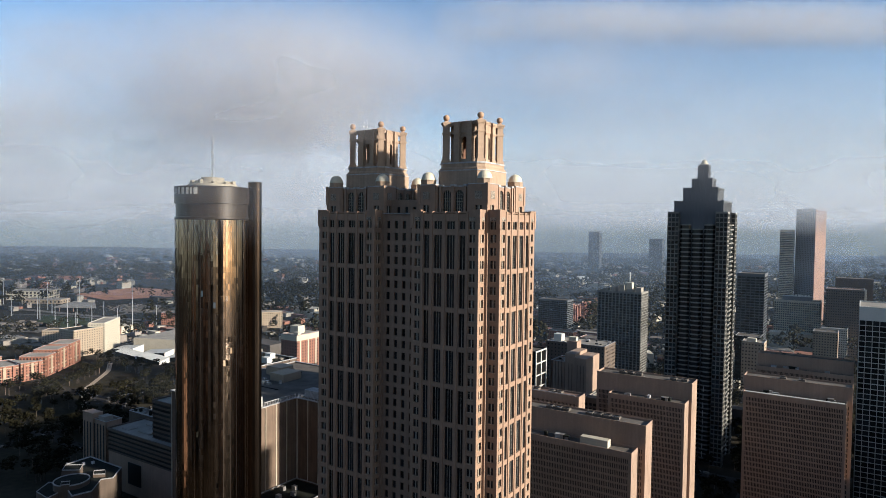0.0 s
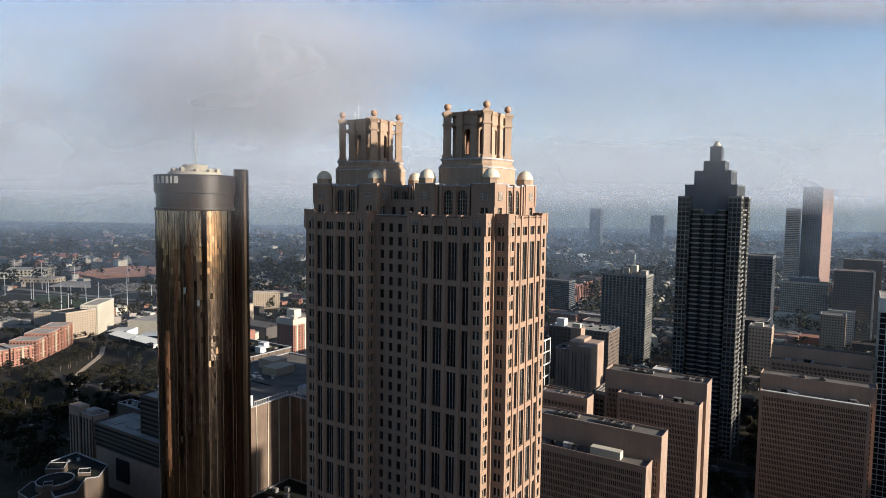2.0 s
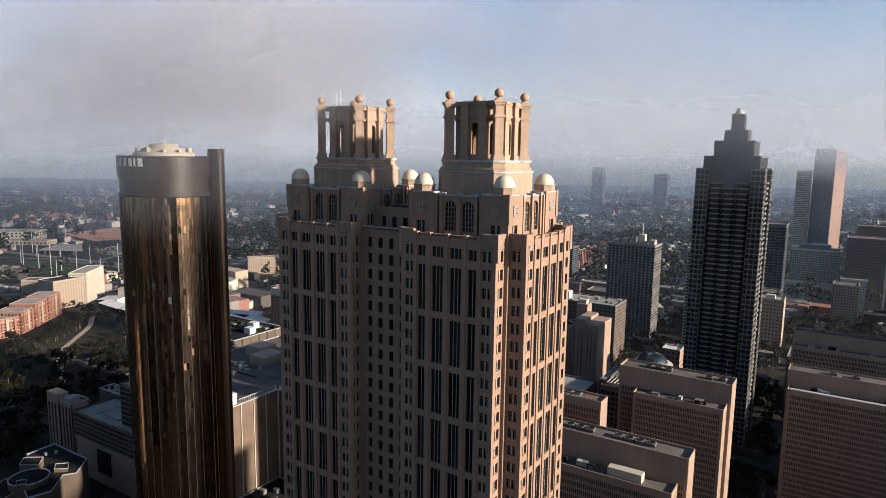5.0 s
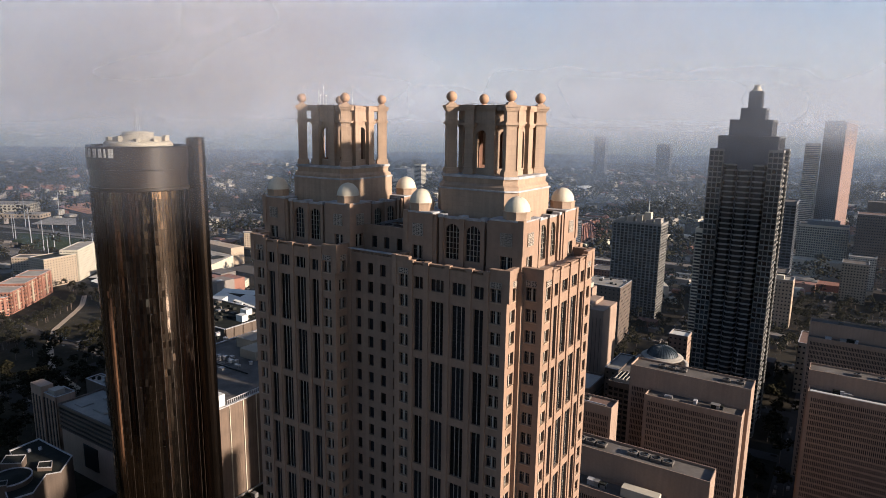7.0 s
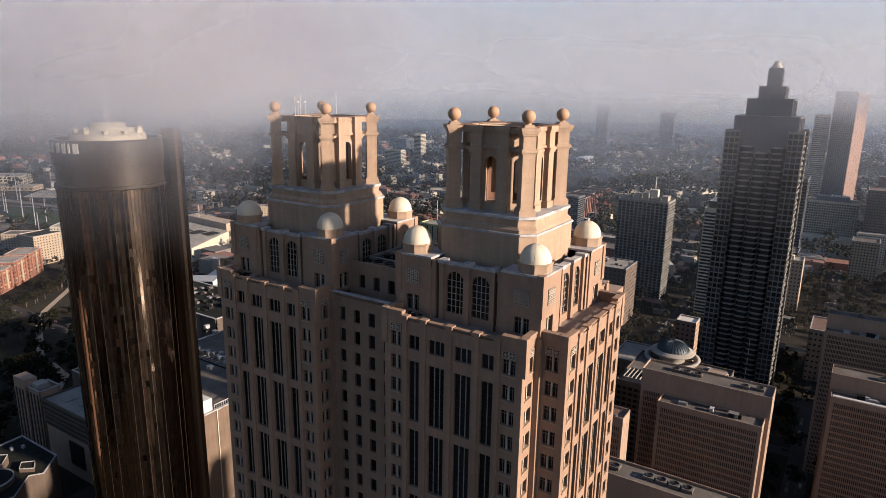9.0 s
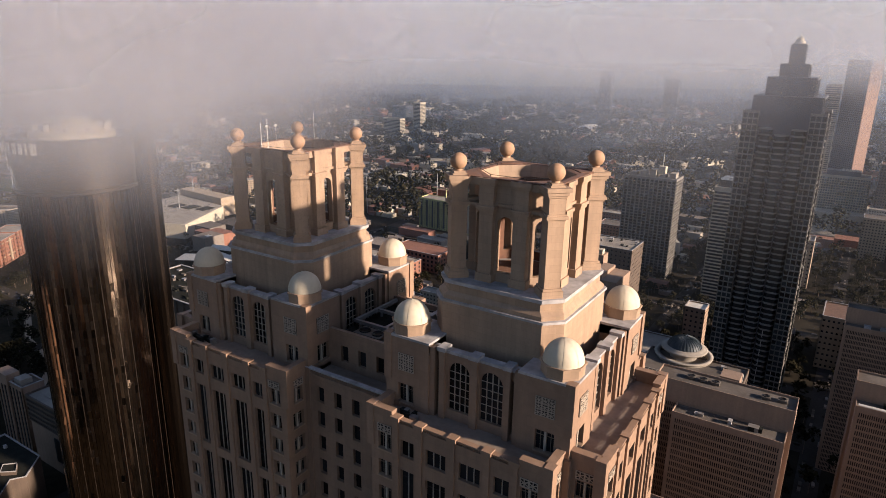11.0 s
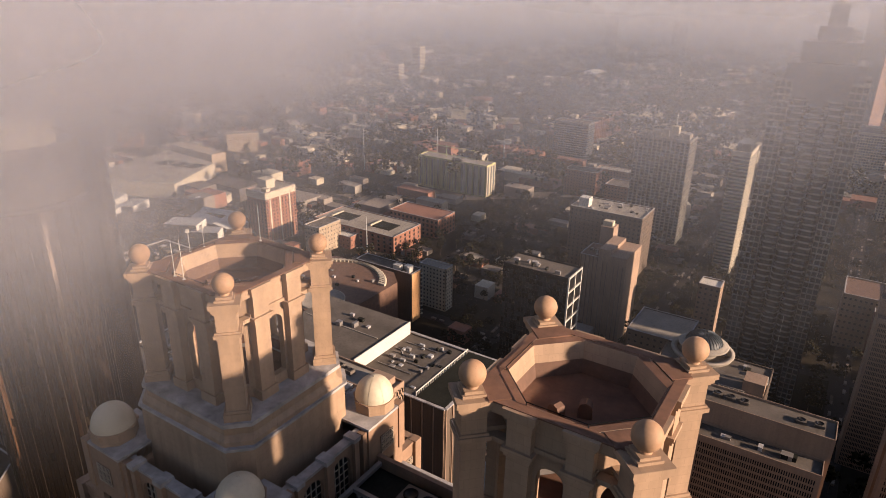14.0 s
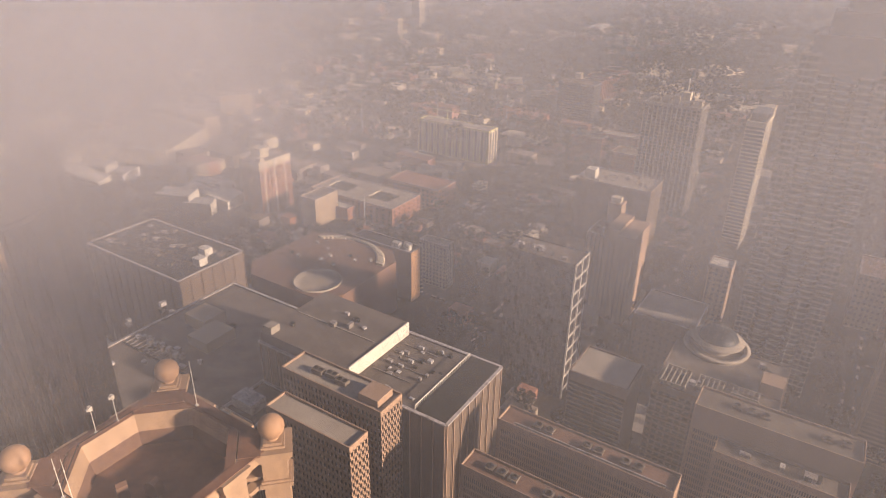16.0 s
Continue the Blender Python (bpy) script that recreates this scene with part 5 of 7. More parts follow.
# three bays on each side, with bowed sills and upright edges
for side, turn in ((Side(cxs, SY0 + 3.4, 0), 0), (Side(SX1 - 3.4, cys, 90), 90)):
    for u0, out, top in ((-9.7, 2.2, 204), (0, 2.9, 199), (9.7, 2.2, 204)):
        bay_bm = bmesh.new()
        for j in range(52):
            z = 4 + 3.9 * j
            if z > top:
                break
            o = out + 0.35 * math.sin(j * 1.7 + u0)
            pts = [(u0 - 4.5, 0), (u0 - 2.9, o), (u0 + 2.9, o), (u0 + 4.5, 0)]
            a = [bay_bm.verts.new(side.p(u, n, z)) for u, n in pts]
            b = [bay_bm.verts.new(side.p(u, n, z + 1.15)) for u, n in pts]
            for i in range(3):
                bay_bm.faces.new((a[i], a[i + 1], b[i + 1], b[i]))
            bay_bm.faces.new(b)
            bay_bm.faces.new(a[::-1])
        tagged(part("window_bay", bay_bm, M_GREYSILL, dark), kind="stuff")
        gl = bmesh.new()
        pts = [(u0 - 4.3, 0.0), (u0 - 2.8, out - 0.55), (u0 + 2.8, out - 0.55), (u0 + 4.3, 0.0)]
        a = [gl.verts.new(side.p(u, n, 3)) for u, n in pts]
        b = [gl.verts.new(side.p(u, n, top)) for u, n in pts]
        for i in range(3):
            gl.faces.new((a[i], a[i + 1], b[i + 1], b[i]))
        gl.faces.new(b)
        part("bay_glass", gl, M_BLUEGLASS, dark)
for half, z0, z1 in ((20.0, 199, 224), (14.2, 224, 235.6), (8.4, 235.6, 243.8), (4.5, 243.8, 256)):
    bm = bmesh.new()
    box(bm, cxs - half, cxs + half, cys - half, cys + half, z0, z1)
    part("stepped_top", bm, M_DARKSTONE, dark)
    bm = bmesh.new()
    for s, w in ((Side(cxs, cys - half, 0), half), (Side(cxs + half, cys, 90), half)):
        n = max(3, int(half / 1.8))
        for i in range(n):
            u = -w + 2 * w * (i + 0.5) / n
            s.box(bm, u - 0.3, u + 0.3, 0, 0.3, z0, z1 - 1.4)
        s.box(bm, -w, w, 0, 0.5, z1 - 1.2, z1 - 0.2)
    tagged(part("rib_relief", bm, M_DARKSTONE, dark), kind="stuff")
bm = bmesh.new()
lathe(bm, [(3.4, 256), (3.4, 257.4), (2.2, 258.0), (2.2, 259.6), (0, 260.0)], 16, cxs, cys)
box(bm, cxs - 2.4, cxs + 2.4, cys - 0.2, cys + 0.2, 260.0, 260.5)
box(bm, cxs - 0.15, cxs + 0.15, cys - 0.15, cys + 0.15, 260, 262.4)
part("top_lantern", bm, M_CREAM, dark, "pale lantern at the very top")
# thin white service lines on its front
bm = bmesh.new()
for k in range(9):
    box(bm, -112.6, -112.2, SY0 - 0.6, SY0 - 0.2, 6 + 7 * k, 11 + 7 * k)
part("light_strip", bm, M_WHITE, dark)

# ---- hotel with the blue saucer dome ----
hy = grid_building("atrium_hotel", "broad concrete hotel with a blue saucer restaurant on its roof", -160.5, -107.5, 429, 478, 84, M_CONCRETE_DARK, M_SLOT, 3.2, 3.2, 0.7, 1.2, attic=3, roof=M_ROOF_GREY, category="hotel")
for j in range(3):
    bm = bmesh.new()
    for i in range(6):
        box(bm, -158 + 2.2 * i + 15 * j, -157.7 + 2.2 * i + 15 * j, 432 + 4 * j, 446, 83, 85.0)
    box(bm, -158.2 + 15 * j, -146.4 + 15 * j, 431.6 + 4 * j, 432 + 4 * j, 83, 85.2)
    box(bm, -158.2 + 15 * j, -146.4 + 15 * j, 446, 446.4, 83, 85.2)
    part("skylight_frame", bm, M_ROOF_PALE, hy, "pale ribbed skylight frame")
add_box(hy, "roof_housing", -118, -108.4, 448, 458, 83.4, 90, M_CONCRETE)
add_box(hy, "roof_frame", -118.4, -108.2, 460, 461, 83.4, 88, M_WHITE)
bm = bmesh.new()
DX, DY = -142.2, 476.5
lathe(bm, [(7.4, 82.0), (7.4, 85.6), (10.0, 86.8), (12.4, 87.8), (12.7, 88.5), (12.0, 89.0), (11.0, 89.1), (10.8, 89.6), (9.3, 89.7)], 48, DX, DY)
part("saucer", bm, M_ROOF_PALE, hy, "pale saucer-shaped ring")
bm = bmesh.new()
lathe(bm, [(15.2, 82.0), (15.2, 84.2), (16.0, 84.4), (16.0, 84.9), (13.2, 84.9), (13.2, 82.0)], 48, DX, DY)
part("ring_terrace", bm, M_ROOF_PALE, hy, "pale round terrace under the saucer")
bm = bmesh.new()
lathe(bm, [(9.3, 89.5), (9.0, 90.2), (8.2, 91.7), (6.4, 93.3), (3.8, 94.5), (1.0, 95.0), (0, 95.2)], 48, DX, DY)
part("dome", bm, M_BLUEDOME, hy, "deep blue ribbed glass dome")
bm = bmesh.new()
for (r0, z0), (r1, z1) in zip([(9.3, 93.5), (8.2, 95.7), (6.4, 97.3), (3.8, 98.5)], [(8.2, 95.7), (6.4, 97.3), (3.8, 98.5), (1.0, 99.0)]):
    v = [bm.verts.new(q) for q in ((r0, -0.16, z0), (r0 + 0.2, -0.1, z0 + 0.22), (r1 + 0.2, -0.1, z1 + 0.22), (r1, -0.16, z1), (r0, 0.16, z0), (r0 + 0.2, 0.1, z0 + 0.22), (r1 + 0.2, 0.1, z1 + 0.22), (r1, 0.16, z1))]
    for q in ((0, 1, 2, 3), (7, 6, 5, 4), (1, 5, 6, 2)):
        bm.faces.new([v[i] for i in q])
RIB = finish(bm, "dome_rib", M_BLUEDOME)
for i in range(32):
    piece("dome_rib", RIB, pose(DX, DY, -4.0, 0, 0, 11.25 * i), hy)

# ---- other towers round about ----
grid_building("office_tower", "square grey block with a pale roof and louvred front", -199, -170, 424, 450, 78, M_CONCRETE_DARK, M_SLOT, 14, 2.6, 0.5, 0.8, attic=5, roof=M_ROOF_PALE, band_out=0.2)
gt = grid_building("office_tower", "dark tower whose end wall is a white frame grid", -272, -227.6, 495, 516.5, 97, M_SLOT, M_BLUEGLASS, 2.4, 3.6, 0.2, 0.5, attic=3, depth=0.25, sides="fbl", roof=M_ROOF_GREY)
bm = bmesh.new()
s = Side(-227.4, 505.75, 90)
for u in (-10.4, 0, 10.4):
    s.box(bm, u - 0.45, u + 0.45, 0, 0.9, 0, 97.2)
for j in range(10):
    s.box(bm, -10.0, 10.0, 0, 0.85, 6.4 + 10 * j - 0.45, 6.4 + 10 * j + 0.45)
part("frame_grid", bm, M_WHITE, gt, "white frame of large squares on the end wall")
grid_building("office_tower", "tall dark office tower in a white frame grid", -2.9, 46, 546, 592, 147, M_WHITE, M_SLOT, 4.1, 3.7, 0.4, 0.45, attic=9.5, roof=M_ROOF_PALE)
bei = grid_building("office_tower", "slender tan tower with sunlit balconied end", -192, -176, 796, 842, 124, M_CREAM, M_SLOT, 18, 3.5, 0.8, 1.3, attic=4, roof=M_ROOF_PALE, band_out=0.4)
add_box(bei, "roof_wedge", -190, -178, 804, 834, 123, 130, M_BLUEGLASS)
cond = grid_building("apartment_tower", "grey apartment tower with stacked balconies", -300, -242, 852, 884, 116, M_GREYSILL, M_BLUEGLASS, 4.8, 3.4, 1.3, 0.7, attic=2.5, roof=M_ROOF_PALE, category="apartment tower", fin_out=0.3, band_out=0.15)
for i in range(5):
    add_box(cond, "roof_box", -296 + 11 * i, -289 + 11 * i, 860, 872, 115, 118.5 + 2.5 * (i % 3), M_ROOF_PALE)
add_box(cond, "roof_tower", -266, -258, 864, 872, 118, 127, M_CREAM)
add_box(cond, "spire", -262.6, -261.6, 867.5, 868.5, 127, 141, M_WHITE)
em = grid_building("hospital_block", "broad white-framed hospital block with a sign on top", -125, -57, 1228, 1262, 82, M_CREAM, M_BLUEGLASS, 3.2, 3.8, 1.0, 1.2, attic=3, roof=M_ROOF_GREY, category="hospital")
add_box(em, "roof_block", -114, -70, 1236, 1254, 81, 88, M_DARKSTONE)
for k, w in enumerate((3, 4, 3, 3, 3)):
    add_box(em, "sign_bar", -95 + 4.6 * k, -95 + 4.6 * k + w, 1234.5, 1235.2, 88.2, 91.6, M_WHITE, "white sign bar")
add_box(em, "podium", -130, -50, 1205, 1228, 0, 30, M_CREAM)
plain_building("office_building", "square tan office block with punched windows", -59, -28, 1080, 1110, 54, M_TAN, M_ROOF_GREY, rows=14, cols=9, group="mid blocks")
plain_building("office_building", "cream block with rows of windows", -53, -18, 1180, 1210, 47, M_CREAM, M_ROOF_PALE, rows=13, cols=12, group="mid blocks")
bb = plain_building("office_building", "broad brown office block with a stepped roof", -49, 2, 1200, 1240, 107, M_CONCRETE_DARK, M_ROOF_BROWN, rows=26, cols=16, group="mid blocks")
add_box(bb, "attic_frame", -38, 14, 1244, 1262, 0, 122, M_CONCRETE_DARK)
add_box(bb, "pale_fin", 2.2, 5, 1201, 1206, 0, 108, M_CREAM)
grid_building("office_building", "dark glass mid-rise office block", -150, -115, 1000, 1040, 138, M_DARKSTONE, M_BLUEGLASS, 6, 3.8, 0.6, 1.2, attic=4, roof=M_ROOF_GREY, group="mid blocks")
lg = plain_building("office_building", "low tan office block with a pale roof", -128, -102, 900, 925, 58, M_TAN, M_ROOF_PALE, rows=13, cols=7, group="mid blocks")
add_box(lg, "stair_head", -122, -112, 904, 912, 57, 62, M_CREAM)
plain_building("office_building", "low tan block with ribbon windows", -80, -52, 700, 740, 46, M_TAN, M_ROOF_BROWN, rows=9, cols=8, group="mid blocks")
plain_building("office_building", "low red-brown block beside the skyscraper", -58, -30, 690, 712, 40, M_BRICK, M_ROOF_DARK, rows=8, cols=6, group="mid blocks")
grid_building("skyscraper", "slender tower with pale level bands", -153, -127, 1580, 1610, 199, M_CREAM, M_BLUEGLASS, 30, 3.8, 1.0, 1.6, attic=4, category="skyscraper")
for x, y, w, h in ((-1050, 2850, 50, 178), (-840, 3075, 60, 147), (60, 1900, 46, 226), (130, 2100, 40, 190), (-1500, 2000, 60, 60), (150, 1500, 40, 180)):
    grid_building("tower_block", "hazy grey tower block far off", x, x + w, y, y + w * 0.8, h, M_DARKSTONE, M_BLUEGLASS, 6, 4, 1.6, 1.4, attic=5, group="far towers", category="tower block")
grid_building("tower_block", "slender striped tower far off", -1225, -1200, 1742, 1770, 100, M_CREAM, M_SLOT, 25, 4, 1, 2, attic=4, group="far towers", category="tower block")
grid_building("tower_block", "pale striped slab far off", -1260, -1200, 1640, 1665, 60, M_CREAM, M_SLOT, 60, 4, 1, 2, attic=4, group="far towers", category="tower block")

wg = grid_building("office_building", "dark green glass block beside the brick row", -515, -457, 1135, 1165, 64, M_DARKSTONE, M_BLUEGLASS, 4.5, 3.6, 0.4, 1.2, attic=3, roof=M_ROOF_GREY, group="mid blocks")
for k in range(5):
    row = plain_building("apartment_block", "tall brick block with a sunlit orange side", -540, -500 - 2 * (k % 2), 1248 + 38 * k, 1284 + 38 * k, 41 - 4 * (k % 2), M_BRICK, M_ROOF_DARK, rows=9, cols=8, group="brick row", win=(2.6, 2.4))
    for i in range(4):
        add_box(row, "stair_bay", -500.2, -497, 1251 + 38 * k + 8.5 * i, 1254.5 + 38 * k + 8.5 * i, 0, 39 - 4 * (k % 2), M_BRICK)
dome = thing("domed_sports_hall", "low hall under a broad white dome", "hall", at=(-840, 2210, 0))
bm = bmesh.new()
lathe(bm, [(46, 0), (46, 8), (40, 14), (28, 20), (14, 23.5), (0, 25)], 32, -840, 2210)
part("dome_shell", bm, M_WHITE, dome)
TAKEN.append((-890, -790, 2160, 2260))
# yellow-green slab, brick schools, brick hall
ys = grid_building("apartment_slab", "unfinished slab in yellow-green sheathing", -606, -497, 880, 904, 44, M_YELLOW, M_SLOT, 4.2, 3.3, 2.5, 1.7, attic=2, roof=M_ROOF_PALE, category="apartment slab")
for i in range(11):
    add_box(ys, "blue_strip", -603 + 9.6 * i, -600.6 + 9.6 * i, 879.5, 880.1, 3, 41, M_BLUEDOME)
for i in range(4):
    add_box(ys, "end_panel", -536 + 10 * i, -530 + 10 * i, 879.6, 880.1, 2, 42, M_CREAM, "pale finished panel")
add_box(ys, "end_panel", -497, -496.5, 880.6, 903.4, 2, 42, M_CREAM, "pale finished panel")
for i in range(3):
    add_box(ys, "blue_strip", -496.6, -496.2, 883 + 7 * i, 886 + 7 * i, 3, 41, M_BLUEDOME)
crane = bmesh.new()
box(crane, -566.6, -565.8, 890, 890.8, 43, 60)
box(crane, -590, -520, 890.2, 890.7, 58, 58.8)
part("crane", crane, M_YELLOW, ys, "yellow tower crane")
def court_building(label, x0, x1, y0, y1, z1, n):
    own = plain_building("brick_hall", label, x0, x1, y0, y1, z1, M_BRICK, M_ROOF_PALE, rows=4, cols=14, group="brick halls", win=(3.0, 3.2))
    for i in range(n):
        a = x0 + (x1 - x0) * (i + 0.25) / n
        add_box(own, "roof_light_well", a, a + (x1 - x0) * 0.45 / n, y0 + (y1 - y0) * 0.3, y0 + (y1 - y0) * 0.7, z1 - 0.9, z1 - 0.3, M_ROOF_DARK, "dark light well in the roof")
        add_box(own, "roof_rim", a - 2, a, y0 + (y1 - y0) * 0.3, y0 + (y1 - y0) * 0.7, z1 - 0.9, z1 + 1.0, M_CREAM)
    return own
court_building("long red-brick hall with two light wells in a pale roof", -588, -478, 650, 700, 20, 2)
plain_building("brick_hall", "red-brick school with stepped roofs", -533, -466, 716, 752, 22, M_BRICK, M_BRICK, rows=4, cols=12, group="brick halls", win=(3, 3))
plain_building("brick_hall", "small brick hall with a pale flat roof", -560, -525, 636, 650, 14, M_BRICK, M_WHITE, rows=2, cols=6, group="brick halls")
pf = plain_building("office_building", "low flat office block with a white roof hut", -322, -250, 735, 775, 62, M_CONCRETE_DARK, M_ROOF_PALE, rows=14, cols=16, group="mid blocks")
add_box(pf, "roof_hut", -316, -306, 742, 752, 61, 70, M_WHITE)
st = plain_building("office_tower", "stepped brown concrete tower of blank upright slabs", -263, -246, 612, 640, 66, M_CONCRETE, M_ROOF_BROWN, group="mid blocks")
for x0, x1, y0, y1, z in ((-246, -236, 606, 640, 76), (-236, -223, 603, 640, 73), (-258, -247, 640, 652, 82)):
    add_box(st, "slab", x0 + 0.05, x1 - 0.05, y0, y1, 0, z, M_CONCRETE)
for i in range(12):
    add_box(st, "joint_fin", -262 + 3.3 * i, -261.6 + 3.3 * i, 602.6 if i > 8 else 605.6 if i > 5 else 611.6, 603.4 if i > 8 else 606.4 if i > 5 else 612.4, 0, 66, M_CONCRETE_DARK)
add_box(st, "roof_hut", -257, -249, 642, 648, 82, 86, M_CREAM)
plain_building("office_building", "low dark block with a lit edge", -205, -165, 560, 600, 40, M_CONCRETE_DARK, M_ROOF_PALE, rows=8, cols=9, group="mid blocks")
sm = plain_building("apartment_tower", "small brown tower with a white roof", -176, -160, 640, 656, 52, M_CONCRETE, M_WHITE, rows=12, cols=4, group="mid blocks")
for x, y, w, d, z, m in ((-345, 905, 40, 30, 40, M_BRICK), (-420, 960, 44, 24, 36, M_BRICK), (-395, 1010, 50, 20, 30, M_BRICK), (-200, 960, 60, 30, 26, M_CREAM), (-140, 930, 30, 30, 60, M_BLUEGLASS)):
    plain_building("office_building", "mid-rise city block in plain masonry", x, x + w, y, y + d, z, m, M_ROOF_PALE if z % 4 else M_ROOF_GREY, rows=max(2, int(z / 4)), cols=max(3, int(w / 4)), group="mid blocks")

clutter(gt, -271, -229, 496, 515, 96.0, 9, 1)
clutter(pf, -321, -251, 736, 774, 61.2, 14, 2)
clutter(t1, -136, -100, 282, 289, 102.2, 5, 3)
clutter(t2, -122, -84, 375, 382, 103.0, 6, 4)
clutter(t3, -57, -9, 426, 431, 103.2, 7, 5)
clutter(t4, -64, -8, 542, 548, 97.0, 6, 6)
clutter(st, -262, -247, 613, 639, 65.2, 4, 7)
clutter(hy, -159, -120, 430, 445, 83.0, 8, 8)
clutter(hy, -130, -109, 463, 477, 83.0, 5, 9)
clutter(west, -400, -330, 290, 350, 90.5, 16, 10)
clutter(hall, -300, -258, 328, 364, 115.2, 6, 11)
clutter(round_hall, -460, -392, 486, 530, 42.5, 12, 12)

# left: garage, chapel roof, hotels, brick flats
gar = grid_building("parking_garage", "grey parking garage with long open decks", -478, -398, 276, 306, 45, M_CONCRETE_DARK, M_SLOT, 80, 3.3, 1.2, 1.3, z0=28, attic=1.2, roof=M_ROOF_PALE, band_out=0.4, category="garage")
add_box(gar, "base_wall", -477.6, -398.4, 276.4, 305.6, 0, 28, M_CONCRETE, "plain brown concrete lower wall")
add_box(gar, "dark_opening", -452, -436, 276.0, 276.6, 8, 24, M_SLOT)
for x, y, w, d in ((-470, 282, 9, 8), (-452, 284, 14, 9), (-446, 296, 12, 6), (-430, 284, 10, 12), (-462, 297, 8, 5)):
    add_box(gar, "roof_deck_panel", x, x + w, y, y + d, 44.0, 44.5 + (w % 3) * 0.3, M_ROOF_PALE)
ledge = plain_building("office_building", "long low slab with a pale cluttered roof", -500, -440, 306.4, 318, 47, M_CONCRETE_DARK, M_ROOF_PALE, group="left blocks")
for i in range(14):
    add_box(ledge, "roof_equipment", -497 + 4 * i, -495.4 + 4 * i, 309 + (i * 7) % 5, 311 + (i * 7) % 5, 46, 48 + (i % 3) * 0.5, rng.choice([M_DUCT, M_ROOF_DARK]))
tw = plain_building("stair_tower", "ribbed grey concrete stair towers of the garage", -494, -479, 275, 288, 49, M_CONCRETE, M_ROOF_GREY, category="stair tower")
add_box(tw, "high_shaft", -509, -495, 274, 282, 0, 53, M_CONCRETE)
add_box(tw, "roof_hut", -492, -484, 277, 284, 48, 51.5, M_ROOF_PALE)
for i in range(7):
    add_box(tw, "upright_slot", -507 + 4.1 * i, -505.6 + 4.1 * i, 273.7 if i < 3 else 274.7, 274.1 if i < 3 else 275.1, 0, 46, M_SLOT)
gar2 = grid_building("office_building", "taller dark banded block beside the garage", -432, -390, 283, 320, 72, M_CONCRETE_DARK, M_SLOT, 20, 3.4, 0.6, 1.3, attic=1.5, roof=M_ROOF_PALE, band_out=0.3, group="left blocks")
chapel = thing("angular_hall", "low dark roof of many corners with white rims", "hall", at=(-440, 236, 0))
TAKEN.append((-465, -400, 210, 262))
ROOF_POLYS = (([(-411, 214), (-408, 225), (-422, 239), (-418, 245), (-431, 258.6), (-470, 258.4), (-468.7, 240.4), (-450, 236), (-438, 222)], 30), ([(-446, 226), (-437, 233), (-445, 239.5), (-454, 232.5)], 35), ([(-430, 238), (-424, 243), (-431, 247), (-436, 242)], 32), ([(-424, 206), (-428, 217), (-439, 225), (-449, 219), (-440, 207)], 28.5), ([(-424, 214), (-421, 218), (-426, 221), (-429, 217)], 34))
for pts, z in ROOF_POLYS:
    bm = bmesh.new()
    mx, my = sum(q[0] for q in pts) / len(pts), sum(q[1] for q in pts) / len(pts)
    inner = [(mx + (x - mx) * 0.965, my + (y - my) * 0.965) for x, y in pts]
    prism(bm, pts, 0 if z < 31 else 29.2, z - 0.6, mi=1)
    lo, hi = [bm.verts.new((*q, z - 0.6)) for q in pts], [bm.verts.new((*q, z)) for q in pts]
    li, hi2 = [bm.verts.new((*q, z - 0.58)) for q in inner], [bm.verts.new((*q, z)) for q in inner]
    for i in range(len(pts)):
        j = (i + 1) % len(pts)
        bm.faces.new((lo[i], lo[j], hi[j], hi[i])).material_index = 2
        bm.faces.new((hi[i], hi[j], hi2[j], hi2[i])).material_index = 2
        bm.faces.new((hi2[i], hi2[j], li[j], li[i])).material_index = 2
    bm.faces.new(li).material_index = 0
    part("roof", bm, [M_ROOF_DARK, M_CONCRETE_DARK, M_COPING], chapel)
bm = bmesh.new()
lathe(bm, [(10.5, 0), (10.5, 32.6)], 40, -430, 224)
part("round_wall", bm, M_CONCRETE_DARK, chapel, "dark round wall")
bm = bmesh.new()
lathe(bm, [(10.7, 32.2), (10.7, 32.9), (10.1, 32.9), (10.1, 32.3)], 40, -430, 224)
part("round_rim", bm, M_COPING, chapel, "pale round rim")
bm = bmesh.new()
lathe(bm, [(10.2, 32.1), (10.2, 32.35), (0, 32.35)], 40, -430, 224)
part("round_roof", bm, M_ROOF_DARK, chapel, "flat dark round roof")
for x, y in ((-459, 246), (-456, 251)):
    add_box(chapel, "roof_vent", x, x + 2, y, y + 1.6, 29.2, 31.2, M_COPING)


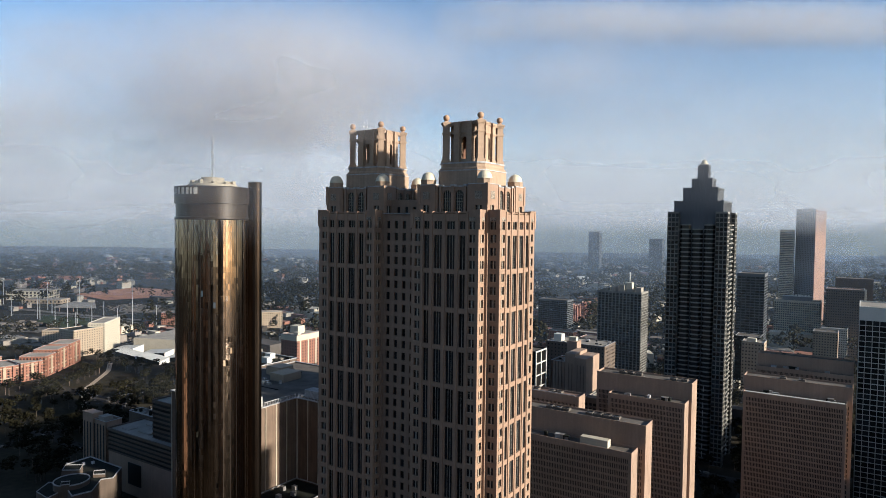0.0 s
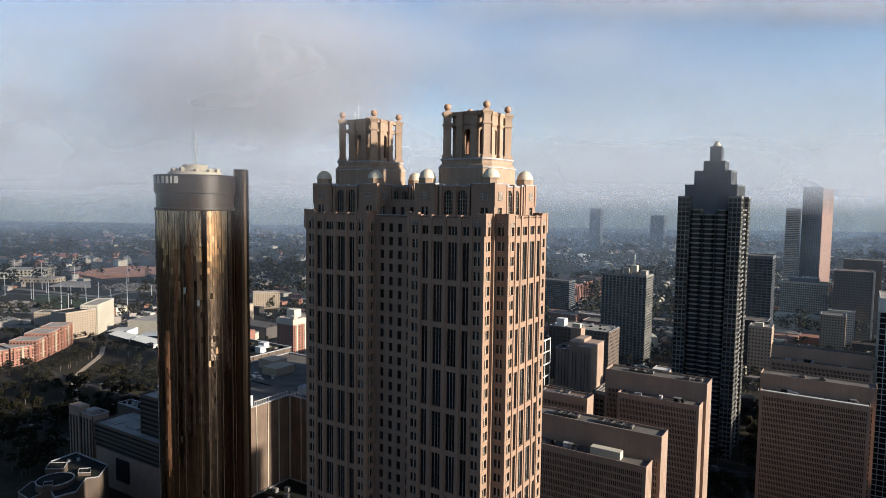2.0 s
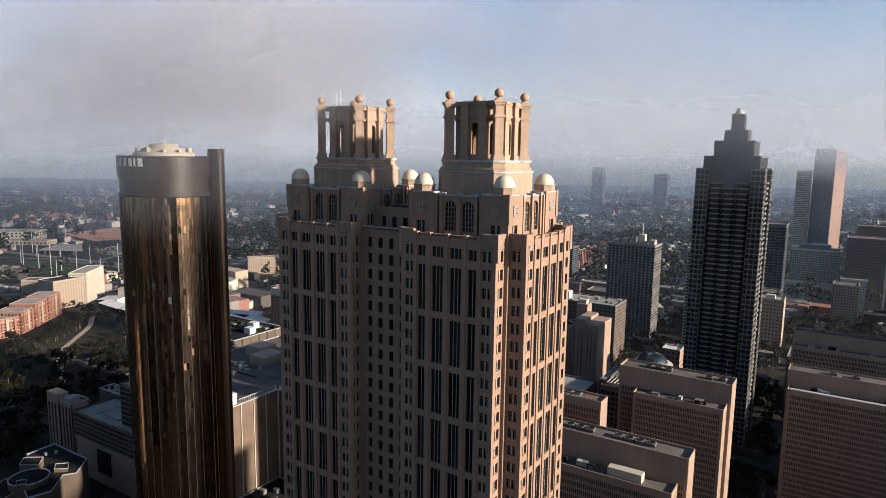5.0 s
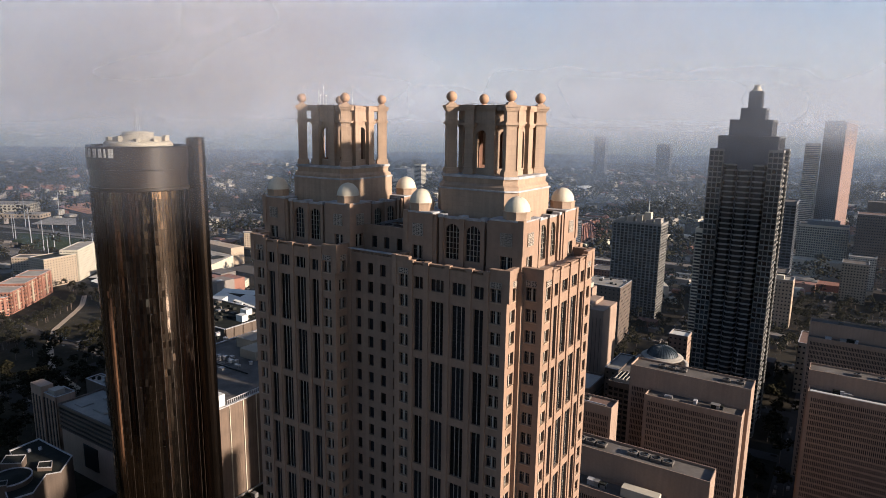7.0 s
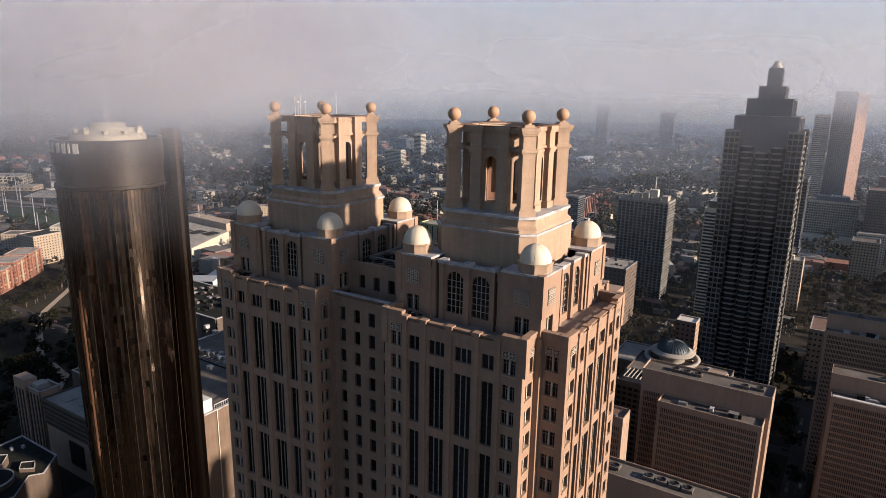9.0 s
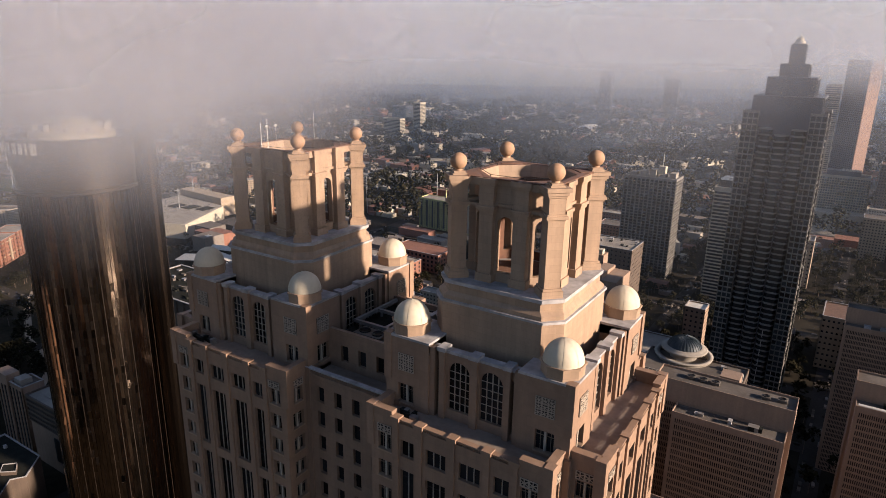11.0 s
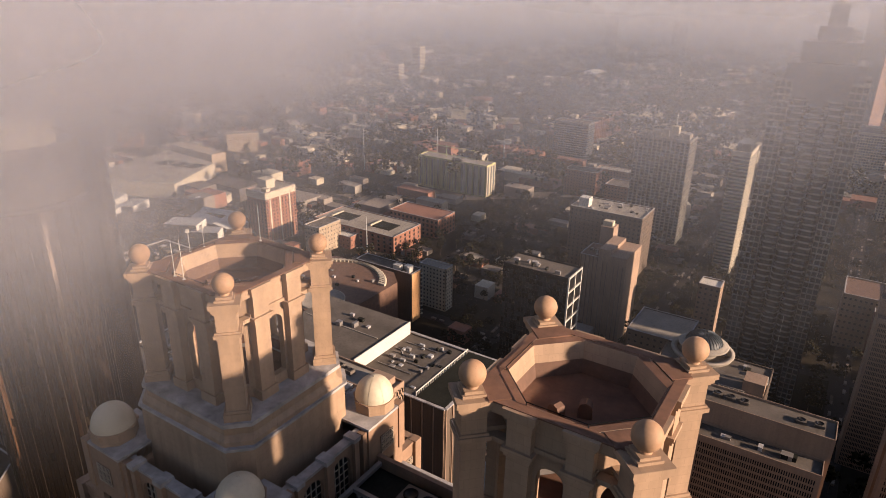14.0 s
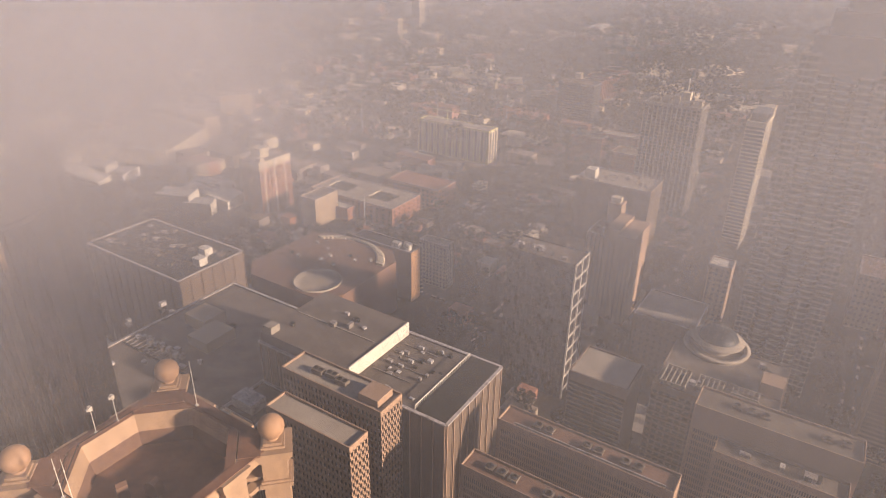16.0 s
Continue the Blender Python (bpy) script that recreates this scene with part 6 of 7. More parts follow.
# ---- left: hotels, flats, arena sheds ----
def poly_block(name, label, pts, z1, wall, roof, rows, pitch, category="building", group="", win=(1.8, 1.7), attic=1.5):
    """A block over any polygon (counter-clockwise), with rows of set-back windows on every side."""
    cx, cy = sum(q[0] for q in pts) / len(pts), sum(q[1] for q in pts) / len(pts)
    TAKEN.append((min(q[0] for q in pts) - 3, max(q[0] for q in pts) + 3, min(q[1] for q in pts) - 3, max(q[1] for q in pts) + 3))
    own = thing(name, label, category, group, (cx, cy, 0))
    walls, panes = bmesh.new(), bmesh.new()
    for (xa, ya), (xb, yb) in zip(pts, pts[1:] + pts[:1]):
        w = math.hypot(xb - xa, yb - ya)
        s = Side((xa + xb) / 2, (ya + yb) / 2, math.degrees(math.atan2(yb - ya, xb - xa)))
        n, hz = max(1, round(w / pitch)), (z1 - attic) / rows
        cu = w / n
        ww, wh = min(win[0], cu * 0.6), min(win[1], hz * 0.6)
        lo = 0
        for j in range(rows):
            zc = hz * (j + 0.55)
            s.box(walls, -w / 2, w / 2, -0.5, 0, lo, zc - wh / 2)
            at = -w / 2
            for i in range(n):
                u = -w / 2 + cu * (i + 0.5)
                s.box(walls, at, u - ww / 2, -0.5, 0, zc - wh / 2, zc + wh / 2)
                panes.faces.new([panes.verts.new(s.p(u + e * ww / 2, -0.35, zc + f * wh / 2)) for e, f in ((-1, -1), (1, -1), (1, 1), (-1, 1))])
                at = u + ww / 2
            s.box(walls, at, w / 2, -0.5, 0, zc - wh / 2, zc + wh / 2)
            lo = zc + wh / 2
        s.box(walls, -w / 2, w / 2, -0.5, 0, lo, z1)
    part("wall", walls, wall, own)
    tagged(part("glazing", panes, M_SLOT, own), kind="stuff")
    bm = bmesh.new()
    prism(bm, [(cx + (x - cx) * 0.97, cy + (y - cy) * 0.97) for x, y in pts], z1 - 1.4, z1 - 0.8)
    part("roof", bm, roof, own)
    bm = bmesh.new()
    for (xa, ya), (xb, yb) in zip(pts, pts[1:] + pts[:1]):
        w = math.hypot(xb - xa, yb - ya)
        Side((xa + xb) / 2, (ya + yb) / 2, math.degrees(math.atan2(yb - ya, xb - xa))).box(bm, -w / 2, w / 2, -0.75, 0.12, z1, z1 + 0.3)
    part("coping", bm, M_COPING, own)
    return own


def bar(x0, y0, x1, y1, depth):
    """A bar-shaped plot behind the line from one point to the other."""
    d = Vector((x1 - x0, y1 - y0)).normalized()
    nx, ny = -d.y * depth, d.x * depth
    return [(x0, y0), (x1, y1), (x1 + nx, y1 + ny), (x0 + nx, y0 + ny)]


poly_block("hotel", "white hotel slab with rows of dark windows", bar(-973, 557, -1016, 608, 24), 45, M_CREAM, M_ROOF_PALE, 12, 4.2, "hotel", "park hotels")
poly_block("hotel", "cream hotel with a yellow sunlit front", bar(-968, 508, -973, 555, 34), 40, M_TAN, M_ROOF_DARK, 11, 3.8, "hotel", "park hotels")
poly_block("hotel", "grey hotel slab behind the flats", bar(-1068, 512, -1031, 541, 24), 30, M_TAN, M_ROOF_GREY, 8, 3.8, "hotel", "park hotels")
for k, (a, b, depth, z) in enumerate((((-880, 362), (-874, 392), 44, 22), ((-874, 394), (-873, 420), 36, 23), ((-876, 424), (-893, 446), 32, 27), ((-895, 449), (-916, 474), 30, 30), ((-918, 477), (-940, 503), 28, 31), ((-950, 372), (-946, 404), 44, 22), ((-850, 318), (-846, 350), 44, 20))):
    fl = poly_block("apartment_block", "red-brick apartment block with pale bays", bar(*a, *b, depth), z, M_BRICK, M_ROOF_PALE, 6, 4.2, "apartment block", "brick flats", (2.2, 2.2))
    TAKEN.append((min(a[0], b[0]) - 5, max(a[0], b[0]) + 26, min(a[1], b[1]) - 22, max(a[1], b[1])))
    side = Side((a[0] + b[0]) / 2, (a[1] + b[1]) / 2, math.degrees(math.atan2(b[1] - a[1], b[0] - a[0])))
    wide = math.hypot(b[0] - a[0], b[1] - a[1])
    for j, lift in enumerate((0.30, 0.84)):
        bm = bmesh.new()
        side.box(bm, -wide / 2, wide / 2, 0.02, 0.5, z * lift, z * lift + 1.1)
        part("string_course", bm, M_TAN, fl, "pale stone string course")
    for i in range(3):
        bm = bmesh.new()
        u = -wide / 2 + wide * (i + 0.5) / 3
        side.box(bm, u - 1.5, u + 1.5, 0.52, 1.6, 3, z - 1)
        part("bay", bm, M_TAN if i % 2 else M_BRICK, fl, "narrow projecting bay")
# rosy granite in shade is coloured as dark stone; only the sunlit side rosy
pk = poly_block("skyscraper", "tall rosy granite tower, its shaded sides coloured dark", [(-86, 1560), (-68, 1575), (-107, 1619), (-125, 1604)], 244, M_DARKSTONE, M_DARKSTONE, 60, 5.0, "skyscraper", "", (3.0, 2.6), 6)
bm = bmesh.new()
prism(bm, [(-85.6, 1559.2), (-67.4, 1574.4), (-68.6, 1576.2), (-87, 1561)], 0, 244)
part("granite_side", bm, M_PINKSTONE, pk, "rosy granite colour, on the sunlit side only")
shed = poly_block("hall", "long pale-roofed shed with a sunlit side", bar(-1804, 780, -1725, 843, 60), 22, M_CREAM, M_ROOF_PALE, 3, 9.0, "hall", "far sheds", (5, 4))
poly_block("apartment_block", "brick block with a pale top floor", bar(-1141, 766, -1115, 790, 26), 24, M_BRICK, M_ROOF_PALE, 6, 4.0, "apartment block", "brick flats", (2.2, 2.0))
poly_block("hall", "low tan shed with a broad flat roof", bar(-1700, 770, -1620, 820, 40), 10, M_TAN, M_ROOF_PALE, 1, 9.0, "hall", "far sheds", (4, 4))
wh = poly_block("hotel", "brick hotel with a cream top storey and strips", [(-632, 596), (-604, 596), (-604, 640), (-632, 640)], 58, M_BRICK, M_ROOF_PALE, 15, 4.4, "hotel", "park hotels", (2.2, 2.0))
add_box(wh, "top_band", -632.3, -603.7, 595.6, 596.0, 50.5, 57.6, M_CREAM, "cream top storey band")
add_box(wh, "top_band", -604.0, -603.6, 596.2, 640.0, 50.5, 57.6, M_CREAM, "cream top storey band")
for i in range(3):
    add_box(wh, "corner_strip", -604.0, -603.55, 601.5 + 14.0 * i, 603.4 + 14.0 * i, 0, 50.4, M_CREAM, "cream upright strip")
add_box(wh, "roof_box", -630, -616, 610, 622, 57, 67, M_CREAM)
add_box(wh, "roof_box", -614, -606, 600, 606, 57, 61, M_CREAM)
poly_block("hotel", "long white hotel slab with dark ends", bar(-964, 846, -935, 885, 20), 31, M_TAN, M_ROOF_PALE, 9, 4.0, "hotel", "park hotels")
plain_building("hotel", "tan brick block with small windows", -560, -540, 606, 640, 30, M_TAN, M_ROOF_GREY, rows=6, cols=5, group="park hotels")
arena = thing("arena", "white arena with folded slanting roofs", "arena", at=(-690, 590, 0))
TAKEN.append((-740, -640, 552, 630))
for k, (x, y, w, d, z0, z1) in enumerate(((-734, 560, 52, 22, 8, 15), (-716, 584, 40, 20, 13, 7), (-690, 562, 40, 16, 7, 13), (-730, 606, 60, 14, 11, 15), (-676, 582, 28, 30, 14, 9))):
    bm = bmesh.new()
    v = [(x, y, 0), (x + w, y + 5, 0), (x + w - 4, y + d, 0), (x - 6, y + d - 3, 0)]
    a = [bm.verts.new(p) for p in v]
    b = [bm.verts.new((p[0], p[1], z)) for p, z in zip(v, (z0, z1, z1 + 3, z0 + 2))]
    for i in range(4):
        bm.faces.new((a[i], a[(i + 1) % 4], b[(i + 1) % 4], b[i])).material_index = 1 if i == 0 else 0
    bm.faces.new(b)
    part("roof_shell", bm, [M_WHITE, M_ROOF_DARK], arena)
add_box(arena, "white_pylon", -756, -749, 620, 627, 0, 20, M_WHITE)
big = thing("exhibition_hall", "vast pale exhibition hall with one long sunlit wall", "hall", at=(-880, 690, 0))
TAKEN.append((-1000, -815, 590, 800))
bm = bmesh.new()
prism(bm, [(-820, 640), (-868, 742), (-985, 752), (-950, 590)], 0, 20)
part("wall", bm, M_CREAM, big)
bm = bmesh.new()
prism(bm, [(-821, 641), (-868, 741), (-984, 751), (-949, 591)], 20.0, 20.6, [(-826, 642), (-870, 736), (-980, 747), (-946, 596)])
part("roof", bm, M_ROOF_PALE, big)
bm = bmesh.new()
prism(bm, [(-880, 748), (-878, 772), (-990, 778), (-988, 756)], 0, 29)
part("end_block", bm, M_TAN, big, "raised tan end block")
for k in range(3):
    add_box(big, "roof_panel", -930 + 24 * k, -912 + 24 * k, 690 + 6 * k, 712 + 6 * k, 20.3, 21.4, M_ROOF_DARK, "dark roof panel")

foyer = thing("arena_foyer", "low white foyer under folded slanting roofs", "arena", at=(-890, 570, 0))
TAKEN.append((-985, -800, 530, 600))
for x, y, w, d, z0, z1 in ((-968, 566, 46, 26, 4, 9), (-930, 548, 44, 22, 8, 4), (-905, 574, 50, 24, 4, 9), (-872, 546, 46, 24, 8, 4), (-846, 572, 30, 30, 4, 8)):
    bm = bmesh.new()
    v = [(x, y, 0), (x + w, y + 5, 0), (x + w - 4, y + d, 0), (x - 6, y + d - 3, 0)]
    lo = [bm.verts.new(p) for p in v]
    hi = [bm.verts.new((p[0], p[1], z)) for p, z in zip(v, (z0, z1, z1 + 3, z0 + 2))]
    for i in range(4):
        bm.faces.new((lo[i], lo[(i + 1) % 4], hi[(i + 1) % 4], hi[i])).material_index = 1 if i == 0 else 0
    bm.faces.new(hi)
    part("roof_shell", bm, [M_WHITE, M_ROOF_DARK], foyer)

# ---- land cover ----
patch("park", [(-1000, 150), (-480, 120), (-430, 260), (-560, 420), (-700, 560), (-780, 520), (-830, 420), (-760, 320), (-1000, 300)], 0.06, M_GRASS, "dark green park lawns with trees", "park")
patch("field", [(-1310, 610), (-1195, 680), (-1293, 742), (-1460, 704)], 0.09, M_FIELD, "flat green field between the tracks", "field")
patch("car_park", [(-1386, 826), (-1300, 876), (-1416, 950), (-1500, 899)], 0.09, M_PAVED, "pale paved car park", "car park")
patch("yard", [(-1302, 556), (-1235, 586), (-1281, 650), (-1394, 648), (-1420, 600)], 0.09, M_PAVED, "pale paved lorry yard", "yard")
strip("road", [(-1420, 590), (-1520, 672), (-1416, 726), (-1296, 744), (-1206, 756), (-1120, 840)], 9, 0.14, M_PAVED, "pale concrete road by the field")
strip("road", [(-1310, 745), (-1345, 818), (-1305, 915), (-1200, 1010)], 12, 0.15, M_PAVED, "pale concrete road by the car park")
strip("railway", [(-1700, 700), (-1480, 780), (-1290, 800), (-1120, 870)], 16, 0.12, M_ROOF_DARK, "dark railway bed")
canopy = thing("platform_canopy", "broad pale canopy roof on thin posts", "canopy", at=(-1490, 795, 0))
bm = bmesh.new()
prism(bm, [(-1495, 742), (-1412, 790), (-1506, 840), (-1558, 810)], 9.0, 10.2, bottom=True)
part("roof", bm, M_ROOF_PALE, canopy)
for x, y in ((-1488, 750), (-1462, 766), (-1436, 782), (-1510, 830), (-1535, 815), (-1470, 806)):
    add_box(canopy, "post", x, x + 1.2, y, y + 1.2, 0, 9, M_CONCRETE)
patch("clay_lot", [(-1810, 953), (-1610, 926), (-1540, 1116), (-1600, 1200), (-1855, 1158)], 0.10, M_CLAY, "cleared lot of red clay", "lot")
strip("path", [(-891, 518), (-850, 492), (-833, 477), (-778, 422), (-735, 395), (-660, 360), (-600, 350), (-540, 300)], 6, 0.12, M_TAN, "pale gravel path through the park")
strip("path", [(-720, 400), (-715, 440), (-690, 480)], 4, 0.13, M_TAN, "pale gravel path through the park")
strip("road", [(-1400, 300), (-1000, 620), (-760, 720), (-600, 800), (-300, 1060), (0, 1200)], 26, 0.16, M_ROOF_GREY, "broad grey motorway")
strip("road", [(-1700, 700), (-1100, 800), (-850, 930), (-500, 1150), (-200, 1500)], 20, 0.17, M_ROOF_GREY, "broad grey motorway")
for x in (-70, -210, -310, -425, -640):
    strip("road", [(x, 240), (x, 1600)], 13, 0.2, M_ASPHALT, "straight asphalt street")
for y in (310, 408, 560, 645, 770, 1000, 1150, 1400):
    strip("road", [(-1200, y), (200, y)], 12, 0.22, M_ASPHALT, "straight asphalt street")

# ---- scattered roofs, trees, cars and poles ----
rs = np.random.RandomState(11)


def free(x, y, r):
    return not any(a - r < x < b + r and c - r < y < d + r for a, b, c, d in TAKEN)


def many_boxes(name, spots, mat, label, category):
    """Joined small boxes (x, y, turn, w, d, h), with a low ridge on some."""
    verts, faces = [], []
    for x, y, turn, w, d, h in spots:
        ca, sa, k = math.cos(turn), math.sin(turn), len(verts)
        for z in (0, h):
            for e, f in ((-1, -1), (1, -1), (1, 1), (-1, 1)):
                verts.append((x + ca * e * w / 2 - sa * f * d / 2, y + sa * e * w / 2 + ca * f * d / 2, z))
        faces += [(k, k + 1, k + 5, k + 4), (k + 1, k + 2, k + 6, k + 5), (k + 2, k + 3, k + 7, k + 6), (k + 3, k, k + 4, k + 7), (k + 4, k + 5, k + 6, k + 7)]
    me = bpy.data.meshes.new(name)
    me.from_pydata(verts, [], faces)
    me.materials.append(mat)
    return tagged(new(name, me), label, category, kind="stuff")


def in_view(x, y):
    s, u = x * HEAD.x + y * HEAD.y, x * ACROSS.x + y * ACROSS.y
    return s > 330 and abs(u) < 0.82 * s + 60


HEAD, ACROSS = Vector((-0.5375, 0.8433, 0)), Vector((0.8433, 0.5375, 0))
roofs = {0: [], 1: [], 2: [], 3: []}
for _ in range(6500):
    s = 420 + 3300 * rs.rand() ** 1.2
    u = (rs.rand() * 2 - 1) * (0.78 * s)
    x, y = (HEAD * s + ACROSS * u)[:2]
    wood = noise.noise(Vector((x / 260, y / 260, 3)))
    town = noise.noise(Vector((x / 420, y / 420, 7)))
    big_one = rs.rand() < (0.34 if town > 0.12 else 0.05)
    w, d = (rs.uniform(24, 75), rs.uniform(14, 34)) if big_one else (rs.uniform(9, 20), rs.uniform(8, 14))
    h = rs.uniform(6, 20) if big_one else rs.uniform(4, 8)
    if not free(x, y, max(w, d) / 2) or (wood > -0.05 and not big_one) or (x < -470 and y < 560 and s < 1000) or (x > -110 and y < 1080) or (town < -0.12 and rs.rand() < 0.8) or (s > 1500 and not big_one and rs.rand() < 0.55):
        continue
    if any(abs(x - a) < 7 + w / 2 for a in (-70, -210, -310, -425, -640)) and s < 1500:
        continue
    turn = 0.0 if s < 1400 or town > 0.1 else 1.2 * round(3 * wood)
    roofs[int(rs.choice([0, 0, 1, 2, 3]) if big_one else rs.choice([0, 0, 0, 0, 0, 1, 2, 3]))].append((x, y, turn, w, d, h))
for _ in range(900):  # large pale sheds and blocks that catch the sun
    s = 900 + 2500 * rs.rand()
    u = (rs.rand() * 2 - 1) * (0.74 * s)
    x, y = (HEAD * s + ACROSS * u)[:2]
    if noise.noise(Vector((x / 330, y / 330, 21))) < 0.08 or not free(x, y, 30) or (x < -470 and y < 600):
        continue
    roofs[int(rs.choice([1, 1, 2, 3, 3, 3]))].append((x, y, rs.choice([0.0, 0.0, 0.5, -0.4]), rs.uniform(18, 70), rs.uniform(12, 28), rs.uniform(8, 22)))
for _ in range(1500):  # nearer quarters, in line with the streets
    s = 620 + 1200 * rs.rand()
    u = (rs.rand() * 2 - 1) * (0.72 * s)
    x, y = (HEAD * s + ACROSS * u)[:2]
    x, y = 22 * round(x / 22), 20 * round(y / 20)
    w, d, h = rs.uniform(10, 30), rs.uniform(9, 17), rs.uniform(4, 13)
    if not free(x, y, max(w, d) / 2 + 2) or (x < -470 and y < 560) or noise.noise(Vector((x / 300, y / 300, 3))) > 0.1 or (x > -110 and y < 1080):
        continue
    if any(abs(x - a) < 8 + w / 2 for a in (-70, -210, -310, -425, -640)) or any(abs(y - b) < 8 + d / 2 for b in (560, 645, 770, 1000, 1150, 1400)):
        continue
    roofs[int(rs.choice([0, 0, 0, 1, 2, 2, 3, 3]))].append((x, y, 0.0, w, d, h))
for k, (mat, label) in enumerate(((M_HOUSES, "scattered low grey roofs"), (M_ROOF_PALE, "scattered low pale roofs"), (M_BRICK, "scattered low brick houses"), (M_CREAM, "scattered low cream houses"))):
    many_boxes("far_house_cluster", roofs[k], mat, label, "houses")

ICO_V = np.array([(1, 0, 0), (-1, 0, 0), (0, 1, 0), (0, -1, 0), (0, 0, 1), (0, 0, -1)], float)
ICO_F = np.array([(0, 2, 4), (2, 1, 4), (1, 3, 4), (3, 0, 4), (2, 0, 5), (1, 2, 5), (3, 1, 5), (0, 3, 5)])


def woods(name, trees, clumps, size, label):
    """Trees as tapered trunks with a crown of many small uneven clumps, joined."""
    vs, fs, k = [], [], 0
    for x, y, r in trees:
        h = r * rs.uniform(1.5, 2.2)
        for _ in range(clumps):
            a, q, e = rs.uniform(0, 6.283), r * 0.75 * math.sqrt(rs.rand()), rs.uniform(-0.55, 1.0)
            q *= math.sqrt(max(0.15, 1 - e * e * 0.8))
            c = np.array((x + q * math.cos(a), y + q * math.sin(a), h + e * r * 0.65))
            turn = rs.normal(size=(3, 3))
            turn /= np.linalg.norm(turn, axis=1, keepdims=True)
            v = ICO_V @ turn * (r * rs.uniform(*size)) * (1 + 0.6 * (rs.rand(len(ICO_V), 1) - 0.5)) * np.array((1, 1, 0.75)) + c
            vs.append(v), fs.append(ICO_F + k)
            k += len(v)
    me = bpy.data.meshes.new(name)
    me.from_pydata(np.concatenate(vs).tolist(), [], np.concatenate(fs).tolist())
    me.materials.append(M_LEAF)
    me.shade_smooth()
    return tagged(new(name, me), label, "trees", kind="stuff")


near, far = [], []
for _ in range(11000):
    s = 340 + 3300 * rs.rand() ** 1.5
    u = (rs.rand() * 2 - 1) * (0.78 * s)
    x, y = (HEAD * s + ACROSS * u)[:2]
    park = x < -440 and y < 580 and s < 1050
    wood = noise.noise(Vector((x / 260, y / 260, 3)))
    if not free(x, y, 4) or (not park and s < 1600 and rs.rand() < 0.5):
        continue
    if park and noise.noise(Vector((x / 70, y / 70, 9))) > -0.05:
        continue
    if s < 1000:
        near.append((x, y, rs.uniform(4, 7.5)))
    else:
        far.append((x, y, rs.uniform(8, 14) * (1.5 if wood > 0 else 1.0)))
for _ in range(1500):  # thick park trees
    x, y = rs.uniform(-1000, -440), rs.uniform(130, 560)
    if free(x, y, 4) and noise.noise(Vector((x / 90, y / 90, 4))) < 0.02 and y < 560 - 0.25 * (x + 440):
        near.append((x, y, rs.uniform(4, 7)))
for _ in range(1300):  # street trees between the nearer blocks
    x, y = rs.uniform(-480, 20), rs.uniform(400, 1080)
    if free(x, y, 3) and min(abs(x - a) for a in (-70, -210, -310, -425)) > 8:
        near.append((x, y, rs.uniform(3.5, 6)))
woods("city_tree_cover", near, 48, (0.12, 0.25), "dark green city and park trees")
woods("far_wood", far, 20, (0.13, 0.27), "dark hazy woods between the houses")
trunk = bmesh.new()
for x, y, r in near[::2]:
    prism(trunk, ngon(0.3, 5, x, y), 0, r * 1.3, ngon(0.15, 5, x, y))
tagged(part("tree_trunk_cover", trunk, M_BARK), "brown tree trunks under the crowns", "trees", kind="stuff")
cars = []
for _ in range(26):
    cars.append((rs.uniform(-1390, -1270), rs.uniform(575, 640), 0.5, 13, 3, 3.8))
for _ in range(170):
    cars.append((-1395 + 2.9 * rs.randint(-30, 30) * 0.87 + 6 * rs.randint(-5, 5), 885 + 2.9 * rs.randint(-14, 14) * 0.5 + 10 * rs.randint(-4, 4), 0.53, 4.6, 1.9, 1.5))
for _ in range(1500):
    x0 = float(rs.choice([-70, -210, -310, -425, -640]))
    if rs.rand() < 0.5:
        cars.append((x0 + rs.choice([-3.4, 3.4]), rs.uniform(250, 1300), 1.57, 4.4, 1.8, 1.5))
    else:
        cars.append((rs.uniform(-1100, 150), float(rs.choice([310, 408, 560, 645, 770, 1000])) + rs.choice([-3, 3]), 0, 4.4, 1.8, 1.5))
for _ in range(900):
    lot = [(-760, 640), (-640, 690), (-1050, 640), (-560, 560), (-900, 720)][rs.randint(5)]
    cars.append((lot[0] + 3 * rs.randint(-14, 14), lot[1] + 8 * rs.randint(-4, 4), 1.57, 4.4, 1.8, 1.5))
many_boxes("parked_car_cover", [c for c in cars if free(c[0], c[1], 2) or (c[0] < -1190 and c[1] < 960)], M_HOUSES, "tiny parked cars along streets and lots", "cars")
mast = bmesh.new()
for x, y, h in ((-1010, 600, 60), (-1060, 560, 55), (-1130, 700, 60), (-900, 690, 52), (-960, 760, 50), (-1240, 640, 55), (-720, 900, 60), (-640, 980, 60), (-820, 1080, 50), (-560, 1050, 55), (-505, 640, 40), (-1713, 736, 60), (-1641, 742, 58), (-1529, 746, 62), (-1539, 822, 66), (-1501, 929, 66), (-1497, 658, 42), (-1410, 668, 46), (-1392, 664, 46), (-1464, 723, 48), (-1327, 661, 44), (-1256, 666, 40), (-1234, 682, 40), (-1307, 747, 36), (-1117, 740, 44)):
    prism(mast, ngon(0.7, 6, x, y), 0, h, ngon(0.35, 6, x, y))
tagged(part("light_pole_row", mast, M_STEEL), "tall slim floodlight poles", "poles", kind="stuff")


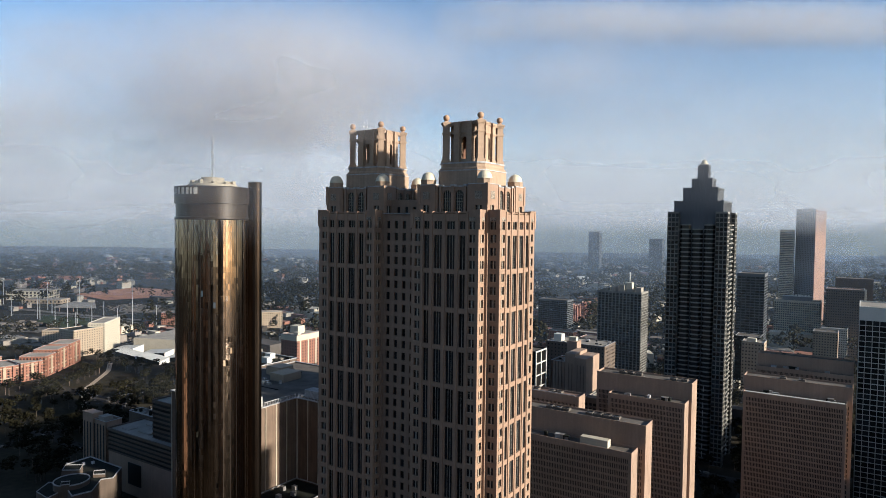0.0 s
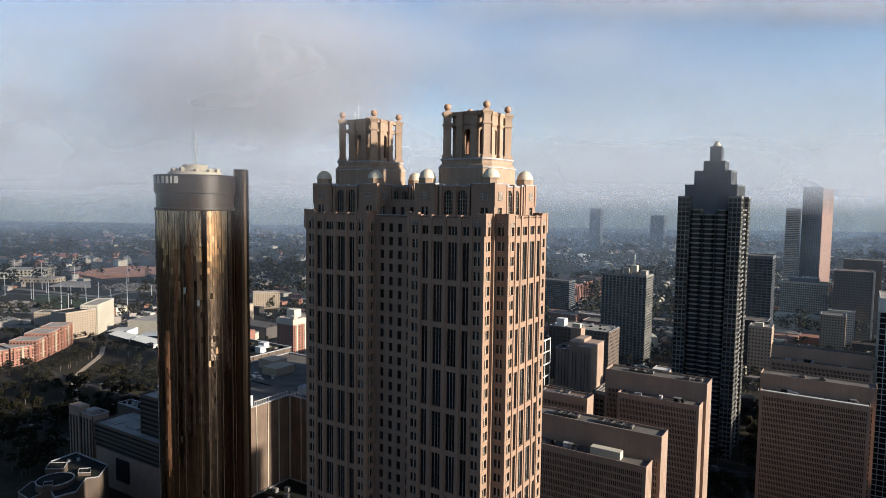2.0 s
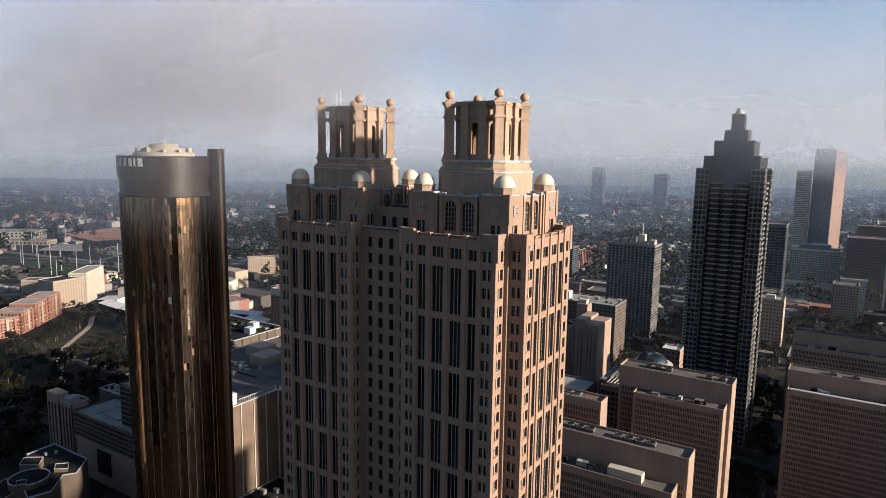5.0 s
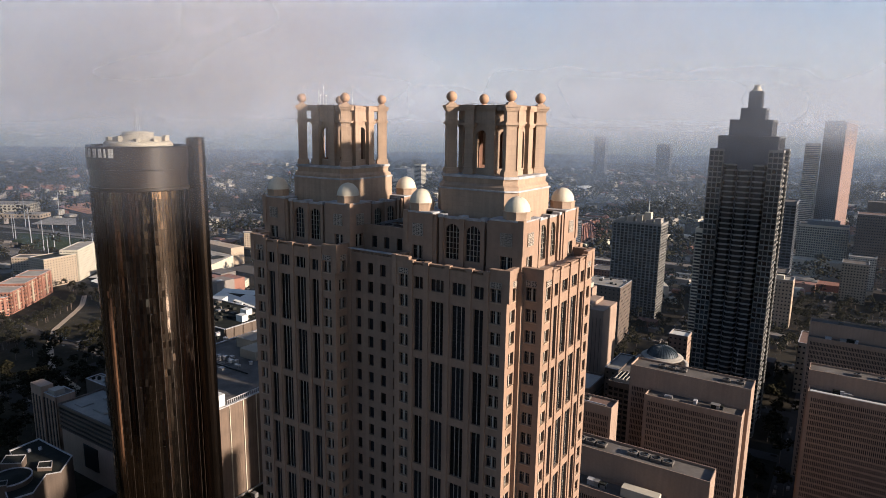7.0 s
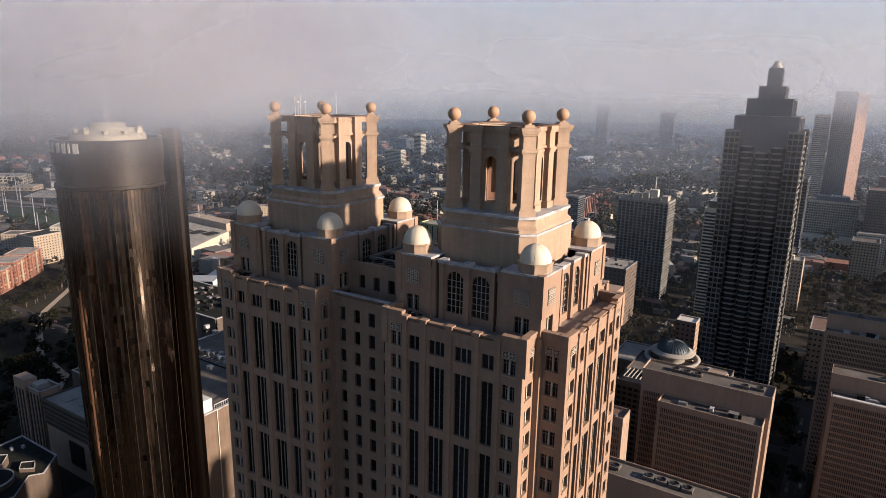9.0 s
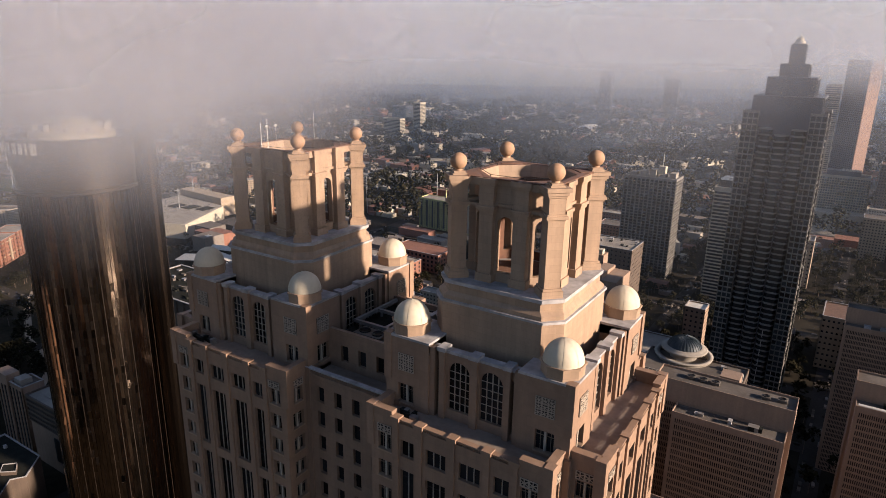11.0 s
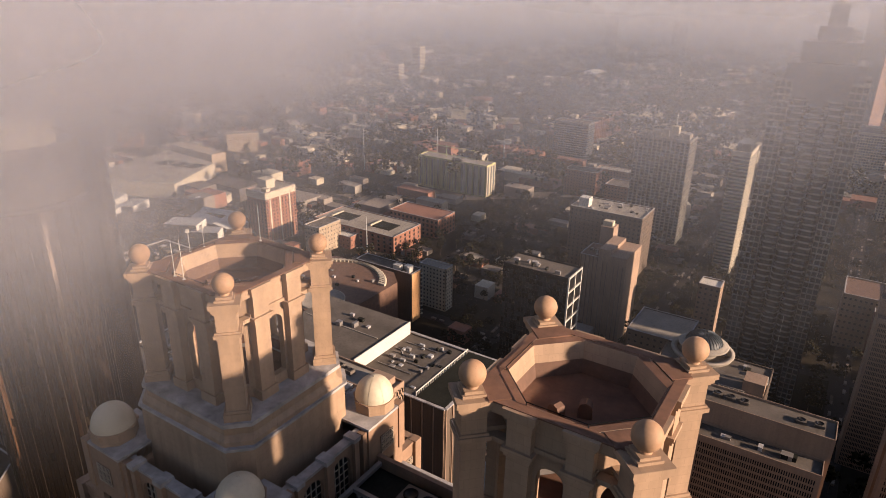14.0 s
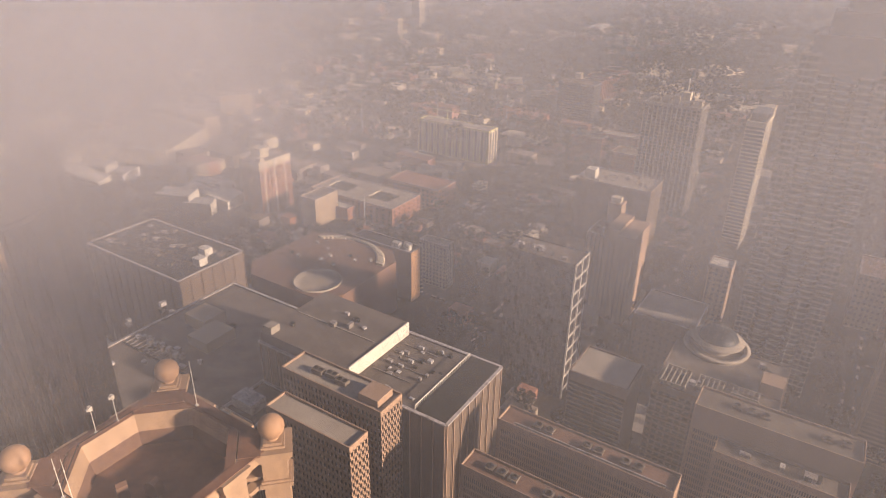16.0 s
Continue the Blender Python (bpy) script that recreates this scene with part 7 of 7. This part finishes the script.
# ---- fog ----
def veil(name, s, thick, z0, z1, mat, label, u0=None, u1=None):
    half = 0.78 * s + 160
    bm = bmesh.new()
    c = HEAD * s
    u0, u1 = -half if u0 is None else u0, half if u1 is None else u1
    v = [bm.verts.new(c + ACROSS * u + Vector((0, 0, z))) for u, z in ((u0, z0), (u1, z0), (u1, z1), (u0, z1))]
    bm.faces.new(v)
    ob = tagged(part(name, bm, mat), label, "fog", "fog banks", "stuff")
    ob.color = (1, 1, 1, thick)
    return ob


FOG_STEPS = (208, 212, 216, 220, 225, 230, 236, 242, 249, 257, 266, 277, 290, 308, 330)
for a, b in zip(FOG_STEPS, FOG_STEPS[1:]):
    veil("fog_bank", a, 0.035 * (b - a) * (0.2 if a < 232 else 1.35 if a < 262 else 0.8), 237, 279, M_FOG, "thin pale fog drifting over the rooftops")
BANK_STEPS = (210, 215, 221, 228, 236, 245, 255, 267, 282, 300, 322, 345)
for a, b in zip(BANK_STEPS, BANK_STEPS[1:]):
    veil("fog_bank", a, 0.056 * (b - a) * (0.95 if a < 262 else 0.4), 225, 281, M_BANK, "thicker pale fog beside the round tower", None, -8)
for s in (278, 291, 304, 317, 330):
    veil("fog_bank", s, 0.18, 185, 281, M_LOW, "low fog wisps round the round tower's top", None, -62)
for s in (207, 212, 218, 225, 233, 243):
    veil("fog_bank", s, 0.045, 246, 285, M_TOP, "pale fog layer high over the rooftops")
for s in (207, 210, 213, 217, 221):
    veil("fog_bank", s, 0.3, 252, 276, M_NEAR, "pale fog close over the far crown", -20, None)
for s in (246, 266, 286, 306, 328):
    veil("fog_bank", s, 0.12, 206, 268, M_WISP, "low fog wisps before the stepped skyscraper", -10, None)
for s, k in ((1000, 0.45), (1170, 0.6), (1330, 0.75), (1600, 0.5), (2050, 0.5), (2900, 0.5), (3900, 0.5)):
    veil("fog_bank", s, k, 90, 600, M_FAR, "pale fog over the far city")
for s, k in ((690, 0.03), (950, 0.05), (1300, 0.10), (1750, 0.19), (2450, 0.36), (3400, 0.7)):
    veil("haze_bank", s, k, 0, 330, M_HAZE, "thin blue-grey haze, coloured dark as if under cloud")
for s, k in ((2650, 0.65), (3500, 0.9)):
    veil("cloud_bank", s, k, 60, 1150, M_CLOUD, "low grey cloud bank along the horizon")
